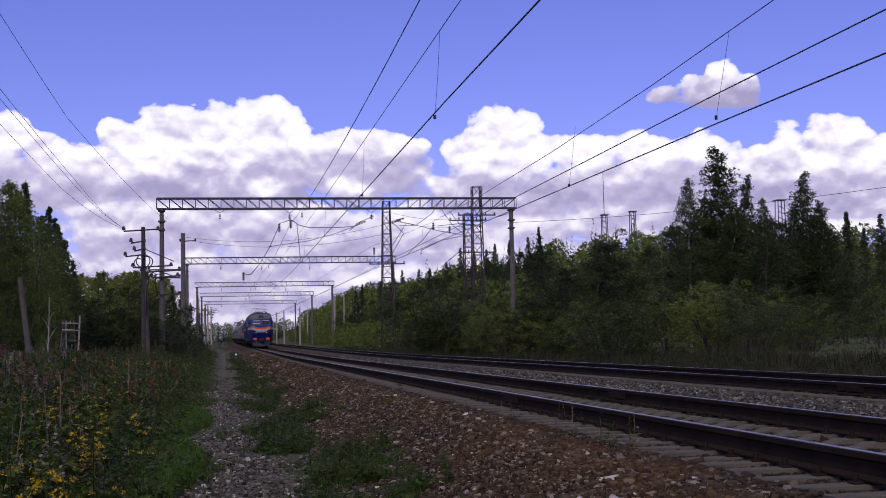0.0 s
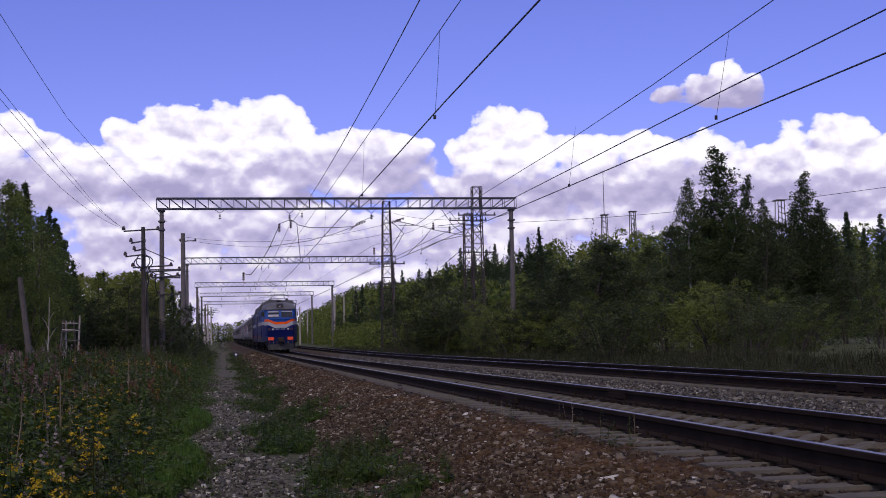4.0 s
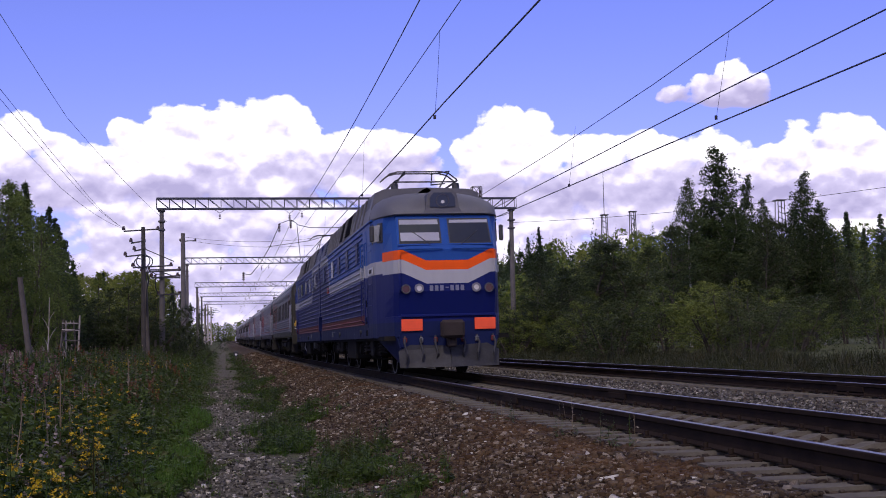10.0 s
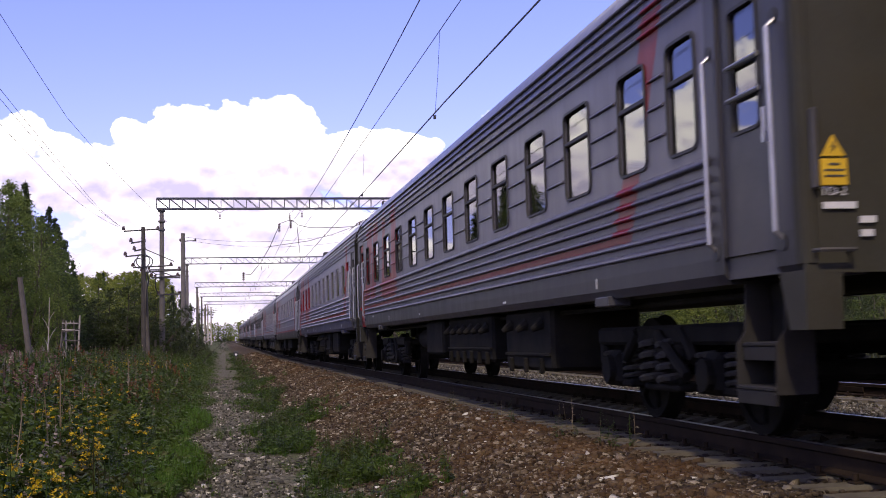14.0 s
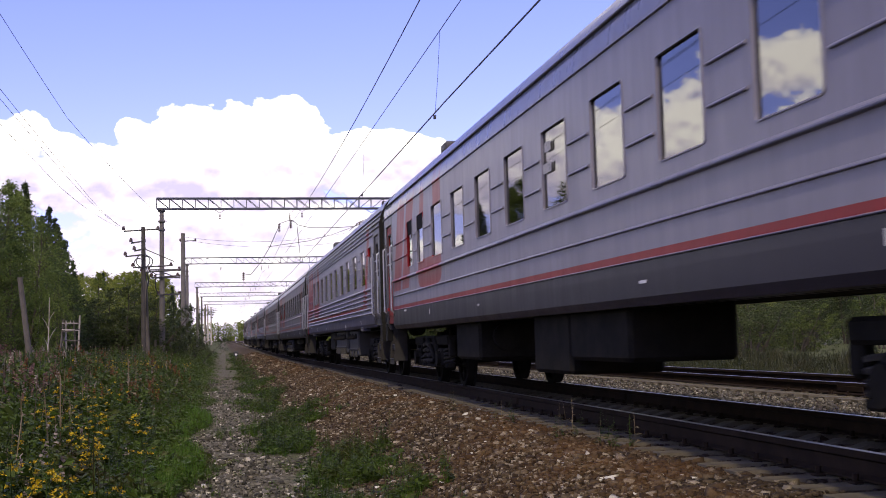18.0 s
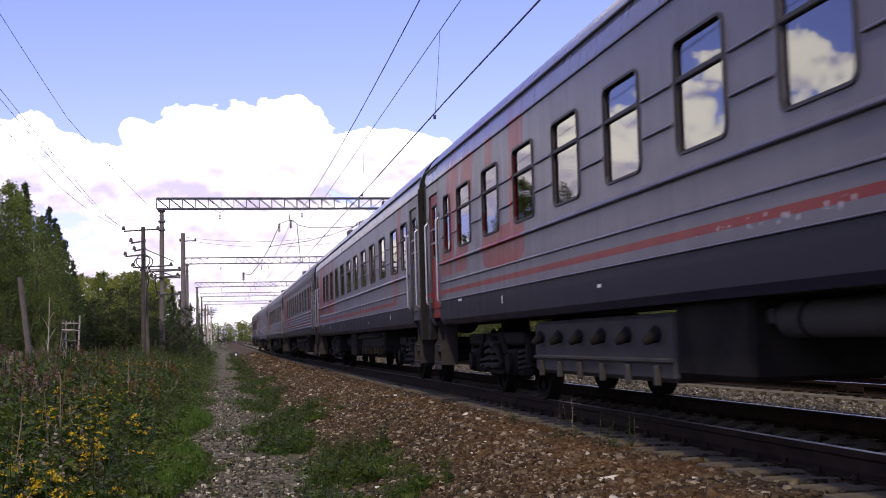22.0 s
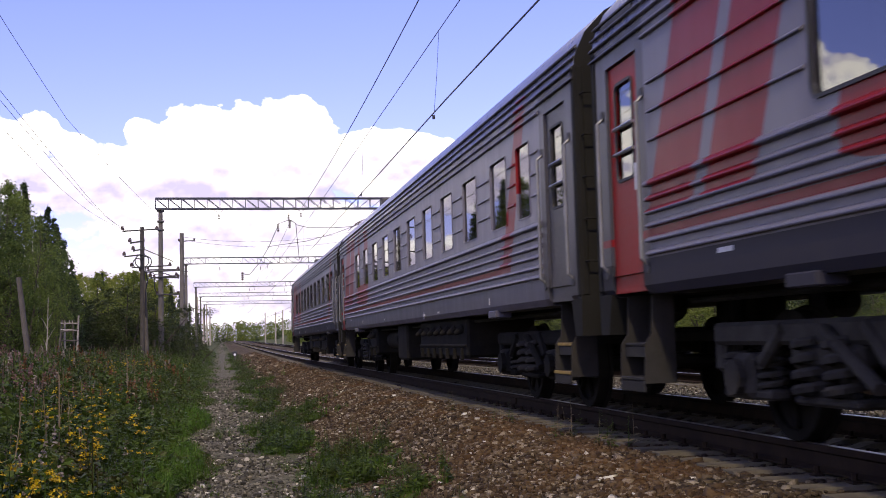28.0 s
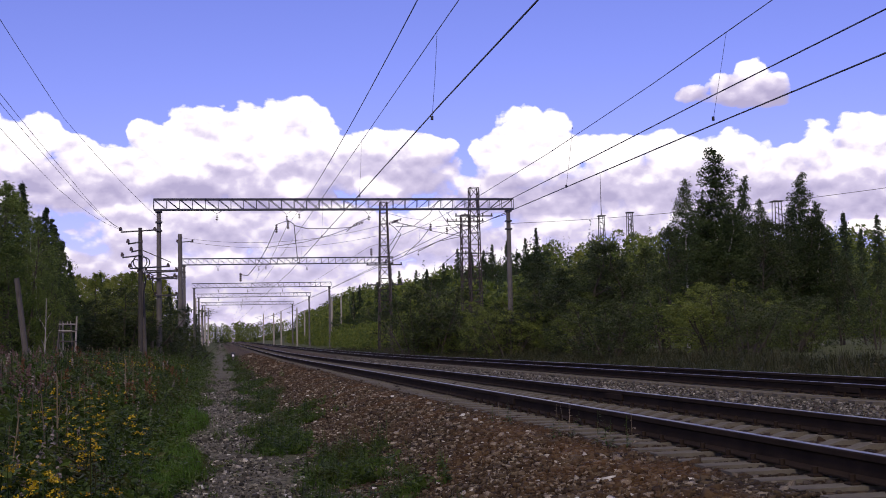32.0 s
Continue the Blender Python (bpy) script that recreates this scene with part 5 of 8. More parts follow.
def inside(spots, x, y):
    return max(math.exp(-((x - a) / c) ** 2 - ((y - b) / d) ** 2) for a, b, c, d in spots)


def meadow():
    grass = [blade_clump(300 + k, 16, 0.17, 0.34, 0.006) for k in range(5)]
    weeds = [leafy_weed(320 + k, 18, 0.8) for k in range(5)]
    yel = [flower_head(340 + k, 16, 0.034, 0.025) for k in range(3)]
    pnk = [flower_head(350 + k, 22, 0.03, 0.2) for k in range(3)]
    stalks = [leafy_weed(360 + k, 5, 0.9) for k in range(3)]
    herbs = [herb(380 + k, 14, 0.16, 0.2) for k in range(4)]
    G, W, Y, P, S, Q, H, V, U, B, F, K = [], [], [], [], [], [], [], [], [], [], [], []
    rr = random.Random(23)

    def far(y0, y1):
        return y0 * (y1 / y0) ** rr.random()

    def row(n, x, y, dz, s):
        return (rr.randrange(n), x, y, ground_z(x, y) + dz, rr.uniform(0, 6.28), rr.uniform(-0.18, 0.18), s)

    for _ in range(5000):
        y = far(6.0, 170)
        x = -5.2 - 0.25 * math.sin(y * 0.7) - rr.random() ** 0.8 * (3.0 + 0.14 * y)
        d = min(1.0, (-5.1 - x) / 1.8)
        G.append(row(5, x, y, 0, (0.4 + 0.8 * d) * rr.uniform(0.6, 1.3)))
    for _ in range(12500):
        y = far(6.0, 170)
        x = -5.25 - 0.3 * math.sin(y * 0.7) - rr.random() ** 1.1 * (2.6 + 0.13 * min(y, 95))
        lump = 0.5 + 0.6 * noise.noise(Vector((x * 0.9, y * 0.5, 5.0))) + 0.4 * noise.noise(Vector((x * 2.3, y * 1.3, 8.0)))
        d = min(1.0, (-5.1 - x) / 1.7) * min(1.2, max(0.2, lump + 0.2))
        up = rr.random() ** 0.7
        H.append(row(4, x, y, 0.66 * d * up, (0.6 + 0.9 * d) * rr.uniform(0.55, 1.2)))
    for _ in range(4200):
        y = far(6.0, 110)
        x = -5.7 - rr.random() ** 0.8 * (2.6 + 0.15 * y)
        d = min(1.0, (-5.4 - x) / 2.2)
        tall = (0.55 + 0.65 * d) * rr.uniform(0.6, 1.2)
        r = row(5, x, y, 0, tall)
        W.append(r)
        if d > 0.35:
            for q in range(2):
                H.append((rr.randrange(4), x + rr.gauss(0, 0.08), y + rr.gauss(0, 0.08), r[3] + tall * rr.uniform(0.15, 0.72), rr.uniform(0, 6.28), rr.uniform(-0.3, 0.3), rr.uniform(0.6, 1.15)))
        patch = noise.noise(Vector((x * 0.5, y * 0.16, 3.0)))
        top = r[3] + 0.8 * tall * math.cos(r[5])
        u = rr.random()
        if u < 0.45 * inside(PINK_SPOTS, x, y) + 0.006:
            for q in range(4):
                P.append((rr.randrange(3), x + rr.gauss(0, 0.09), y + rr.gauss(0, 0.09), top - 0.05 - 0.3 * rr.random(), r[4], rr.uniform(-0.3, 0.3), rr.uniform(0.5, 1.2)))
        elif u < 0.9 * inside(RUSTY_SPOTS, x, y):
            B.append((rr.randrange(3), x, y, top - 0.12, r[4], rr.uniform(-0.25, 0.25), rr.uniform(0.9, 1.7)))
        elif u > 0.93:
            Q.append((rr.randrange(3), x, y, top - 0.05, r[4], rr.uniform(-0.3, 0.3), rr.uniform(0.6, 1.2)))
    for a, b, c, d, n in YELLOW_SPOTS:
        for _ in range(n):
            x, y = rr.gauss(a, c), rr.gauss(b, d)
            tall = rr.uniform(0.8, 1.1)
            r = row(5, x, y, 0, tall)
            W.append(r)
            for _ in range(rr.randrange(3, 7)):
                Y.append((rr.randrange(3), x + rr.gauss(0, 0.07), y + rr.gauss(0, 0.07), r[3] + 0.8 * tall - 0.02 - 0.22 * rr.random(), r[4], rr.uniform(-0.3, 0.3), rr.uniform(0.55, 1.2)))
    for _ in range(600):
        y = far(9, 95)
        x = -6.5 - rr.random() * (2.2 + 0.16 * y)
        S.append(row(3, x, y, 0, rr.uniform(0.7, 1.35)))
    # fresh grass along the edge of the path
    for _ in range(1700):
        y = far(7.4, 30)
        x = -5.35 - abs(rr.gauss(0, 0.45)) - 0.2 * math.sin(y * 0.7)
        F.append(row(5, x, y, 0, rr.uniform(0.3, 0.8)))
        if rr.random() < 0.25:
            H.append(row(4, x, y, 0.12 * rr.random(), rr.uniform(0.4, 1.0)))
    # beside and behind the viewer
    for _ in range(1600):
        y = rr.uniform(-14, 5.5)
        x = -6.2 - rr.random() * 6
        H.append(row(4, x, y, 0.3 * rr.random(), rr.uniform(0.6, 1.5)))
        if rr.random() < 0.35:
            W.append(row(5, x, y, 0, rr.uniform(0.4, 0.9)))
        if rr.random() < 0.3:
            G.append(row(5, x, y, 0, rr.uniform(0.5, 1.1)))
    # the grassy strip between path and ballast, tufts on the path and in the ballast
    for _ in range(3200):
        y = far(8.5, 160)
        c = -3.75 + 0.35 * math.sin(y * 0.55) + 0.2 * math.sin(y * 1.7)
        x = rr.gauss(c, 0.26)
        if noise.noise(Vector((x * 0.8, y * 0.45, 9.0))) > -0.10:
            if rr.random() < 0.5:
                F.append(row(5, x, y, 0, rr.uniform(0.2, 0.5)))
            H.append(row(4, x, y, 0.14 * rr.random() ** 2, rr.uniform(0.3, 0.9)))
            if rr.random() < 0.35:
                G.append(row(5, x, y, 0, rr.uniform(0.25, 0.6)))
            if rr.random() < 0.5:
                W.append(row(5, x, y, 0, rr.uniform(0.2, 0.55)))
    for _ in range(170):
        y = far(8, 50)
        H.append(row(4, rr.uniform(-5.2, -3.6), y, 0, rr.uniform(0.25, 0.6)))
    for x, y in ((-1.55, 14.6), (-1.6, 12.3), (-1.5, 11.0), (-1.45, 12.2), (-1.52, 14.9), (-1.7, 17.5), (-1.4, 10.9), (-3.1, 10.2), (-3.0, 9.6), (-3.2, 9.9)):
        for _ in range(2):
            W.append(row(5, x + rr.gauss(0, 0.06), y + rr.gauss(0, 0.1), 0.0, rr.uniform(0.2, 0.45)))
            S.append(row(3, x + rr.gauss(0, 0.08), y + rr.gauss(0, 0.1), 0, rr.uniform(0.2, 0.45)))
    # rough verge beyond the second track
    for _ in range(9500):
        y = far(26, 190)
        x = 9.2 + rr.random() * (6 + 0.035 * y)
        u = rr.random()
        if u < 0.3:
            V.append(row(4, x, y, 0.15, rr.uniform(0.8, 1.7)))
        elif u < 0.7:
            K.append(row(5, x, y, 0, rr.uniform(0.9, 2.0)))
        else:
            U.append(row(5, x, y, 0, rr.uniform(0.35, 0.8)))
    scatter("grass", GRASS, grass, G, "rough green grass beside the railway", "grass")
    scatter("fresh_grass", FRESH, grass, F, "fresh bright green grass at the edge of the path", "grass")
    scatter("herbs", WEED, herbs, H, "low leafy green herbs beside the path", "herbs")
    scatter("verge_herbs", VERGE, herbs, V, "olive herbs on the verge beyond the tracks", "herbs")
    scatter("verge_grass", VERGE, grass, K, "long olive grass on the verge beyond the tracks", "grass")
    scatter("verge_weeds", VERGE, weeds, U, "tall olive weeds on the verge beyond the tracks", "weeds")
    scatter("weeds", WEED, weeds, W, "tall leafy green weeds beside the path", "weeds")
    scatter("yellow_flowers", YELLOW, yel, Y, "yellow tansy blossoms among the weeds", "wildflowers")
    scatter("pink_flowers", PINK, pnk, P, "faded pink willowherb spikes among the weeds", "wildflowers")
    scatter("dock_seed_heads", RUSTY, pnk, B, "rust-brown dock seed heads among the weeds", "weeds")
    scatter("seed_plumes", GREY_PLUME, pnk, Q, "greyish seed plumes among the weeds", "weeds")
    scatter("dry_stalks", STALK, stalks, S, "dry brown stalks among the weeds", "weeds")


meadow()


# ---- the train ----
CAR_L, LOCO_L = 24.54, 34.04
# small departures of the train from steady acceleration
SLIP_T = (0, 9, 11, 13, 17, 19, 21, 23, 24, 25, 27, 28, 29, 30, 31, 33)
SLIP_Y = (0, 0.05, 0.1, -0.15, 0.0, 0.12, 0.25, 0.33, 0.3, 0.5, 0.25, -0.05, -0.6, -1.18, -1.78, -3.0)


def along(t):
    """Where the front coupler of the train is along the line at t seconds."""
    return 159.155 - 13.1423 * t - 0.0133246 * t * t + float(np.interp(t, SLIP_T, SLIP_Y))


def band(nt, v, lo, hi):
    return mathn(nt, "MULTIPLY", mathn(nt, "GREATER_THAN", v, lo), mathn(nt, "LESS_THAN", v, hi))


def painted(name, build, rough=0.42, dirt=(0.16, 0.14, 0.12), amount=0.35, spec=0.16, dull=0.0):
    """Vehicle paint with a livery laid out in the vehicle's own metres; dust, streaks and slight unevenness over it."""
    m, nt, b = material(name)
    tc = nt.nodes.new("ShaderNodeTexCoord").outputs["Object"]
    sp = nt.nodes.new("ShaderNodeSeparateXYZ")
    nt.links.new(tc, sp.inputs[0])
    c = build(nt, sp.outputs["X"], sp.outputs["Y"], sp.outputs["Z"])
    st = node(nt, "Mapping", Scale=(3.0, 3.0, 0.5))
    nt.links.new(tc, st.inputs["Vector"])
    streak = noisen(nt, st.outputs[0], 1.6, 6, 0.65)
    blotch = noisen(nt, tc, 0.8, 5)
    fine = noisen(nt, tc, 55, 3)
    f = mathn(nt, "MULTIPLY", ramp(nt, mathn(nt, "ADD", mathn(nt, "MULTIPLY", streak, 0.6), mathn(nt, "MULTIPLY", blotch, 0.4)), (0.40, (0, 0, 0)), (0.72, (1, 1, 1))), amount)
    c = mixc(nt, f, c, dirt)
    nt.links.new(c, b.inputs["Base Color"])
    nt.links.new(mathn(nt, "ADD", mathn(nt, "MULTIPLY", streak, 0.3), rough - 0.12, True), b.inputs["Roughness"])
    b.inputs["Specular IOR Level"].default_value = spec
    if dull:
        # brake dust leaves the skirt below this height without gloss
        gloss = mathn(nt, "MULTIPLY", mathn(nt, "GREATER_THAN", sp.outputs["Z"], dull), spec - 0.02)
        nt.links.new(mathn(nt, "ADD", gloss, 0.02), b.inputs["Specular IOR Level"])
    nt.links.new(bumpn(nt, mathn(nt, "ADD", blotch, mathn(nt, "MULTIPLY", fine, 0.15)), 0.25, 0.012), b.inputs["Normal"])
    return m


def car_livery(ribbed, shift, fade, roof=False, red_z=1.562, own_low=None):
    grey, low, red = (0.180, 0.175, 0.220), (0.024, 0.024, 0.036), (0.175, 0.006, 0.010)
    lag = 0.2 if fade < 0.7 else 0.0
    if ribbed:
        low = own_low if own_low else (0.032, 0.032, 0.044) if fade < 0.8 else (0.066, 0.065, 0.090)
    grey = tuple(g * fade for g in grey)
    red = tuple(r * (1.0 if fade < 0.8 else 1.2) for r in red)

    def build(nt, x, y, z):
        c = mixc(nt, mathn(nt, "LESS_THAN", z, 1.40), grey, low)
        # the vestibules at both ends are darker, a dark reflection put into the paint
        c = mixc(nt, mathn(nt, "MULTIPLY", mathn(nt, "GREATER_THAN", mathn(nt, "ABSOLUTE", y), 10.62), 0.78), c, (0.028, 0.028, 0.033))
        # red line above the dark skirt, rising at the front end in a slanting stripe
        yy = mathn(nt, "ADD", y, -0.0)
        line = mathn(nt, "MULTIPLY", band(nt, z, red_z, red_z + 0.065), mathn(nt, "GREATER_THAN", yy, -8.72))
        sl = mathn(nt, "ADD", yy, mathn(nt, "MULTIPLY", mathn(nt, "SUBTRACT", z, 1.55), 0.53))
        stripe = mathn(nt, "MULTIPLY", band(nt, sl, -9.08 + lag, -8.64 + lag), mathn(nt, "GREATER_THAN", z, red_z))
        msk = mathn(nt, "MAXIMUM", line, stripe)
        # slanting red blocks round the rear end
        w = mathn(nt, "ADD", yy, mathn(nt, "MULTIPLY", mathn(nt, "SUBTRACT", z, 1.76), 0.5))
        hgt = band(nt, z, 1.76, 4.05)
        blk = mathn(nt, "MULTIPLY", mathn(nt, "MAXIMUM", band(nt, w, 8.62, 9.47), band(nt, w, 9.68, 10.62)), hgt)
        # a hook: an upright, a rounded foot under the windows and a leaning stroke
        v = mathn(nt, "ADD", yy, mathn(nt, "MULTIPLY", mathn(nt, "SUBTRACT", z, 2.0), 0.06))
        u = mathn(nt, "ADD", yy, mathn(nt, "MULTIPLY", mathn(nt, "SUBTRACT", z, 2.0), 0.3))
        stem = mathn(nt, "MAXIMUM", band(nt, v, 5.2 + shift, 5.9 + shift), band(nt, u, 7.1 + shift, 7.5 + shift))
        stem = mathn(nt, "MULTIPLY", stem, band(nt, z, 1.98, 4.05))
        foot = mathn(nt, "ADD", mathn(nt, "POWER", mathn(nt, "ABSOLUTE", mathn(nt, "DIVIDE", mathn(nt, "SUBTRACT", yy, 6.35 + shift), 1.16)), 4.0), mathn(nt, "POWER", mathn(nt, "ABSOLUTE", mathn(nt, "DIVIDE", mathn(nt, "SUBTRACT", z, 1.92), 0.24)), 4.0))
        blk = mathn(nt, "MAXIMUM", blk, mathn(nt, "MAXIMUM", stem, mathn(nt, "LESS_THAN", foot, 1.0)))
        msk = mathn(nt, "MAXIMUM", msk, blk)
        if roof:
            # the red blocks run up on the roof, faded and patchy
            worn = ramp(nt, noisen(nt, nt.nodes.new("ShaderNodeTexCoord").outputs["Object"], 2.2, 5), (0.40, (0, 0, 0)), (0.66, (1, 1, 1)))
            return mixc(nt, mathn(nt, "MULTIPLY", blk, mathn(nt, "MULTIPLY", worn, 0.75)), (0.125, 0.122, 0.145), red)
        return mixc(nt, msk, c, red)
    return build


ROOF_PAINT = painted("roof_paint", lambda nt, x, y, z: mixc(nt, 0.0, (0.115, 0.112, 0.135), (0, 0, 0)), 0.33, (0.09, 0.085, 0.085), 0.25, spec=0.5)
BOX_GREY = surface("dusty_grey_box", (0.052, 0.051, 0.050), (0.028, 0.028, 0.027), 0.75, scale=2, fine=30, dirt=(0.03, 0.026, 0.022), dirt_amount=0.6, spec=0.15)
END_OLIVE = surface("end_olive_grey_paint", (0.046, 0.046, 0.039), (0.026, 0.026, 0.021), 0.65, spec=0.12, scale=2, fine=40, dirt=(0.046, 0.039, 0.024), dirt_amount=0.6)
# behind the first carriage the end paint is darkened for shade in the gaps
END_SHADED = surface("end_grey_paint", (0.017, 0.017, 0.016), (0.010, 0.010, 0.009), 0.75, spec=0.08, scale=2, fine=40, dirt=(0.016, 0.014, 0.010), dirt_amount=0.6)
DOOR_GREY = surface("door_grey_paint", (0.044, 0.044, 0.051), (0.028, 0.028, 0.033), 0.42, spec=0.2, scale=1.5, fine=30, dirt=(0.12, 0.10, 0.09))
DOOR_RED = surface("door_red_paint", (0.23, 0.009, 0.010), (0.17, 0.008, 0.008), 0.45, spec=0.12, scale=1.5, fine=30, dirt=(0.11, 0.03, 0.025), dirt_amount=0.25)
CHROME = surface("worn_bright_metal", (0.45, 0.45, 0.47), (0.3, 0.3, 0.32), 0.4, 0.8, scale=4, bump=0.02)
RAIL_GREY = surface("worn_handrail_metal", (0.22, 0.22, 0.225), (0.12, 0.12, 0.12), 0.5, 0.4, scale=5, bump=0.02)
VENT_SHADE = surface("dark_vent_opening", (0.009, 0.009, 0.010), None, 0.8, bump=0, spec=0.06)
RUBBER = surface("black_rubber", (0.022, 0.022, 0.024), None, 0.65, bump=0.05)
YELLOW_STEPS = (8, 9)
EDGE_YELLOW = surface("worn_yellow_edge", (0.30, 0.20, 0.02), (0.16, 0.10, 0.02), 0.6, scale=8, dirt=(0.05, 0.04, 0.02), dirt_amount=0.5)
STEP_PAINT = surface("step_paint", (0.030, 0.029, 0.027), (0.013, 0.0125, 0.0115), 0.7, scale=4, dirt=(0.028, 0.022, 0.016), dirt_amount=0.6, spec=0.15)
ROUND_MARK = {1: (3.3, 1.27), 3: (-4.0, 1.20), 8: (-2.7, 1.21)}
NUMBER_Y = {2: -1.45, 8: -0.45}
STENCIL_GREY = surface("grey_stencil", (0.34, 0.34, 0.36), None, 0.6, bump=0)
YELLOW_PAINT = surface("yellow_paint", (0.62, 0.40, 0.03), (0.5, 0.3, 0.02), 0.5)
WHITE_PAINT = surface("white_marking", (0.62, 0.62, 0.63), None, 0.5)
CURTAIN = surface("white_curtain", (0.62, 0.62, 0.64), (0.45, 0.45, 0.48), 0.9, scale=9, bump=0.3)
PARTITION = surface("beige_partition", (0.20, 0.17, 0.13), (0.12, 0.10, 0.08), 0.7)


def glass(name, tint, ior=1.75):
    m, nt, b = material(name)
    nt.nodes.remove(b)
    tr, gl = node(nt, "BsdfTransparent", Color=(*tint, 1)), node(nt, "BsdfGlossy", Roughness=0.02)
    fr = node(nt, "Fresnel", IOR=ior)
    mx = node(nt, "MixShader")
    for a, s in ((fr, 0), (tr, 1), (gl, 2)):
        nt.links.new(a.outputs[0], mx.inputs[s])
    nt.links.new(mx.outputs[0], nt.nodes["Material Output"].inputs["Surface"])
    return m


GLASS = glass("window_glass", (0.26, 0.28, 0.29), 2.9)


def rect_ring(y0, y1, z0, z1, x, w, depth, r=0.07, n=4):
    """A rounded rectangular frame in the plane x, of bar width w, standing out by depth towards -x (or +x when depth < 0)."""
    def outline(o):
        rr = max(0.01, r + o)
        pts = []
        for cy, cz, a0 in ((y1 + o - rr, z1 + o - rr, 0), (y0 - o + rr, z1 + o - rr, 90), (y0 - o + rr, z0 - o + rr, 180), (y1 + o - rr, z0 - o + rr, 270)):
            for k in range(n + 1):
                a = radians(a0 + 90 * k / n)
                pts.append((cy + rr * math.cos(a), cz + rr * math.sin(a)))
        return pts
    inner, outer = outline(0.0), outline(w)
    k = len(inner)
    g = Geo()
    g.v = [(x, *p) for p in outer] + [(x - depth, *p) for p in outer] + [(x - depth, *p) for p in inner] + [(x + abs(depth) * 0.8, *p) for p in inner]
    for i in range(k):
        j = (i + 1) % k
        for a in range(3):
            g.f.append((a * k + i, a * k + j, (a + 1) * k + j, (a + 1) * k + i))
    return g


def wall_with_holes(x, t, y0, y1, z0, z1, holes):
    """A wall of thickness t (towards +x) in the plane x with rectangular openings through it."""
    ys = sorted({y0, y1, *[h[0] for h in holes], *[h[1] for h in holes]})
    zs = sorted({z0, z1, *[h[2] for h in holes], *[h[3] for h in holes]})
    g = Geo()
    for ya, yb in zip(ys[:-1], ys[1:]):
        for za, zb in zip(zs[:-1], zs[1:]):
            cy, cz = (ya + yb) / 2, (za + zb) / 2
            if any(h[0] < cy < h[1] and h[2] < cz < h[3] for h in holes):
                continue
            for xx in (x, x + t):
                g.add([(xx, ya, za), (xx, yb, za), (xx, yb, zb), (xx, ya, zb)], [(0, 1, 2, 3)])
    for a, b, c, d in holes:
        g.add([(x, a, c), (x, b, c), (x, b, d), (x, a, d), (x + t, a, c), (x + t, b, c), (x + t, b, d), (x + t, a, d)], [(0, 1, 5, 4), (1, 2, 6, 5), (2, 3, 7, 6), (3, 0, 4, 7)])
    me_v, me_f, seen = [], [], {}
    for f in g.f:
        q = []
        for i in f:
            k = tuple(round(c, 4) for c in g.v[i])
            if k not in seen:
                seen[k] = len(me_v)
                me_v.append(k)
            q.append(seen[k])
        me_f.append(tuple(q))
    g.v, g.f = me_v, me_f
    return g


def coil(g, x, y, z0, z1, r=0.10, turns=4, bar=0.022):
    pts = []
    n = turns * 9
    for i in range(n + 1):
        a = 2 * math.pi * i / 9
        pts.append((x + r * math.cos(a), y + r * math.sin(a), z0 + (z1 - z0) * i / n))
    return g.tube(pts, bar, 5)


def wheel_mesh(r, mat_name, rim=None):
    g = Geo()
    for s in (-1, 1):
        x = s * 0.78
        g.disc((x, 0, 0), "x", r, 0.13, 28, r - 0.075)
        g.disc((x - s * 0.075, 0, 0), "x", r + 0.028, 0.03, 28, r - 0.06)
        g.disc((x, 0, 0), "x", r - 0.07, 0.05, 28)
        g.disc((x, 0, 0), "x", 0.14, 0.22, 12)
        for k in range(6):
            a = math.pi / 3 * k
            g.box(-0.05, 0.05, -0.03, 0.03, 0.12, r - 0.09, 0.01, Matrix.Translation((x - s * -0.02, 0, 0)) @ Matrix.Rotation(a, 4, "X"))
    g.tube([(-0.95, 0, 0), (0.95, 0, 0)], 0.085, 10)
    n = len(g.f)
    if rim:
        for x in (-0.85, 0.85):
            g.disc((x, 0, 0), "x", r - 0.018, 0.012, 28, r - 0.05)
    me = g.mesh(mat_name, UNDER)
    if rim:
        me.materials.append(rim)
        me.polygons.foreach_set("material_index", [0] * n + [1] * (len(me.polygons) - n))
    return me


WHEEL_CAR, WHEEL_LOCO = wheel_mesh(0.475, "car_wheelset"), wheel_mesh(0.60, "loco_wheelset", RAIL_GREY)
SPRING = coil(Geo(), 0, 0, 0, 0.27, 0.095, 4).mesh("coil_spring", BOGIE)
WHEELS = []


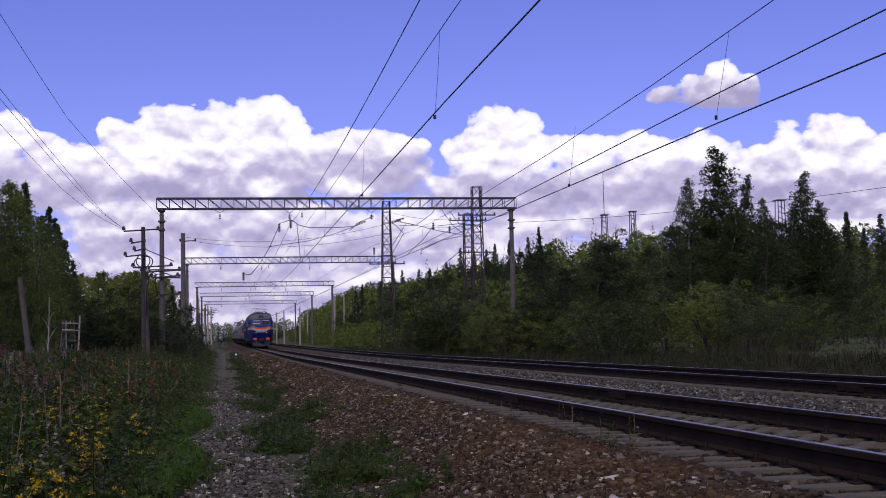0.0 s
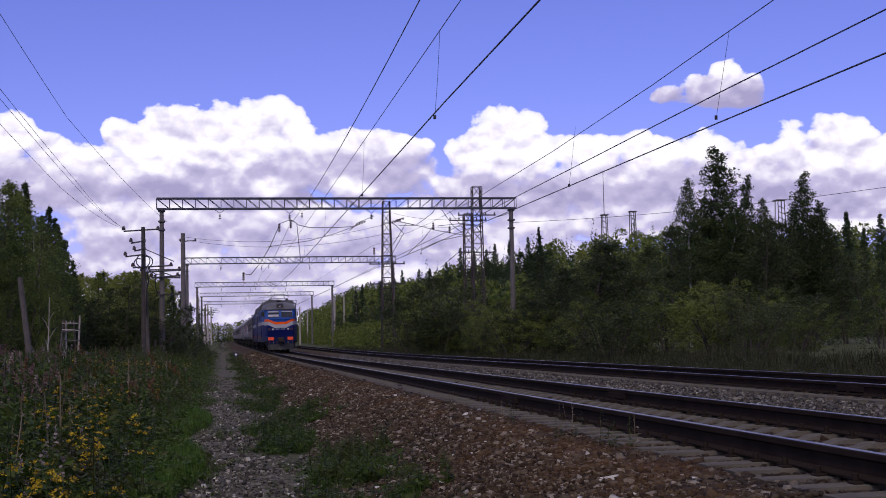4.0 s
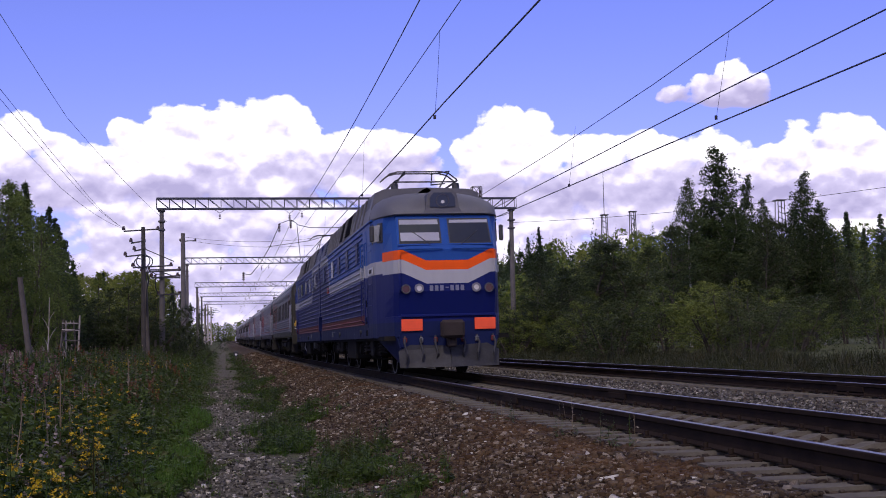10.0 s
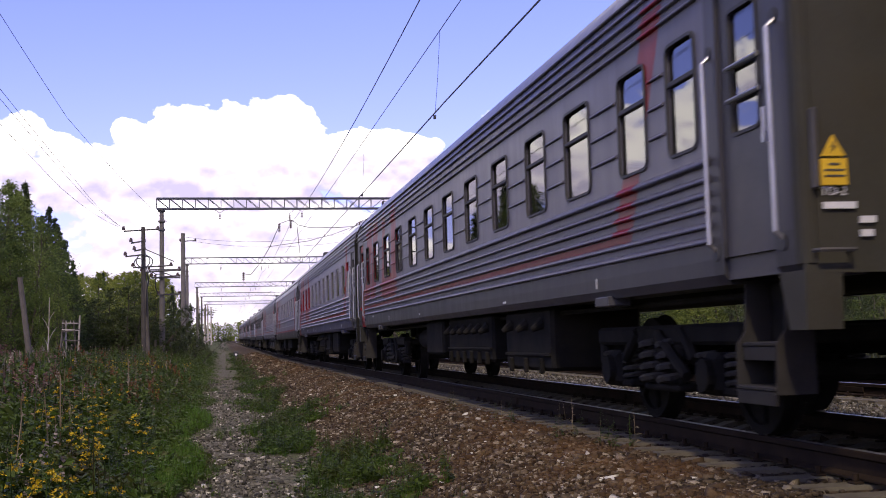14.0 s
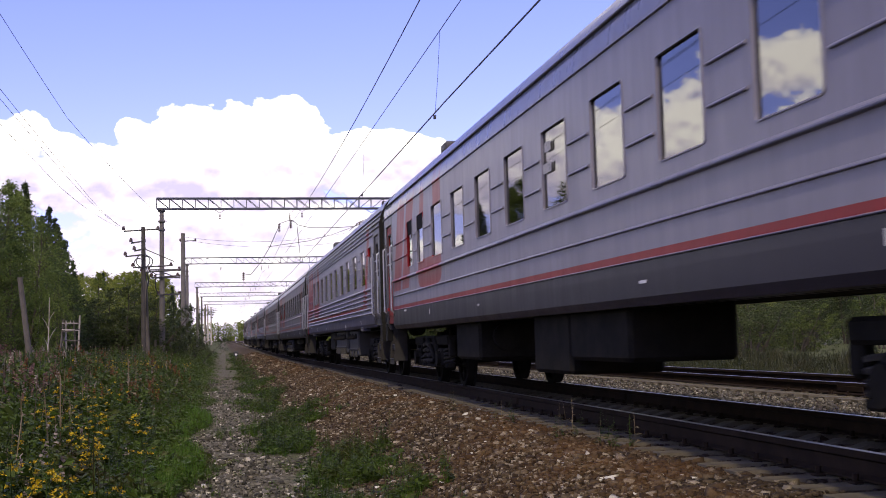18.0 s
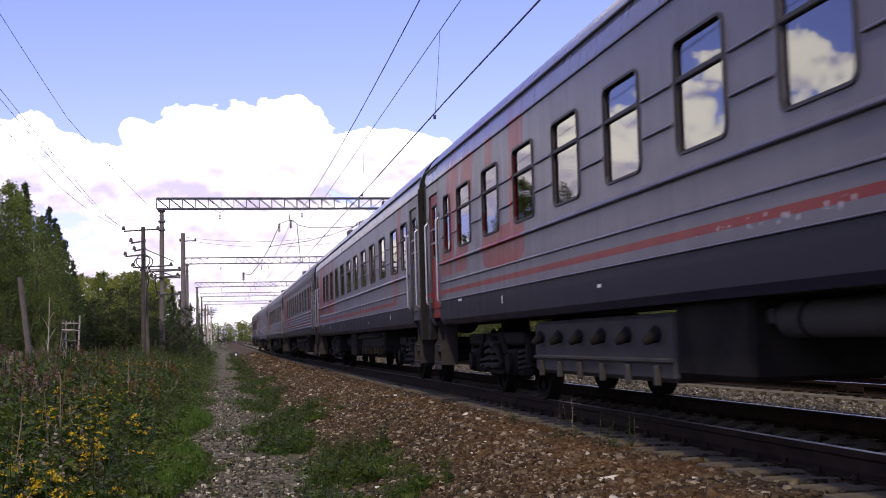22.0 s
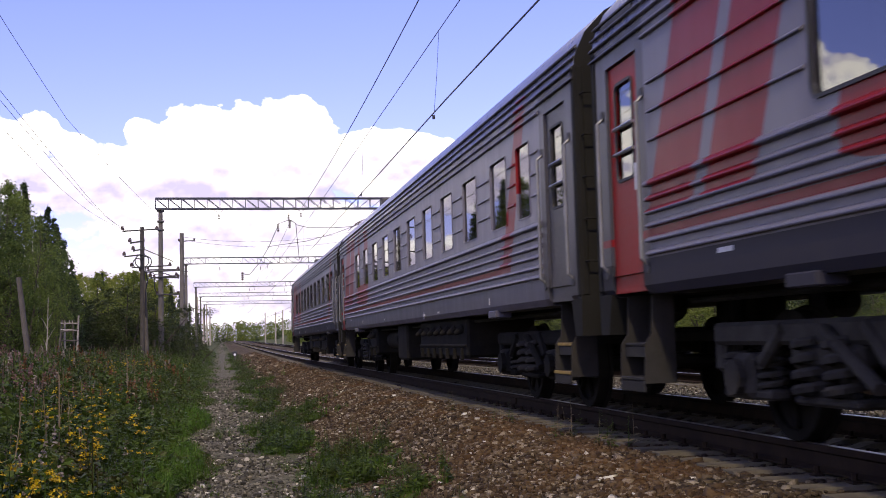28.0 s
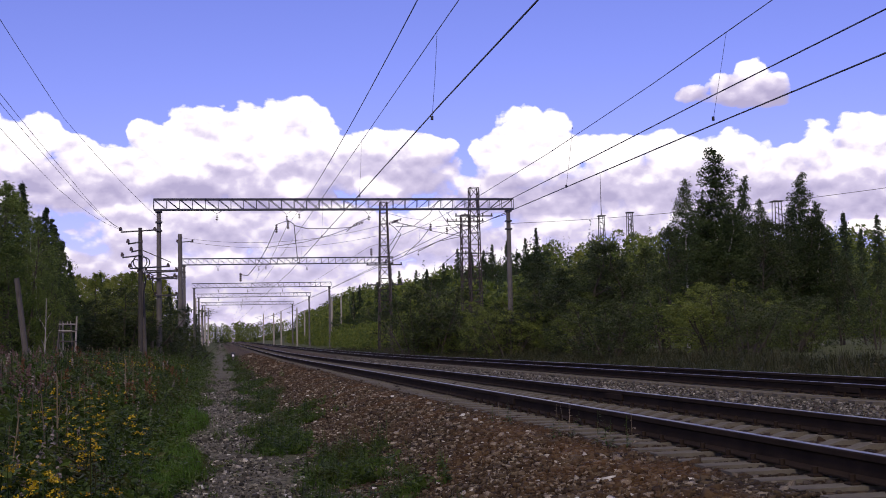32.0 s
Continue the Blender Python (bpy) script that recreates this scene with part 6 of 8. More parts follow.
def bogie(parent, yc, loco, r, base, shade):
    """A two-axle bogie: frame, axle boxes, coil springs, damper and two wheelsets."""
    hx = 1.12 if not loco else 1.16
    sides, hangers = {-1: Geo(), 1: Geo()}, []
    z = 0.70 if not loco else 0.86
    for s in (-1, 1):
        x, fr = s * hx, sides[s]
        fr.box(x - 0.09, x + 0.09, yc - base / 2 - 0.55, yc + base / 2 + 0.55, z, z + 0.17, 0.03)
        fr.box(x - 0.09, x + 0.05, yc - 0.46, yc + 0.46, z - 0.16, z + 0.02, 0.04).box(x - 0.09, x + 0.16, yc - 0.42, yc + 0.42, z - 0.39, z - 0.33, 0.02)
        for k in (-1, 1):
            fr.box(x - 0.06, x + 0.06, yc + k * (base / 2 + 0.52) - 0.08, yc + k * (base / 2 + 0.52) + 0.08, z - 0.2, z + 0.1, 0.03)
            hangers.append(Geo().tube([(x - s * -0.08, yc + k * 0.55, z + 0.12), (x + s * 0.1, yc + k * (base / 2 - 0.35), z - 0.12)], 0.05, 7))
    bo = part("bogie", Geo().box(-hx, hx, yc - 0.3, yc + 0.3, z - 0.12, z + 0.14, 0.04), shade, parent, "dusty steel bogie")
    for k in (-1, 1):
        part("side_frame", sides[k], shade, bo)
        part("headstock", Geo().box(-hx, hx, yc + k * (base / 2 + 0.5) - 0.05, yc + k * (base / 2 + 0.5) + 0.05, z, z + 0.12, 0.02), shade, bo)
    for h in hangers:
        part("hanger", h, shade, bo)
    for k in (-1, 1):
        ya = yc + k * base / 2
        ws = part("wheelset", WHEEL_LOCO if loco else WHEEL_CAR, None, bo, at=pose(0, ya, r))
        WHEELS.append((ws, parent, ya, r))
        for s in (-1, 1):
            ab = Geo().box(s * hx - 0.13, s * hx + 0.13, ya - 0.17, ya + 0.17, r - 0.16, r + 0.17, 0.05)
            ab.disc((s * (hx + 0.15), ya, r), "x", 0.13, 0.08, 12).box(s * hx - 0.08, s * hx + 0.08, ya - 0.40, ya + 0.40, r - 0.16, r - 0.08, 0.02)
            part("axle_box", ab, shade, bo)
            for q in (-0.29, 0.29):
                part("coil_spring", SPRING, None, bo, at=pose(s * hx, ya + q, r - 0.09))
    for s in (-1, 1):
        for q in (-0.21, 0.21):
            part("bolster_spring", SPRING, None, bo, at=pose(s * (hx + 0.05), yc + q, z - 0.33) @ Matrix.Diagonal((1.25, 1.25, 1.45, 1)))
        part("damper", Geo().tube([(s * (hx + 0.13), yc - 0.75, z - 0.25), (s * (hx + 0.13), yc - 0.1, z + 0.1)], 0.045, 8), shade, bo)
        part("brake_rod", Geo().tube([(s * (hx - 0.2), yc - base / 2 - 0.6, 0.36), (s * (hx - 0.2), yc + base / 2 + 0.6, 0.36)], 0.025, 5), UNDER, bo)
    return bo


# shared pieces of a carriage
ROOF_OUT = [(-1.55, 3.33), (-1.535, 3.47), (-1.50, 3.56), (-1.42, 3.72), (-1.22, 3.93), (-0.90, 4.10), (-0.45, 4.22), (0.0, 4.26), (0.45, 4.22), (0.90, 4.10), (1.22, 3.93), (1.42, 3.72), (1.50, 3.56), (1.535, 3.47), (1.55, 3.33)]
BODY_Y = 11.97


def rib_mesh(length, r):
    g = Geo()
    n = 5
    for y in (-length / 2, length / 2):
        for k in range(n + 1):
            x, z = ((0, 1.35), (-0.75, 1.0), (-1.4, 0.35), (-1.5, -0.05), (-1.35, -0.4), (0, -0.55))[k]
            g.v.append((r * x, y, r * z))
    m = n + 1
    g.f = [(k, k + 1, m + k + 1, m + k) for k in range(n)] + [tuple(range(m)), tuple(range(m, 2 * m))]
    return g


def carriage(k, ribbed, shift, fade, windows, vents, boxes, sign=False):
    """A passenger carriage, 24.5 m over the couplers; its origin is on the rails below its middle, the front towards -y."""
    label = ("grey passenger carriage with ribbed sides, red stripe and red rear door" if ribbed else "smooth grey passenger carriage with dark skirt, red stripe and red door")
    car = thing("passenger_carriage", label, "railway carriage", "carriages of the passenger train")
    red_z = 1.562 if ribbed else 1.405 if k == 2 else 1.49
    paint = painted("carriage_paint", car_livery(ribbed, shift, fade, False, red_z, {0: (0.052, 0.052, 0.058), 8: (0.085, 0.083, 0.110)}.get(k)), 0.34 if ribbed else 0.32, (0.085, 0.077, 0.066) if ribbed else (0.052, 0.048, 0.044), amount=0.12 + 0.05 * (k % 3), spec=0.12, dull=0.0 if k in (0, 2, 8) else 1.40)
    xs = -1.55
    wins = [(y - 12.27, w, z0, z1, vent) for y, w, z0, z1, vent in windows]
    door_y = (-11.20, 11.20)
    holes = [(y - w / 2, y + w / 2, z0, z1) for y, w, z0, z1, v in wins]
    holes += [(d - 0.40, d + 0.40, 1.14, 3.12) for d in door_y]
    part("side_wall", wall_with_holes(xs, 0.09, -BODY_Y, BODY_Y, 1.30, 3.33, [h if h[2] > 1.3 else (h[0], h[1], 1.30, h[3]) for h in holes]), paint, car, "near side wall in grey and red")
    part("far_wall", Geo().box(1.47, 1.55, -BODY_Y, BODY_Y, 1.13, 3.33), paint, car)
    low_z = 1.12 if ribbed else 1.03
    sk = Geo()
    for a, b in ((-BODY_Y, door_y[0] - 0.40), (door_y[0] + 0.40, door_y[1] - 0.40), (door_y[1] + 0.40, BODY_Y)):
        sk.extrude([(xs, 1.30), (xs + 0.005, low_z + 0.07), (xs + 0.05, low_z), (xs + 0.4, low_z), (xs + 0.4, 1.30)], a, b)
    part("skirt", sk, paint, car)
    rf = Geo()
    rf.extrude(ROOF_OUT, -BODY_Y, BODY_Y, caps=False)
    rf.f.pop(len(ROOF_OUT) - 1)
    part("roof", rf, painted("carriage_roof_paint", car_livery(ribbed, shift, fade, True), 0.27, (0.09, 0.085, 0.085), 0.25, spec=0.5) if k % 3 else ROOF_PAINT, car, "curved violet-grey roof", True)
    part("gutter", rib_mesh(2 * BODY_Y, 0.022), DARK_STEEL, car, at=pose(-1.505, 0, 3.565))
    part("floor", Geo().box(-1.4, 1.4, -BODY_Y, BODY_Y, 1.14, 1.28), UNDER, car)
    part("partition", Geo().box(-0.62, -0.58, -10.6, 10.6, 1.28, 3.3), PARTITION, car)
    part("ceiling", Geo().box(-1.45, 1.45, -BODY_Y, BODY_Y, 3.28, 3.32), PARTITION, car)
    for s in (-1, 1):
        e = Geo()
        e.extrude([(-1.55, 1.13)] + ROOF_OUT + [(1.55, 1.13)], s * BODY_Y - 0.02, s * BODY_Y + 0.02)
        part("end_wall", e, END_SHADED if k else END_OLIVE, car, "dirty grey end wall")
        bl = Geo()
        for i in range(4):
            y = s * (BODY_Y + 0.02 + 0.065 * i)
            d = 0.03 * (i % 2)
            bl.box(-0.78 - d, 0.78 + d, min(y, y + s * 0.065), max(y, y + s * 0.065), 1.25 - d, 3.45 + d, 0.02)
        part("gangway_bellows", bl, RUBBER, car, "black rubber gangway bellows")
        part("coupler", Geo().box(-0.12, 0.12, min(s * 11.7, s * 12.3), max(s * 11.7, s * 12.3), 0.9, 1.16, 0.04).box(-0.22, 0.22, s * 12.18 - 0.09, s * 12.18 + 0.09, 0.86, 1.2, 0.05), UNDER, car)
        for q in (-0.86, 0.86):
            part("buffer", Geo().disc((q, s * 12.08, 1.06), "y", 0.17, 0.05, 14).tube([(q, s * 11.9, 1.06), (q, s * 12.08, 1.06)], 0.08, 10), UNDER, car)
        for q in range(5 if k or s > 0 else 0):
            part("rung", Geo().tube([(-1.50, s * 11.99, 1.5 + 0.4 * q), (-1.50, s * 12.10, 1.5 + 0.4 * q), (-1.22, s * 12.10, 1.5 + 0.4 * q), (-1.22, s * 11.99, 1.5 + 0.4 * q)], 0.010, 5), UNDER, car)
        # end post that stands out beyond the door
        part("corner_post", Geo().box(-1.56, -1.45, min(s * 11.86, s * 12.0), max(s * 11.86, s * 12.0), 1.16, 3.4, 0.03), END_SHADED if k else END_OLIVE, car)
    for d, red in zip(door_y, (False, True)):
        dr = part("door", wall_with_holes(-1.52, 0.05, d - 0.395, d + 0.395, 1.15, 3.11, [(d - 0.20, d + 0.22, 2.12, 2.93)]), DOOR_RED if red else DOOR_GREY, car, "red entrance door" if red else "grey entrance door")
        part("door_window", Geo().box(-1.505, -1.495, d - 0.20, d + 0.22, 2.12, 2.93), GLASS, dr)
        part("window_frame", rect_ring(d - 0.20, d + 0.22, 2.12, 2.93, -1.52, 0.025, 0.012, 0.04, 2), RUBBER, dr)
        for zz in (2.34, 2.56):
            part("guard_bar", Geo().tube([(-1.54, d - 0.24, zz), (-1.54, d + 0.26, zz)], 0.016, 6), CHROME, dr)
        part("door_handle", Geo().tube([(-1.55, d - 0.32, 2.02), (-1.55, d - 0.32, 2.2)], 0.014, 6).box(-1.56, -1.52, d - 0.34, d - 0.30, 1.98, 2.04), CHROME, dr)
        for q in (-0.52, 0.52):
            part("handrail", Geo().tube([(-1.53, d + q, 1.34), (-1.60, d + q, 1.40), (-1.60, d + q, 2.66), (-1.53, d + q, 2.72)], 0.018, 8), RAIL_GREY if k > 5 else CHROME, car)
            for zz in (1.33, 2.73):
                part("rail_cup", Geo().disc((-1.552, d + q, zz), "x", 0.05, 0.012, 12), RUBBER, car)
        st = part("step_housing", Geo().box(-1.28, -1.262, d - 0.30, d + 0.30, 0.40, 1.12), UNDER, car, "grimy metal step basket")
        for q in (-0.30, 0.30):
            g = Geo().add([(x, y, z) for y in (d + q - 0.008, d + q + 0.008) for x, z in ((-1.54, 0.40), (-1.27, 0.40), (-1.27, 1.13), (-1.45, 1.13), (-1.47, 0.80), (-1.53, 0.72))], [(0, 1, 2, 3, 4, 5), (11, 10, 9, 8, 7, 6)] + [(i, (i + 1) % 6, 6 + (i + 1) % 6, 6 + i) for i in range(6)])
            part("side_plate", g, STEP_PAINT, st)
        for i, zz in enumerate((0.42, 0.70)):
            part("tread", Geo().box(-1.55 + 0.05 * i, -1.285, d - 0.292, d + 0.292, zz, zz + 0.03, 0.008), STEP_PAINT, st)
            part("riser", Geo().box(-1.545 + 0.05 * i, -1.525 + 0.05 * i, d - 0.292, d + 0.292, zz - 0.09, zz - 0.002, 0.004), STEP_PAINT, st)
        e = math.copysign(1, d)
        g = Geo().add([(x, e * y, z) for x in (-1.552, -1.32) for y, z in ((11.64, 1.15), (11.99, 1.15), (11.97, 0.80), (11.75, 0.80))], [(0, 1, 2, 3), (7, 6, 5, 4), (0, 4, 5, 1), (1, 5, 6, 2), (2, 6, 7, 3), (3, 7, 4, 0)])
        part("corner_gusset", g, END_SHADED if k else END_OLIVE, car)
        if k in YELLOW_STEPS:
            for i, zz in enumerate((0.42, 0.70)):
                part("nosing", Geo().box(-1.556 + 0.05 * i, -1.535 + 0.05 * i, d - 0.288, d + 0.288, zz + 0.004, zz + 0.036, 0.004), EDGE_YELLOW, st, "worn yellow step edge")
    for i, (y, w, z0, z1, vent) in enumerate(wins):
        if k in VENT_LIGHTS:
            wd = part("window", rect_ring(y - w / 2, y + w / 2, z0, z1, xs, 0.024, 0.016), RUBBER, car, "dark rubber window frame")
        else:
            wd = part("window", rect_ring(y - w / 2, y + w / 2, z0, z1, xs, 0.012, 0.010, 0.04), paint, car, "flush grey window frame")
        part("pane", Geo().box(xs + 0.018, xs + 0.026, y - w / 2, y + w / 2, z0, z1), GLASS, wd)
        if k == 2 and y > 6.9 and w > 0.5:
            # near-black plate painted as the shade inside an open vent; nothing is cut
            part("open_vent", Geo().box(xs + 0.004, xs + 0.017, y - w / 2, y + w / 2, z1 - 0.24, z1), VENT_SHADE, wd, "dark plate standing for the shade in an open vent light")
        if vent:
            part("vent_bar", Geo().box(xs - 0.008, xs + 0.03, y - w / 2, y + w / 2, z1 - 0.30, z1 - 0.26, 0.006), RUBBER, wd)
        if (i * 7 + k * 3) % 4 == 0 and w > 0.65:
            cu = Geo()
            for s in (-1, 1):
                for j in range(5):
                    yy = y + s * (w / 2 - 0.03 - 0.04 * j)
                    cu.tube([(xs + 0.15 + 0.02 * (j % 2), yy, z0 - 0.05), (xs + 0.15 + 0.02 * (j % 2), yy, z1 + 0.02)], 0.026, 5)
            part("curtain", cu, CURTAIN, wd, "white curtain behind the glass")
    # pressed ribs: long ones under the windows and under the roof, short ones on the piers
    span = 2 * 10.62
    if ribbed:
        longs = [(1.98, 0.034), (1.86, 0.027), (1.755, 0.027), (1.65, 0.027), (1.535, 0.027), (1.43, 0.027)]
        tops = [(3.17, 0.021), (3.26, 0.021), (3.36, 0.021), (3.46, 0.018)]
        piers = (2.32, 2.55, 2.78)
    else:
        longs = [(1.955, 0.030), (1.67, 0.016), (1.395, 0.010)]
        tops = [(3.30, 0.014)]
        piers = (2.36, 2.66)
    rib_paint = paint
    for zz, r in longs + tops:
        g = rib_mesh(span if zz < 3.2 else 2 * BODY_Y, r)
        g.v = [(x + xs + (0.012 if zz > 3.4 else 0), y, z + zz) for x, y, z in g.v]
        part("rib", g, rib_paint, car)
    edges = [(-11, -10.62)] + sorted((y - w / 2, y + w / 2) for y, w, *_ in wins) + [(10.62, 11)]
    for (a, b), (c, d) in zip(edges[:-1], edges[1:]):
        lo, hi = b + 0.09, c - 0.09
        if hi - lo < 0.12:
            continue
        for zz in piers:
            g = rib_mesh(hi - lo, 0.016)
            g.v = [(x + xs, y + (lo + hi) / 2, z + zz) for x, y, z in g.v]
            part("pier_rib", g, rib_paint, car)
    # roof ventilators, underfloor gear
    for y, h in vents:
        part("roof_ventilator", Geo().box(-0.5, 0.1, y - 0.17, y + 0.17, 4.15, 4.15 + h * 0.6, 0.04).box(-0.55, 0.15, y - 0.24, y + 0.24, 4.15 + h * 0.6, 4.15 + h, 0.05), DARK_STEEL, car, "dark roof ventilator")
    part("louvre", Geo().box(-1.53, -1.49, 10.9, 11.75, 3.40, 3.55, 0.01), RUBBER, car)
    for (a, b, z0, z1, knobs) in boxes:
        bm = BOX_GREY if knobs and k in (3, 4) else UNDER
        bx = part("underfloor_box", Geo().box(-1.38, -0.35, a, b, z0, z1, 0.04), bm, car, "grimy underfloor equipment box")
        if knobs:
            part("ledge", Geo().box(-1.41, -1.375, a + 0.04, b - 0.04, z0 + 0.16, z0 + 0.20, 0.01), bm, bx)
        for j in range(knobs):
            y = a + (b - a) * (j + 0.5) / knobs
            part("latch", Geo().tube([(-1.37, y, z1 - 0.16), (-1.50, y + 0.03, z1 - 0.24)], 0.08, 10, 0.03), UNDER, bx)
            part("foot", Geo().box(-1.43, -1.375, y - 0.03, y + 0.03, z0 - 0.03, z0 + 0.14, 0.01), bm, bx)
    part("air_tank", Geo().tube([(-1.0, 3.2, 0.82), (-1.0, 4.9, 0.82)], 0.19, 14), UNDER, car, smooth=True)
    if k == 4:
        tk = part("air_tank", Geo().tube([(-1.15, -2.5, 0.87), (-1.15, -0.55, 0.87)], 0.125, 16), BOX_GREY, car, "dusty grey air tank", True)
        part("tank_valve", Geo().box(-1.26, -1.08, -0.50, -0.22, 0.84, 0.95, 0.02).tube([(-1.2, -0.3, 0.89), (-1.2, 0.12, 0.91), (-1.2, 0.17, 0.82)], 0.022, 6), BOX_GREY, tk)
        for y in (-2.2, -0.9):
            part("strap", Geo().tube([(-1.15, y - 0.02, 0.87), (-1.15, y + 0.02, 0.87)], 0.132, 16), UNDER, tk)
        rnd = random.Random(44)
        for q in range(26):
            y, zz, r = -2.3 + 2.4 * rnd.random(), 1.46 + 0.07 * rnd.random(), 0.006 + 0.02 * rnd.random() ** 2
            part("scuff", Geo().disc((xs - 0.002, y, zz), "x", r, 0.002, 7), STENCIL_GREY, car, "pale scuff in the paint")
    part("brake_pipe", Geo().tube([(-1.25, -10.5, 1.05), (-1.25, 10.5, 1.05)], 0.025, 6), UNDER, car)
    for s in (-1, 1):
        # carriage 7's bogies get a paler grey: the light on them is painted in
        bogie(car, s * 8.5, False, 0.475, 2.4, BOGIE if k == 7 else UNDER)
    if ribbed:
        for y in (-8.04, 8.04):
            part("jacking_pad", Geo().box(xs - 0.012, xs + 0.2, y - 0.2, y + 0.2, 1.05, 1.14, 0.01), paint, car)
    # small white markings on the skirt, unreadable
    for y, w, h, zz in ((-7.9, 0.03, 0.09, 1.24), (-4.2, 0.16, 0.025, 1.23), (6.4, 0.03, 0.09, 1.24), (9.0, 0.26, 0.035, 1.36), (2.4, 0.10, 0.03, 1.25)):
        part("marking", Geo().box(xs - 0.006, xs - 0.001, y, y + w, zz - 0.02, zz - 0.02 + h), WHITE_PAINT, car, "small white marking")
    if k in ROUND_MARK:
        y, zz = ROUND_MARK[k]
        part("marking", Geo().disc((xs - 0.004, y, zz), "x", 0.064, 0.004, 24, 0.057), STENCIL_GREY, car, "small round white marking")
        for dy, w in ((-0.022, 0.012), (0.010, 0.012), (-0.11, 0.016)):
            part("marking", Geo().box(xs - 0.006, xs - 0.002, y + dy, y + dy + w, zz - 0.022, zz + 0.022), STENCIL_GREY, car, "small white marking")
    if k in (3, 4):
        cu = bpy.data.curves.new("seats", "FONT")
        cu.body, cu.size, cu.extrude = "МЕСТ-36", 0.13, 0.002
        cu.materials.append(WHITE_PAINT)
        tx = new("seats_lettering", cu)
        tx.parent, tx.matrix_basis = car, pose(xs - 0.004, -8.62 if k == 4 else 9.45, 2.06 if k == 4 else 2.27, 90, 0, -90)
    if k in (2, 8):
        # the carriage's number, as bars
        for row, zz in ((3, 2.72), (4, 2.5)):
            for q in range(row):
                part("marking", Geo().box(xs - 0.006, xs - 0.001, NUMBER_Y[k] + 0.085 * q, NUMBER_Y[k] + 0.06 + 0.085 * q, zz, zz + 0.1), STENCIL_GREY, car, "grey stencilled bar")
    if sign:
        part("warning_sign", Geo().box(-1.44, -1.27, -12.022, -12.0, 1.64, 1.80, 0.004), YELLOW_PAINT, car, "yellow plate on the end wall")
        part("warning_triangle", Geo().extrude([(-1.43, 1.815), (-1.28, 1.815), (-1.355, 1.94)], -12.02, -12.0), YELLOW_PAINT, car, "yellow warning triangle")
        part("warning_mark", Geo().extrude([(-1.365, 1.835), (-1.338, 1.875), (-1.352, 1.875), (-1.345, 1.91), (-1.372, 1.868), (-1.358, 1.868)], -12.026, -12.0205), RUBBER, car, "black bolt mark")
        for q in range(3):
            part("stencil_mark", Geo().box(-1.42 + 0.03 * (q == 0), -1.29 - 0.03 * (q == 0), -12.026, -12.0225, 1.76 - 0.035 * q, 1.772 - 0.035 * q), DARK_STEEL, car)
        for zz, x0, x1 in ((1.525, -1.43, -1.22), (1.44, -1.2, -1.1), (1.36, -1.2, -1.12)):
            part("stencil_mark", Geo().box(x0, x1, -12.012, -11.995, zz - 0.02, zz + 0.02), WHITE_PAINT, car, "unreadable white stencilled mark")
        cu = bpy.data.curves.new("stencil", "FONT")
        cu.body, cu.size, cu.extrude, cu.align_x = "TO-2", 0.075, 0.002, "CENTER"
        cu.materials.append(WHITE_PAINT)
        tx = new("stencil_text", cu)
        tx.parent, tx.matrix_basis = car, pose(-1.36, -12.006, 1.585, 90, 0, 0)
        part("grab_handle", Geo().tube([(-1.5, -12.0, 1.26), (-1.5, -12.08, 1.26), (-1.28, -12.08, 1.26), (-1.28, -12.0, 1.26)], 0.014, 6), DARK_STEEL, car)
        part("latch_bar", Geo().box(-1.5, -1.46, -12.05, -11.99, 1.62, 2.1, 0.01), DARK_STEEL, car)
    return car


def row_windows(kind, lights):
    """Windows from the front end: (middle, width, sill, head, has a vent light)."""
    z0, z1 = 2.13, 2.95
    if kind == 0:
        ys = [(2.12, 0.55), (3.24, 0.66), (4.86, 0.8), (6.45, 0.8)] + [(8.2 + 1.765 * i, 0.8) for i in range(8)] + [(22.15, 0.5)]
    elif kind == 1:
        ys = [(2.3, 0.55)] + [(3.66 + 1.712 * i, 0.85) for i in range(11)] + [(22.3, 0.48)]
    elif kind == 2:
        ys = [(2.2, 0.6), (3.62, 0.8), (5.15, 0.8)] + [(6.93 + 1.752 * i, 0.9) for i in range(9)] + [(22.25, 0.46)]
    elif kind == 3:
        ys = [(2.2, 0.72), (3.6, 0.92)] + [(5.42 + 1.768 * i, 0.92) for i in range(8)] + [(19.45, 0.66), (20.62, 0.62)]
    else:
        ys = [(2.25 if kind == 5 else 2.42, 0.6), (3.68, 0.85)] + [({5: 5.55, 6: 5.62}.get(kind, 5.45) + (1.80 if kind == 6 else 1.768) * i, 0.90) for i in range(9)]
    return [(y, w, z0, z1, i in lights) for i, (y, w) in enumerate(ys)]


BOX_SETS = [
    [(-5.6, -3.4, 0.42, 1.12, 3), (-2.6, 0.6, 0.48, 1.12, 6), (1.2, 2.8, 0.55, 1.12, 0)],
    [(-4.9, -2.9, 0.5, 1.12, 0), (-1.9, -0.4, 0.40, 1.12, 1), (0.4, 2.6, 0.5, 1.12, 4)],
    [(-5.5, -1.2, 0.52, 1.12, 7), (0.5, 1.7, 0.42, 1.12, 0), (5.2, 6.3, 0.5, 1.12, 2)],
]
SPEC = [(True, 0), (True, 1), (False, 3), (True, 5), (False, 2), (False, 3), (True, 4), (True, 4), (True, 4), (True, 6)]
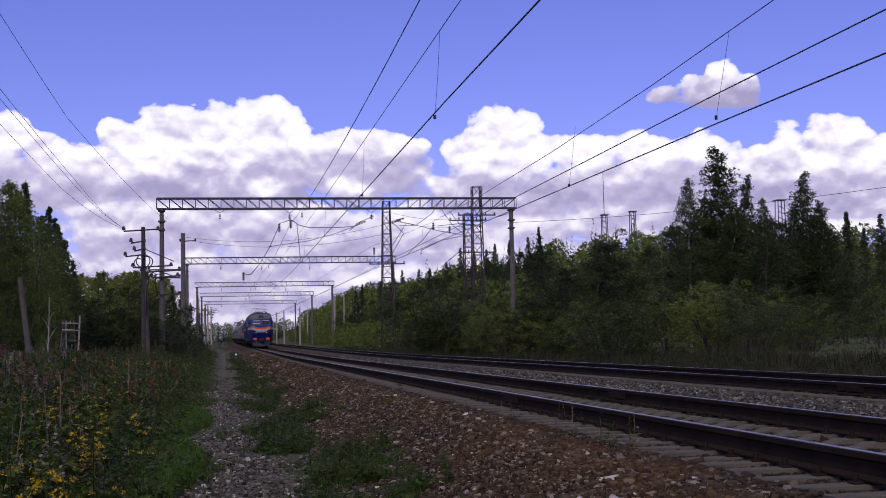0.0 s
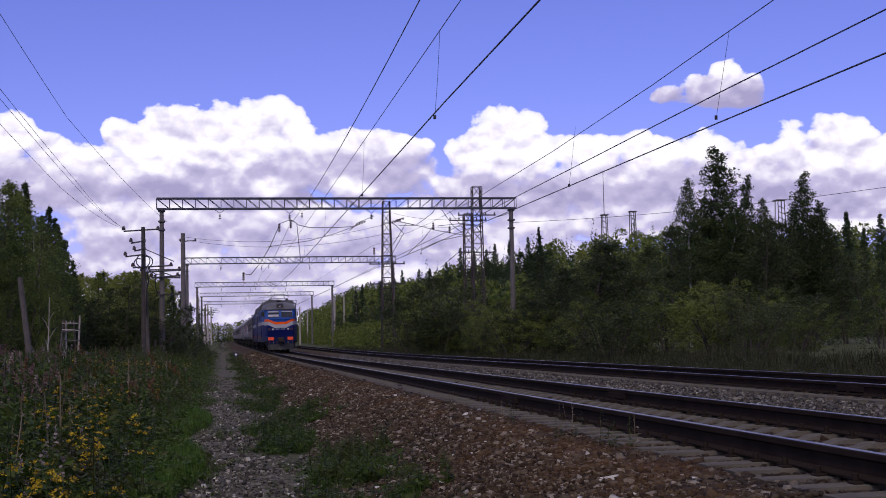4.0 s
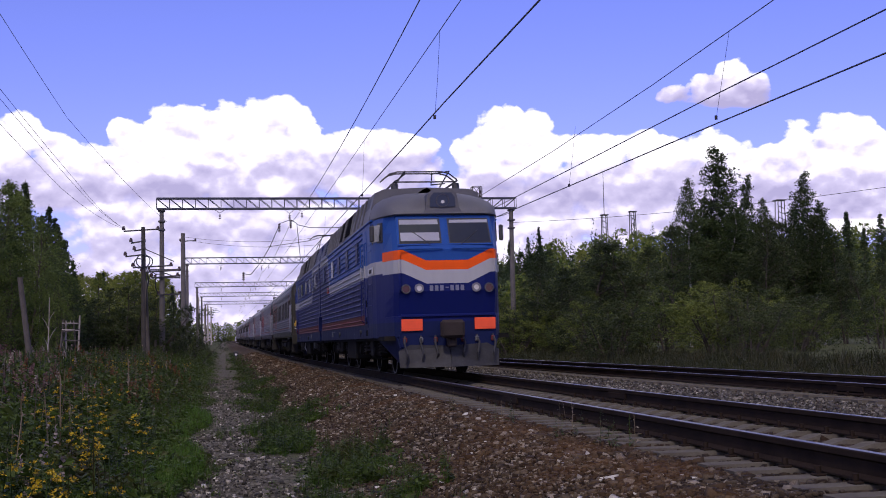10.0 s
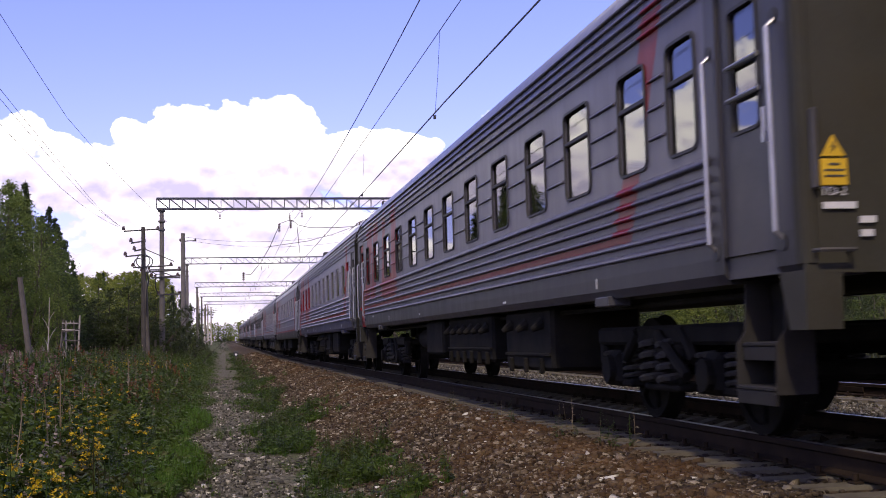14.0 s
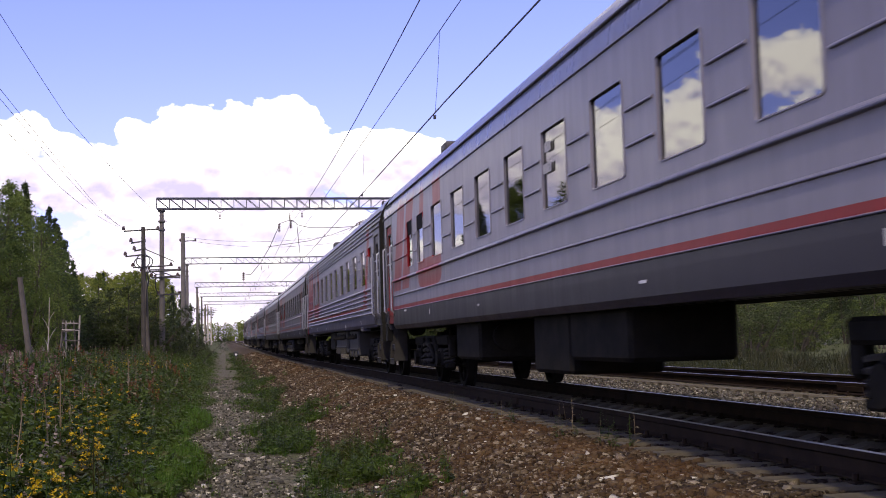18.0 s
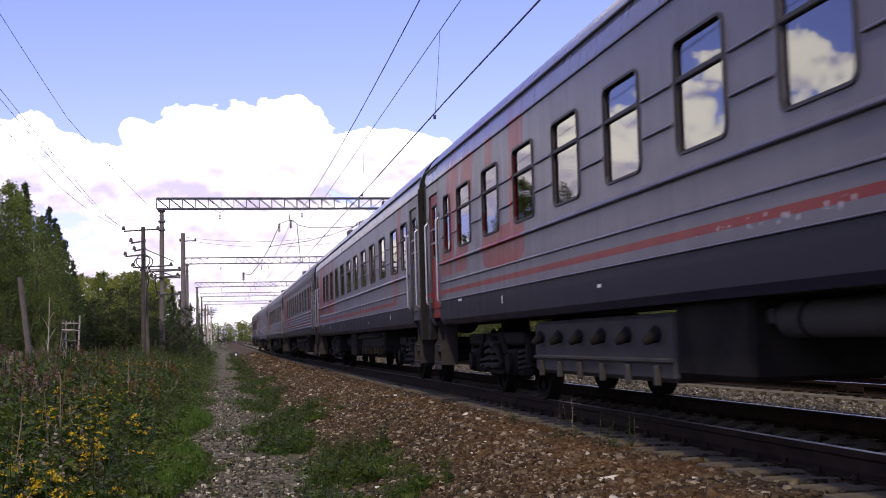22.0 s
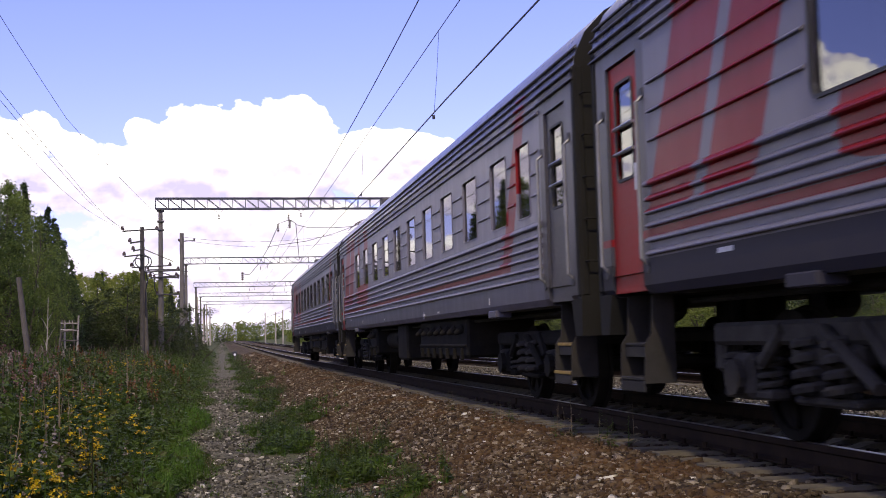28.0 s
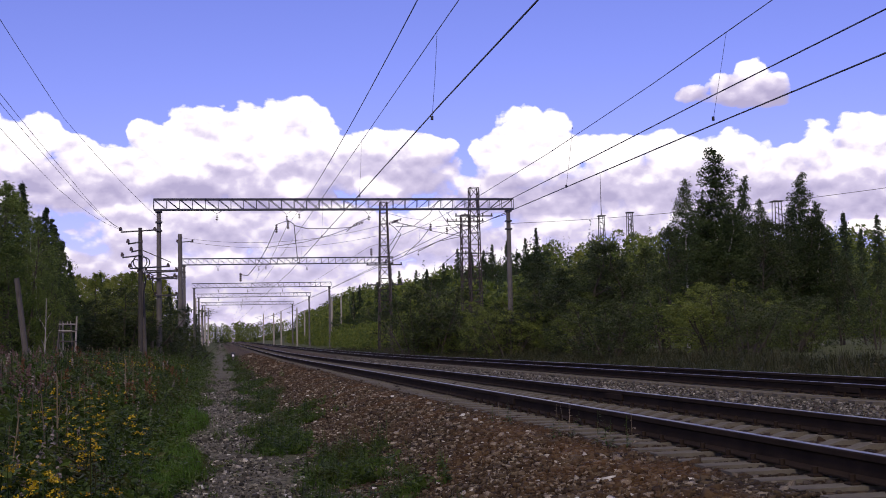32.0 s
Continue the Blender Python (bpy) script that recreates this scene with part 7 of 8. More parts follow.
# which windows of which carriage have a vent light at the top, counted from the front
VENT_LIGHTS = {0: range(14), 4: range(14), 5: (0, 4, 6, 7), 6: (4, 7), 7: (2, 5), 9: (0, 1, 3, 5, 8, 10)}
CARS = []
for k, (ribbed, wk) in enumerate(SPEC):
    vents = [(10.3, 0.54)] if k in (1, 2, 3, 5, 6, 7, 8, 9) else []
    if k in (3, 6, 9):
        vents += [(9.4, 0.48)]
    CARS.append(carriage(k, ribbed, -0.35 if k == 5 else 0.0, (0.54, 0.94, 1.05, 0.95, 0.60, 0.62, 0.57, 0.73, 0.78, 0.60)[k], row_windows(wk, VENT_LIGHTS.get(k, ())), vents, [(3.3, 5.0, 0.5, 1.12, 0), (-1.3, 0.2, 0.40, 1.12, 0), (-3.2, -1.32, 0.55, 1.12, 0)] if k == 2 else [(1.07, 5.55, 0.40, 0.97, 6), (-0.38, 1.05, 0.45, 1.12, 0)] if k == 4 else BOX_SETS[k % 3], k == 0))


# ---- the electric locomotive: two sections back to back ----
def loco_paint(bright, stroke, lean):
    """Navy sides with a white band that turns up at its inner end and runs on below the eave."""
    navy, white, orange, red = (0.008, 0.0135, 0.088), (0.36, 0.36, 0.355), (0.78, 0.095, 0.008), (0.115, 0.019, 0.010)

    def build(nt, x, y, z):
        ax = mathn(nt, "ABSOLUTE", x)
        # the V of the front stripe: high at the corners, low in the middle
        dip = mathn(nt, "MULTIPLY", mathn(nt, "SUBTRACT", 0.98, ax), 0.47, False)
        dip = mathn(nt, "MINIMUM", mathn(nt, "MAXIMUM", dip, 0.0), 0.24)
        h = mathn(nt, "ADD", z, dip)
        side = mathn(nt, "GREATER_THAN", y, 1.32)
        c = mixc(nt, mathn(nt, "GREATER_THAN", z, mathn(nt, "SUBTRACT", 2.52, mathn(nt, "MULTIPLY", side, 0.2))), navy, bright)
        slant = mathn(nt, "SUBTRACT", y, mathn(nt, "MULTIPLY", mathn(nt, "SUBTRACT", z, 2.3), lean))
        wb = mathn(nt, "MULTIPLY", band(nt, z, 2.31, 2.60), mathn(nt, "LESS_THAN", slant, stroke))
        wb = mathn(nt, "MAXIMUM", wb, mathn(nt, "MULTIPLY", band(nt, slant, stroke - 0.30, stroke), mathn(nt, "GREATER_THAN", z, 2.31)))
        wb = mathn(nt, "MAXIMUM", wb, mathn(nt, "MULTIPLY", band(nt, z, 3.38, 3.56), mathn(nt, "GREATER_THAN", slant, stroke - 0.1)))
        wb = mathn(nt, "MULTIPLY", wb, side)
        rd = mathn(nt, "MULTIPLY", band(nt, z, 1.20, 1.43), mathn(nt, "GREATER_THAN", y, 3.75))
        inner = mathn(nt, "MULTIPLY", mathn(nt, "GREATER_THAN", slant, stroke), mathn(nt, "GREATER_THAN", z, 1.5))
        c = mixc(nt, inner, c, (0.011, 0.017, 0.092))
        c = mixc(nt, mathn(nt, "LESS_THAN", z, 1.20), c, (0.009, 0.0145, 0.056))
        c = mixc(nt, rd, c, red)
        c = mixc(nt, wb, c, white)
        front = mathn(nt, "SUBTRACT", 1.0, side)
        c = mixc(nt, mathn(nt, "MULTIPLY", front, band(nt, h, 2.27, 2.57)), c, white)
        c = mixc(nt, mathn(nt, "MULTIPLY", front, band(nt, h, 2.57, 2.78)), c, orange)
        return c
    return build


LOCO_PAINT = painted("locomotive_paint", loco_paint((0.018, 0.068, 0.25), 13.56, 0.6), 0.40, (0.020, 0.024, 0.050), 0.13, spec=0.07)
REAR_PAINT = painted("locomotive_paint", loco_paint((0.013, 0.032, 0.155), 12.65, 0.5), 0.40, (0.020, 0.024, 0.050), 0.13, spec=0.07)
LOCO_ROOF = surface("locomotive_roof_grey", (0.115, 0.115, 0.12), (0.07, 0.07, 0.075), 0.6, scale=1.5, fine=30, dirt=(0.05, 0.045, 0.04), dirt_amount=0.5)
LOCO_END = surface("slate_blue_paint", (0.014, 0.021, 0.090), (0.011, 0.016, 0.060), 0.42, scale=1.5, fine=30, dirt=(0.024, 0.026, 0.05), dirt_amount=0.4, spec=0.15)
COUPLER = surface("rusty_coupler", (0.035, 0.026, 0.022), (0.018, 0.014, 0.012), 0.75, scale=5, fine=40, spec=0.2)
PLOUGH = surface("scuffed_plough_steel", (0.050, 0.050, 0.052), (0.016, 0.016, 0.016), 0.6, scale=2.2, fine=30, dirt=(0.012, 0.011, 0.010), dirt_amount=0.7, spec=0.2)
LOUVRE = surface("black_louvre", (0.011, 0.011, 0.012), None, 0.8, bump=0, spec=0.06)
DARK_GLASS = surface("dark_cab_glass", (0.02, 0.024, 0.028), (0.015, 0.018, 0.02), 0.10, scale=1, bump=0, spec=0.45)
PALE_GLASS = surface("dusty_pane", (0.34, 0.34, 0.36), (0.26, 0.26, 0.28), 0.25, scale=2, bump=0)
ORANGE_PAINT = surface("orange_panel_paint", (0.85, 0.085, 0.012), (0.75, 0.07, 0.012), 0.5, scale=3, dirt=(0.25, 0.05, 0.02))
RED_PLATE = surface("dull_red_plate", (0.30, 0.040, 0.022), (0.20, 0.03, 0.018), 0.5, scale=6, bump=0)
HOOD_PANEL = surface("hood_panel_grey", (0.066, 0.066, 0.064), (0.042, 0.042, 0.042), 0.6, scale=1.5, fine=40, dirt=(0.035, 0.032, 0.028), dirt_amount=0.5, spec=0.25)
DUSK_GLASS = surface("dim_pane", (0.10, 0.10, 0.095), (0.05, 0.05, 0.05), 0.25, scale=2, bump=0)
BLIND = surface("blue_blind", (0.026, 0.038, 0.120), (0.020, 0.030, 0.09), 0.5, scale=1.5, bump=0, spec=0.2)
LAMP = surface("lamp_lens", (0.62, 0.60, 0.52), (0.45, 0.42, 0.36), 0.1, scale=9, bump=0)
RED_TAP = surface("red_tap_paint", (0.16, 0.018, 0.012), (0.08, 0.012, 0.010), 0.6, scale=9, bump=0)
MARK_GREY = surface("pale_blue_grey_marking", (0.17, 0.18, 0.24), None, 0.6, bump=0)
RED_LENS = surface("dark_red_lens", (0.06, 0.012, 0.01), None, 0.15, bump=0)
HW = 1.475


def cab_contour(z):
    """Half outline of the cab in plan at height z, from the side to the nose: (x, y)."""
    if z <= 2.78:
        # the band under the lamps leans inwards above the buffer beam
        yf = 0.48 if z < 1.33 else 0.46 + 0.15 * max(0.0, (1.86 - z) / 0.5)
        w0, w1 = 1.10, HW
    elif z <= 3.60:
        f = (z - 2.78) / 0.82
        yf, w0, w1 = 0.50 + 0.40 * f, 1.10 - 0.03 * f, HW - 0.02 * f
    else:
        f = (z - 3.60) / 0.75
        yf, w0, w1 = 0.78 + 0.75 * f ** 1.6, 1.12 - 0.45 * f ** 1.5, HW - 0.42 * f ** 1.7
    return [(w1, 2.15), (w1 - 0.05, 1.75), (w1 - 0.17, 1.25), (w0 + 0.07, yf + 0.22), (w0 - 0.02, yf + 0.04), (w0 - 0.25, yf), (0.0, yf - 0.02)]


def loft(zs, close_top=False):
    g = Geo()
    rows = []
    for z in zs:
        c = cab_contour(z)
        row = [(-x, y, z) for x, y in c] + [(x, y, z) for x, y in c[-2::-1]]
        rows.append(row)
    n = len(rows[0])
    for r in rows:
        g.v.extend(r)
    for j in range(len(rows) - 1):
        for i in range(n - 1):
            g.f.append((j * n + i, j * n + i + 1, (j + 1) * n + i + 1, (j + 1) * n + i))
    if close_top:
        g.f.append(tuple(range((len(rows) - 1) * n, len(rows) * n)))
    return g


def quad_panel(a, b, c, d, t):
    """A thin plate with corners a, b, c, d, thickness t along its normal."""
    a, b, c, d = (Vector(p) for p in (a, b, c, d))
    n = (b - a).cross(d - a).normalized() * t
    g = Geo()
    return g.add([a, b, c, d, a + n, b + n, c + n, d + n], [(0, 1, 2, 3), (4, 7, 6, 5), (0, 4, 5, 1), (1, 5, 6, 2), (2, 6, 7, 3), (3, 7, 4, 0)])


def pantograph(parent, M, raised):
    M = M @ pose(0, -1.2, 0)
    pg = Geo()
    base = 4.62
    top = 5.62 if raised else 4.95
    for x in (-0.75, 0.75):
        pg.tube([(x, 4.1, base), (x, 6.5, base)], 0.024, 6)
        for y in (4.3, 6.3):
            pg.disc((x, y, base - 0.16), "z", 0.09, 0.24, 9)
    for y in (4.3, 6.3):
        pg.tube([(-0.75, y, base), (0.75, y, base)], 0.02, 6)
    fr = part("pantograph", pg, DARK_STEEL, parent, "raised pantograph" if raised else "folded pantograph", at=M)
    mid = (base + top) / 2 + 0.05
    reach = 1.5 if raised else 2.1
    for x in (-0.6, 0.6):
        for s in (-1, 1):
            y0 = 5.3 + s * 0.35
            part("arm", Geo().tube([(x, y0, base + 0.04), (x * 0.9, 5.3 - s * reach * 0.62, mid)], 0.02, 6).tube([(x * 0.9, 5.3 - s * reach * 0.62, mid), (x * 0.55, 5.3 + s * 0.08, top)], 0.015, 6), DARK_STEEL, fr)
    for s in (-1, 1):
        hd = [(-0.95, 5.3 + s * 0.18, top - 0.18), (-0.75, 5.3 + s * 0.18, top - 0.02), (-0.55, 5.3 + s * 0.18, top + 0.03), (0.55, 5.3 + s * 0.18, top + 0.03), (0.75, 5.3 + s * 0.18, top - 0.02), (0.95, 5.3 + s * 0.18, top - 0.18)]
        part("collector_head", Geo().tube(hd, 0.02, 6), DARK_STEEL, fr)


def loco_section(loco, M, lead):
    def add(name, g, mat, label="", smooth=False, parent=None):
        return part(name, g, mat, parent or loco, label, smooth, None if parent else M)

    paint = LOCO_PAINT if lead else REAR_PAINT
    # where the body ends at the joint of the sections: above and below the shroud's foot
    y1, y_low = (17.30, 16.84) if lead else (16.30, 15.98)
    add("cab", loft([0.87, 0.98, 1.32, 1.34, 1.60, 1.82, 1.86, 2.30, 2.70, 2.78, 2.80, 3.2, 3.58]), paint, "blue cab with an orange and white chevron")
    cap = Geo()
    ring = 13
    stations = [(0.80, 1.06, 0.03), (0.88, 1.14, 0.16), (1.02, 1.22, 0.30), (1.25, 1.32, 0.43), (1.6, 1.40, 0.54), (2.0, 1.44, 0.62), (2.5, 1.45, 0.68)]
    for ys, w, hh in stations:
        for i in range(ring):
            a = math.pi * (1 - i / (ring - 1))
            cx, sz = math.cos(a), math.sin(a)
            cap.v.append((w * math.copysign(abs(cx) ** 0.75, cx), ys, 3.60 + hh * sz ** 0.7))
    for j in range(len(stations) - 1):
        for i in range(ring - 1):
            cap.f.append((j * ring + i, j * ring + i + 1, (j + 1) * ring + i + 1, (j + 1) * ring + i))
    cap.f += [tuple(range(ring)), tuple(range((len(stations) - 1) * ring, len(stations) * ring))]
    add("cab_roof", cap, LOCO_ROOF, "dark grey rounded cab roof", True)
    add("cab_ceiling", Geo().box(-1.05, 1.05, 0.95, 2.2, 3.56, 3.60), LOCO_ROOF)
    add("drip_rail", loft([3.575, 3.61]), LOCO_ROOF)
    # body sides with ribs
    for s in (-1, 1):
        add("side_wall", Geo().box(min(s * HW, s * (HW - 0.06)), max(s * HW, s * (HW - 0.06)), 2.15, y_low, 0.87, 1.70).box(min(s * HW, s * (HW - 0.06)), max(s * HW, s * (HW - 0.06)), 2.15, y1, 1.70, 3.55), paint, "ribbed blue side with a white band and a dull red stripe")
        z = 1.57
        while z < 3.5:
            end = y1 if z > 1.7 else y_low
            g = rib_mesh(end - 3.85, 0.023)
            g.v = [((x if s < 0 else -x) + s * HW, y + (end + 3.85) / 2, zz + z) for x, y, zz in g.v]
            add("rib", g, paint)
            z += 0.1325
        for zz in (1.21, 1.31, 1.44):
            g = rib_mesh(y_low - 3.85, 0.016)
            g.v = [((x if s < 0 else -x) + s * HW, y + (y_low + 3.85) / 2, z2 + zz) for x, y, z2 in g.v]
            add("rib", g, paint)
        for zz in (1.62, 1.78, 1.95, 2.12, 2.9, 3.05):
            g = rib_mesh(0.62, 0.016)
            g.v = [((x if s < 0 else -x) + s * (HW - 0.01), y + 2.45, z2 + zz) for x, y, z2 in g.v]
            add("short_rib", g, paint)
        # door with rails
        d = add("door", Geo().box(min(s * (HW + 0.012), s * (HW - 0.02)), max(s * (HW + 0.012), s * (HW - 0.02)), 3.02, 3.68, 1.12, 3.45, 0.008), paint, "blue side door")
        for zz in (1.22, 1.62):
            add("foothold", Geo().box(min(s * HW, s * (HW + 0.025)), max(s * HW, s * (HW + 0.025)), 3.1, 3.4, zz, zz + 0.16, 0.01), LOUVRE)
        add("foothold", Geo().box(min(s * HW, s * (HW + 0.02)), max(s * HW, s * (HW + 0.02)), 3.1, 3.4, 0.93, 1.07, 0.01), LOUVRE)
        for y in (2.95, 3.76):
            add("handrail", Geo().tube([(s * (HW + 0.01), y, 1.25), (s * (HW + 0.07), y, 1.3), (s * (HW + 0.07), y, 3.1), (s * (HW + 0.01), y, 3.15)], 0.015, 6), paint)
        rows = ((5.05, 0.50, BLIND), (7.65, 0.62, BLIND), (10.05, 0.62, BLIND), (12.2, 0.60, PALE_GLASS), (15.5, 0.70, BLIND)) if lead else ((4.46, 0.50, PALE_GLASS), (6.96, 0.58, DUSK_GLASS), (9.46, 0.58, PALE_GLASS), (11.68, 0.60, PALE_GLASS), (14.62, 0.62, PALE_GLASS))
        for y, w, fill in rows:
            wd = add("side_window", rect_ring(y - w / 2, y + w / 2, 2.79, 3.28, s * (HW + 0.034), 0.018, -s * -0.012 if s < 0 else -0.012, 0.06), RUBBER, "rounded side window")
            part("pane", Geo().box(min(s * HW, s * (HW + 0.036)), max(s * HW, s * (HW + 0.036)), y - w / 2, y + w / 2, 2.79, 3.28), fill, wd)
        if lead:
            pl = add("red_plate", Geo().box(min(s * HW, s * (HW + 0.034)), max(s * HW, s * (HW + 0.034)), 13.90, 14.26, 2.37, 2.56, 0.006), RED_PLATE, "small red plate with an unreadable inscription")
            for q in range(3):
                part("inscription", Geo().box(min(s * (HW + 0.035), s * (HW + 0.038)), max(s * (HW + 0.035), s * (HW + 0.038)), 13.97 + 0.08 * q, 14.02 + 0.08 * q, 2.45, 2.51), MARK_GREY, pl)
        # lifting lugs, lamps and brackets on the skirt
        for y in (4.59, 10.21):
            add("skirt_lamp", Geo().disc((s * (HW + 0.02), y, 1.03), "x", 0.055, 0.05, 12).tube([(s * HW, y, 1.03), (s * (HW + 0.03), y + 0.02, 0.93)], 0.018, 6), RUBBER)
        add("bracket", Geo().tube([(s * HW, 12.14, 1.10), (s * (HW + 0.05), 12.2, 1.10), (s * (HW + 0.05), 12.3, 1.10), (s * (HW + 0.04), 12.3, 0.97)], 0.017, 6), RAIL_GREY)
        for y, zz in ((6.2, 0.99), (13.4, 1.0)):
            add("marking", Geo().box(min(s * (HW + 0.001), s * (HW + 0.004)), max(s * (HW + 0.001), s * (HW + 0.004)), y, y + 0.10, zz, zz + 0.02), MARK_GREY)
        # cab side window and its plate
        cw = add("cab_window", quad_panel((s * 1.335, 1.28, 3.02), (s * 1.462, 2.06, 3.02), (s * 1.450, 2.06, 3.50), (s * 1.325, 1.30, 3.46), -0.03 * s), RUBBER, "cab side window")
        part("pane", quad_panel((s * 1.345, 1.34, 3.06), (s * 1.462, 1.98, 3.06), (s * 1.452, 1.98, 3.46), (s * 1.335, 1.36, 3.42), -0.045 * s), DARK_GLASS, cw)
        part("mirror", Geo().box(min(s * 1.46, s * 1.56), max(s * 1.46, s * 1.56), 1.60, 1.66, 3.05, 3.42, 0.02), DARK_STEEL, cw)
        add("number_plate", Geo().box(min(s * HW, s * (HW + 0.014)), max(s * HW, s * (HW + 0.014)), 1.9, 2.75, 2.33, 2.50, 0.005), WHITE_PAINT, "pale plate with an unreadable number")
        for q in range(4):
            add("plate_mark", Geo().box(min(s * (HW + 0.015), s * (HW + 0.018)), max(s * (HW + 0.015), s * (HW + 0.018)), 2.02 + 0.14 * q, 2.12 + 0.14 * q, 2.37, 2.46), RUBBER)
        # eave, roof hood with louvres
        add("eave", Geo().box(min(s * (HW + 0.03), s * 1.2), max(s * (HW + 0.03), s * 1.2), 2.0, y1, 3.55, 3.60, 0.012), paint)
        h1 = 14.7 if lead else 13.42
        hood = [(s * 1.45, 3.60), (s * 1.42, 3.68), (s * 1.26, 4.33), (s * 1.05, 4.42), (0.0, 4.46)]
        g = Geo().add([(x, ya, z) for ya in (2.9, h1) for x, z in hood], [(i, i + 1, 6 + i, 5 + i) for i in range(4)] + [(0, 1, 2, 3, 4), (5, 6, 7, 8, 9)])
        add("roof_hood", g, LOCO_ROOF, "dark grey roof hood")
        g = Geo().add([(x, ya, z) for ya in (h1, y1) for x, z in ((s * 1.47, 3.58), (s * 1.45, 3.70), (s * 1.28, 4.28), (s * 1.0, 4.38), (0.0, 4.42))], [(i, i + 1, 6 + i, 5 + i) for i in range(4)] + [(0, 1, 2, 3, 4), (5, 6, 7, 8, 9)])
        add("inner_roof", g, LOCO_END, "slate-blue roof shoulder at the inner end")
        for q in range(5):
            f = (q + 0.4) / 5
            g = rib_mesh(y1 - h1 - 0.06, 0.016)
            g.v = [((a if s < 0 else -a) + s * (1.45 - 0.17 * f), b + (h1 + y1) / 2, c + 3.70 + 0.58 * f) for a, b, c in g.v]
            add("roof_rib", g, LOCO_END)
        for q in range(7):
            f = (q + 0.5) / 7
            x, z = 1.45 - 0.17 * f, 3.70 + 0.58 * f
            add("air_slot", Geo().box(min(s * x, s * (x + 0.026)), max(s * x, s * (x + 0.026)), h1 + 0.35, h1 + 0.85, z - 0.02, z + 0.02, 0.008), LOUVRE)
        # leaning panels of the hood, two of them open black louvres
        (ax, az), (bx, bz) = (1.41, 3.72), (1.27, 4.29)
        edges = (3.3, 4.3, 5.2, 6.2, 7.15, 8.75, 9.25, 10.25, 11.1, 11.85, 12.62, 13.3) + ((14.0, 14.62) if lead else ())
        for i, (ya, yb) in enumerate(zip(edges[:-1], edges[1:])):
            black = i in (4, 6)
            ya, yb = ya + 0.04, yb - 0.04
            lv = add("roof_panel", quad_panel((s * ax, ya, az), (s * ax, yb, az), (s * bx, yb, bz), (s * bx, ya, bz), -0.02 * s), LOUVRE if black else HOOD_PANEL, "black louvre" if black else "grey roof panel")
            for q in range(8 if black else 0):
                f = (q + 0.5) / 8
                x, z = ax + (bx - ax) * f, az + (bz - az) * f
                part("slat", Geo().box(min(s * x, s * (x + 0.05)), max(s * x, s * (x + 0.05)), ya + 0.02, yb - 0.02, z - 0.008, z + 0.012), LOUVRE, lv)
            # raised seam between two panels
            add("seam", Geo().tube([(s * (ax + 0.02), yb + 0.04, az - 0.03), (s * (bx + 0.02), yb + 0.04, bz + 0.02)], 0.028, 6), LOCO_ROOF)
        # skirt rail and boxes that hang below
        add("hose", Geo().tube([(s * 1.3, 4.6, 0.85), (s * 1.36, 4.62, 0.55), (s * 1.3, 4.9, 0.48)], 0.03, 6), BOGIE)
        for ya, yb, z0 in ((7.0, 9.3, 0.32), (3.05, 3.7, 0.42), (10.8, 11.5, 0.5)):
            add("underfloor_box", Geo().box(min(s * 1.36, s * 0.6), max(s * 1.36, s * 0.6), ya, yb, z0, 0.88, 0.04), UNDER)
        # sandbox wedge behind the plough
        g = Geo().add([(s * 1.42, 2.05, 0.88), (s * 1.15, 0.62, 0.88), (s * 0.98, 0.50, 0.26), (s * 1.02, 0.85, 0.26), (s * 1.18, 2.05, 0.88), (s * 0.95, 0.62, 0.88), (s * 0.86, 0.50, 0.26), (s * 0.9, 0.85, 0.26)],
                      [(0, 1, 2, 3), (4, 7, 6, 5), (0, 4, 5, 1), (1, 5, 6, 2), (2, 6, 7, 3), (3, 7, 4, 0)])
        add("sand_chute", g, paint, "blue wedge beside the plough")
    add("floor", Geo().box(-1.4, 1.4, 0.7, y1, 0.80, 0.90), UNDER)
    add("inner_end", Geo().box(-1.42, 1.42, y1 - 0.05, y1, 0.87, 3.6), LOUVRE)
    if not lead:
        shroud = add("shroud", Geo().box(-1.505, 1.505, y1, 16.74, 1.70, 3.62, 0.03).box(-1.40, 1.40, y1, 16.74, 3.62, 4.20, 0.05), LOCO_END, "blue shroud between the sections")
        # black block stands in for the shade in the open joint
        part("gangway", Geo().box(-1.30, 1.30, 16.0, 17.15, 0.92, 1.72, 0.04), LOUVRE, shroud)
        for s in (-1, 1):
            g = Geo().add([(s * x, y, z) for x in (1.53, 1.30) for y, z in ((15.97, 1.70), (16.46, 1.70), (16.30, 1.20))], [(0, 1, 2), (5, 4, 3), (0, 3, 4, 1), (1, 4, 5, 2), (2, 5, 3, 0)])
            add("gap_guard", g, LOCO_END, "slate-blue wedge below the shroud")
            add("guard_plate", Geo().box(min(s * 1.36, s * 1.42), max(s * 1.36, s * 1.42), 15.96, 16.5, 0.88, 1.3), LOCO_END)
            add("filter_box", Geo().box(min(s * 1.40, s * 0.9), max(s * 1.40, s * 0.9), 11.84, 12.5, 0.58, 0.86, 0.03), BOX_GREY)
            add("filter_box", Geo().box(min(s * 1.40, s * 1.1), max(s * 1.40, s * 1.1), 3.85, 4.5, 0.62, 0.86, 0.03), BOX_GREY)
            add("sand_pipe", Geo().tube([(s * 1.36, 6.4, 0.86), (s * 1.38, 6.42, 0.62), (s * 1.36, 6.9, 0.48), (s * 1.3, 7.5, 0.44)], 0.018, 6), RAIL_GREY)
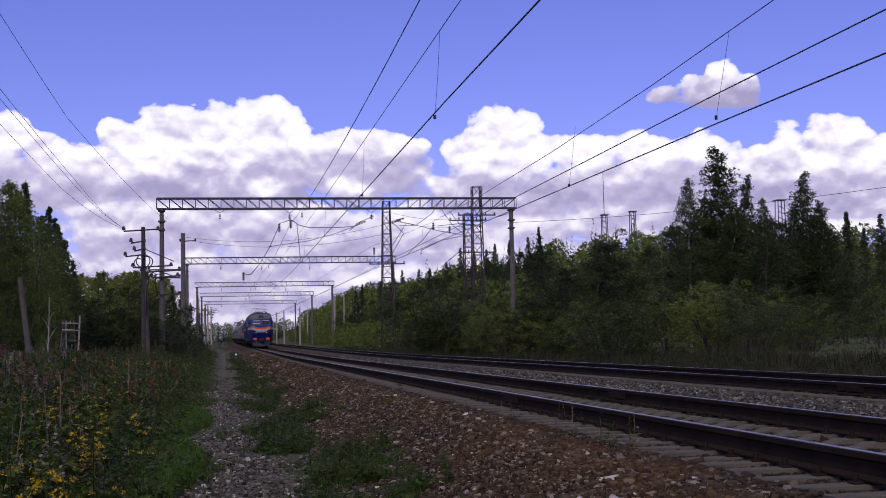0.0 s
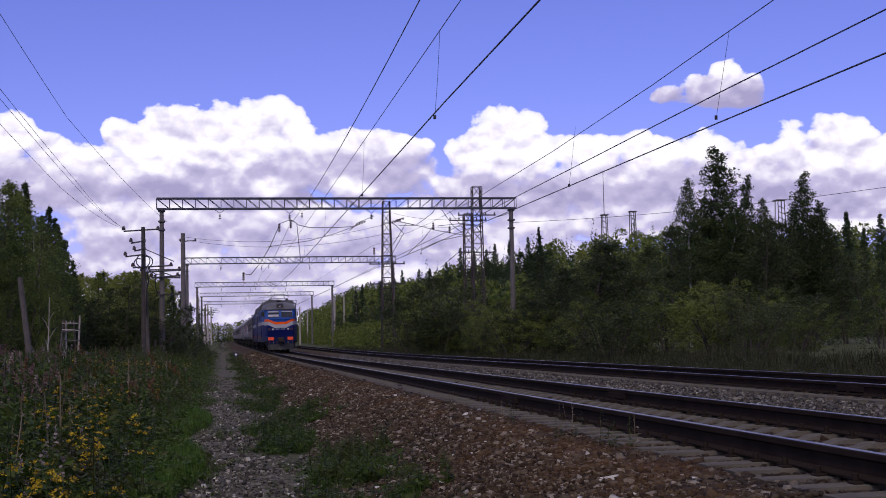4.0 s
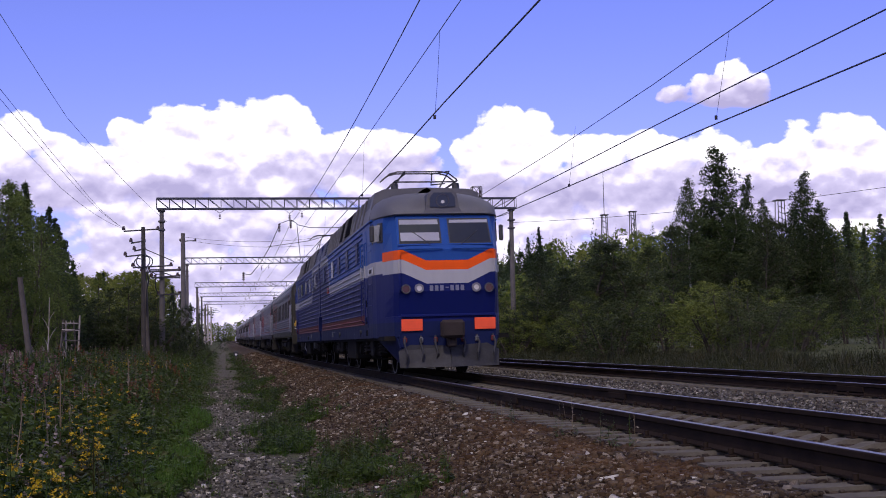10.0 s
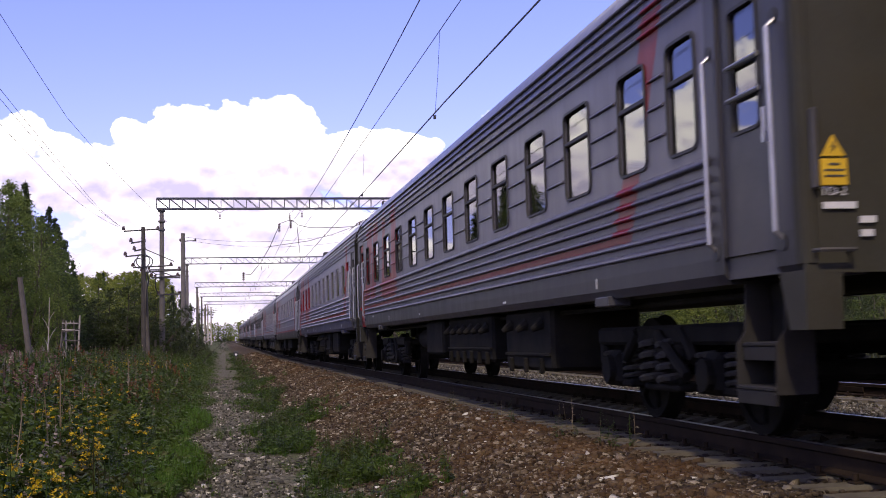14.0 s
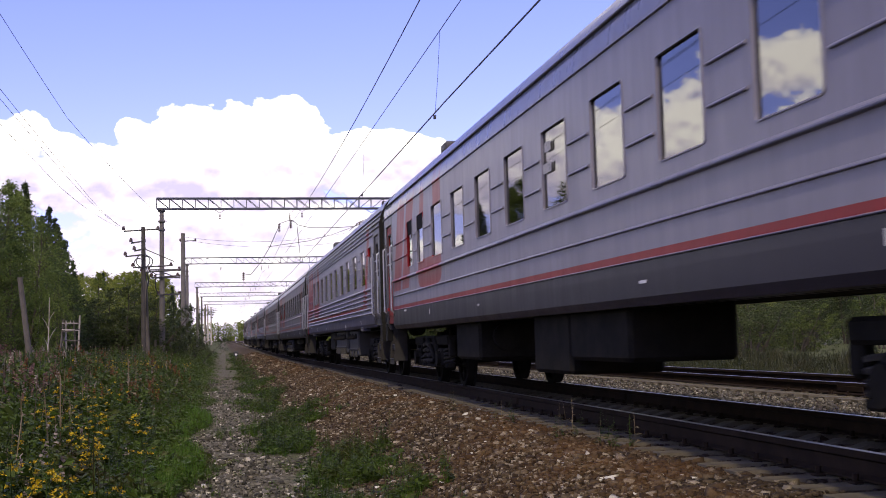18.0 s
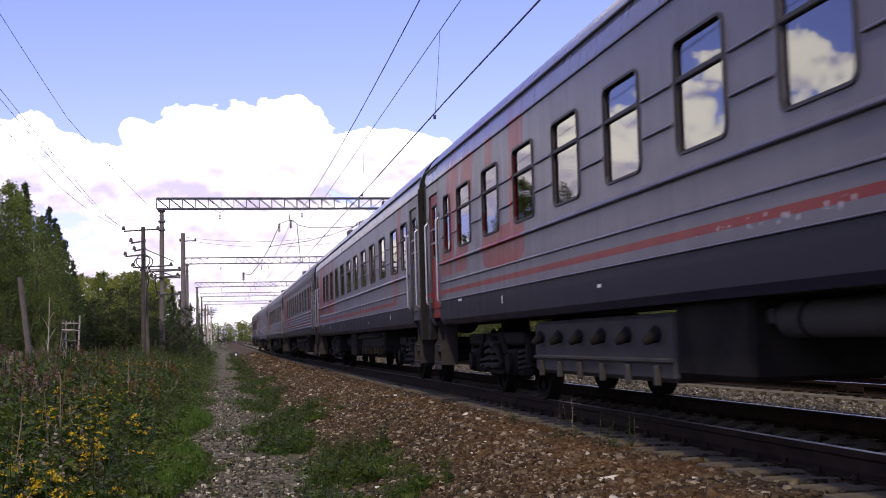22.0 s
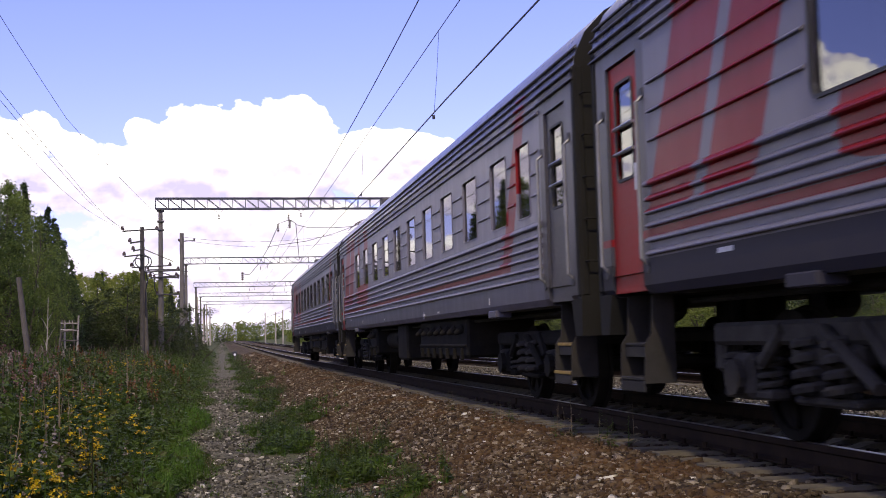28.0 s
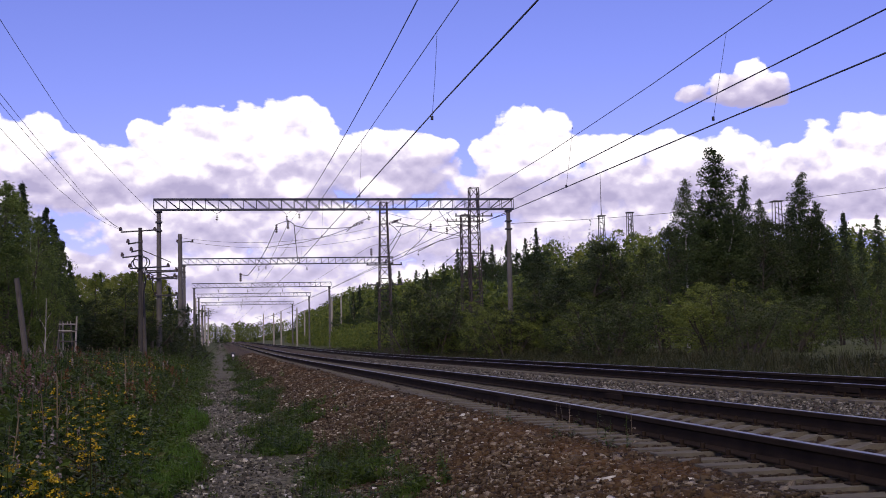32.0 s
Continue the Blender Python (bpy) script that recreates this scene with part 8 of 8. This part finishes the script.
    # windscreens on the raked front
    for s in (-1, 1):
        def onto(x, z, o):
            f = (z - 2.78) / 0.82
            return (x, 0.50 + 0.40 * f - 0.012 - o, z)
        a, b = s * 0.05, s * 1.07
        fr = add("windscreen", quad_panel(onto(a, 2.88, 0), onto(b, 2.88, 0), onto(b, 3.53, 0), onto(a, 3.53, 0), 0.014 * s), paint, "dark windscreen in a blue frame")
        rim = quad_panel(onto(a + s * 0.035, 2.915, 0.004), onto(b - s * 0.035, 2.915, 0.004), onto(b - s * 0.06, 3.495, 0.004), onto(a + s * 0.035, 3.495, 0.004), 0.016 * s)
        part("seal", rim, RUBBER, fr)
        part("pane", quad_panel(onto(a + s * 0.06, 2.94, 0.008), onto(b - s * 0.06, 2.94, 0.008), onto(b - s * 0.085, 3.47, 0.008), onto(a + s * 0.06, 3.47, 0.008), 0.016 * s), DARK_GLASS, fr)
        part("wiper", Geo().tube([onto(s * 0.35, 2.9, 0.03), onto(s * 0.75, 3.22, 0.035)], 0.009, 5), RUBBER, fr)
        for z0, z1 in (((3.36, 3.47), (2.98, 3.17)) if s < 0 else ((3.39, 3.46),)):
            part("sun_blind", quad_panel(onto(a + s * 0.08, z0, 0.012), onto(b - s * 0.07, z0, 0.012), onto(b - s * 0.07, z1, 0.012), onto(a + s * 0.08, z1, 0.012), 0.014 * s), PALE_GLASS, fr)
        # lamps, buffers panels
        lm = add("marker_lamp", Geo().disc((s * 0.64, 0.44, 1.93), "y", 0.100, 0.08, 18, 0.058), RAIL_GREY, "round marker lamp")
        part("lens", Geo().disc((s * 0.64, 0.44, 1.93), "y", 0.058, 0.05, 16), LAMP, lm)
        lr = add("tail_lamp", Geo().disc((s * 0.93, 0.455, 1.92), "y", 0.105, 0.07, 18, 0.08), DARK_STEEL, "dark red tail lamp")
        part("lens", Geo().disc((s * 0.93, 0.455, 1.92), "y", 0.08, 0.045, 16), RED_LENS, lr)
        add("orange_panel", Geo().box(min(s * 0.58, s * 1.05), max(s * 0.58, s * 1.05), 0.425, 0.50, 1.0, 1.26, 0.008), ORANGE_PAINT, "bright orange panel")
        add("grab_rail", Geo().tube([(s * 1.06, 0.47, 1.86), (s * 1.06, 0.40, 1.9), (s * 1.06, 0.40, 2.74), (s * 1.04, 0.40, 2.79), (s * 0.1, 0.40, 2.80)], 0.016, 6), paint)
        add("plough", Geo().add([(s * 0.004, 0.20, 0.20), (s * 1.10, 0.42, 0.20), (s * 1.12, 0.50, 0.56), (s * 0.86, 0.46, 0.70), (s * 0.004, 0.34, 0.66), (s * 0.004, 0.26, 0.20), (s * 1.10, 0.48, 0.20), (s * 1.12, 0.56, 0.56), (s * 0.86, 0.52, 0.70), (s * 0.004, 0.40, 0.66)],
                                [(0, 1, 2, 3, 4), (9, 8, 7, 6, 5)] + [(i, (i + 1) % 5, 5 + (i + 1) % 5, 5 + i) for i in range(5)]), PLOUGH, "dark grey steel rail plough")
        for q, (x, tip) in enumerate(((0.30, 0.40), (0.62, 0.34), (0.98, 0.28))):
            h = add("brake_hose", Geo().tube([(s * x, 0.47, 0.88), (s * (x + 0.03), 0.32, 0.72), (s * (x - 0.02), 0.27, 0.5), (s * x, 0.33, tip)], 0.024, 7), RUBBER)
            part("hose_tap", Geo().box(s * x - 0.04, s * x + 0.04, 0.40, 0.48, 0.74, 0.86, 0.02), RED_TAP if q != 1 else RAIL_GREY, h)
    add("buffer_beam", Geo().box(-1.08, 1.08, 0.48, 0.70, 0.62, 0.98, 0.03), paint)
    add("nose_ledge", Geo().box(-1.05, 1.05, 0.415, 0.50, 1.30, 1.36, 0.01), paint)
    for q in range(7):
        x0 = -0.40 + 0.115 * q
        z0, z1 = (1.93, 1.95) if q == 3 else (1.87, 1.99)
        add("number_mark", Geo().box(x0, x0 + 0.075, 0.436, 0.450, z0, z1), MARK_GREY, "faded grey number mark")
    add("coupler", Geo().box(-0.14, 0.14, 0.05, 0.6, 0.88, 1.16, 0.05).box(-0.26, 0.26, -0.12, 0.12, 0.82, 1.22, 0.06).box(-0.1, 0.1, 0.05, 0.3, 0.62, 0.9, 0.04), COUPLER, "dark rusty automatic coupler")
    bell = []
    for zz, w in ((3.64, 0.44), (3.74, 0.38), (3.95, 0.35), (4.06, 0.32), (4.13, 0.25), (4.165, 0.13)):
        bell.append((zz, w))
    outline = [(-w, zz) for zz, w in bell] + [(w, zz) for zz, w in bell[::-1]]
    hl = add("headlight_housing", Geo().extrude(outline, 0.80, 1.75), LOCO_ROOF, "grey bell-shaped headlight housing")
    part("headlight_glass", Geo().extrude([(-0.29, 3.76), (-0.28, 3.98), (-0.20, 4.08), (0.20, 4.08), (0.28, 3.98), (0.29, 3.76)], 0.775, 0.80), DARK_GLASS, hl, "dark headlight glass")
    part("headlight", Geo().disc((0.0, 0.77, 3.87), "y", 0.04, 0.02, 14), LAMP, hl, "round unlit headlight")
    part("headlight_rim", Geo().disc((0.0, 0.772, 3.90), "y", 0.15, 0.02, 20, 0.135), DARK_STEEL, hl)
    add("roof_gear", Geo().box(-0.5, 0.5, 7.6, 9.0, 4.42, 4.64, 0.06).box(-0.3, 0.3, 9.8, 12.5, 4.42, 4.56, 0.05).tube([(-0.2, 6.6, 4.6), (-0.2, 13.0, 4.62)], 0.02, 5), DARK_STEEL, "dark roof equipment")
    for y in (7.2, 9.5, 13.0):
        ins = Geo()
        for q in range(4):
            ins.disc((-0.2, y, 4.36 + 0.06 * q), "z", 0.09, 0.035, 9)
        add("insulator", ins, INSULATOR)
    pantograph(loco, M, not lead)


LOCO = thing("electric_locomotive", "blue two-section electric locomotive with orange and white front chevron", "locomotive")
HALF = LOCO_L / 2
loco_section(LOCO, pose(0, -HALF, 0), True)
loco_section(LOCO, pose(0, HALF, 0, 0, 0, 180), False)
for yc in (4.6, 12.6, LOCO_L - 12.6, LOCO_L - 4.6):
    bo = bogie(LOCO, yc - HALF, True, 0.60, 3.0, UNDER)

# ---- what moves ----
def ride(offset, t):
    y = along(t) + offset
    slope = math.degrees(math.atan2(rise(y + 8) - rise(y - 8), 16))
    return pose(0, y, rise(y), slope, -CANT, 0)


def motions():
    walk(CLOUDS, [(t, pose(EYE.x, 0, 0, 0, 0, -0.0447 * t)) for t in (0, 8, 16, 24, 32)])
    times = list(range(0, 33, 2))
    walk(LOCO, [(t, ride(HALF, t)) for t in times])
    for k, car in enumerate(CARS):
        walk(car, [(t, ride(LOCO_L + CAR_L * (k + 0.5), t)) for t in times])
    for ws, parent, ya, r in WHEELS:
        mid = HALF if parent is LOCO else LOCO_L + CAR_L * (CARS.index(parent) + 0.5)
        base = ws.matrix_basis.translation.copy()
        # the wheel turns as far as it rolls while it passes close by
        near = [t / 20 for t in range(0, 641) if 2.0 < along(t / 20) + mid + ya < 34.0]
        if not near:
            near = [15.0, 15.05]
        ts = [0.0] + [t for t in near if 0 < t < 32] + [32.0]
        a0 = along(ts[1])
        rows = []
        for t in ts:
            s = min(max(t, ts[1]), ts[-2])
            rows.append((t, Matrix.Translation(base) @ Matrix.Rotation((a0 - along(s)) / r, 4, "X")))
        walk(ws, rows)


motions()
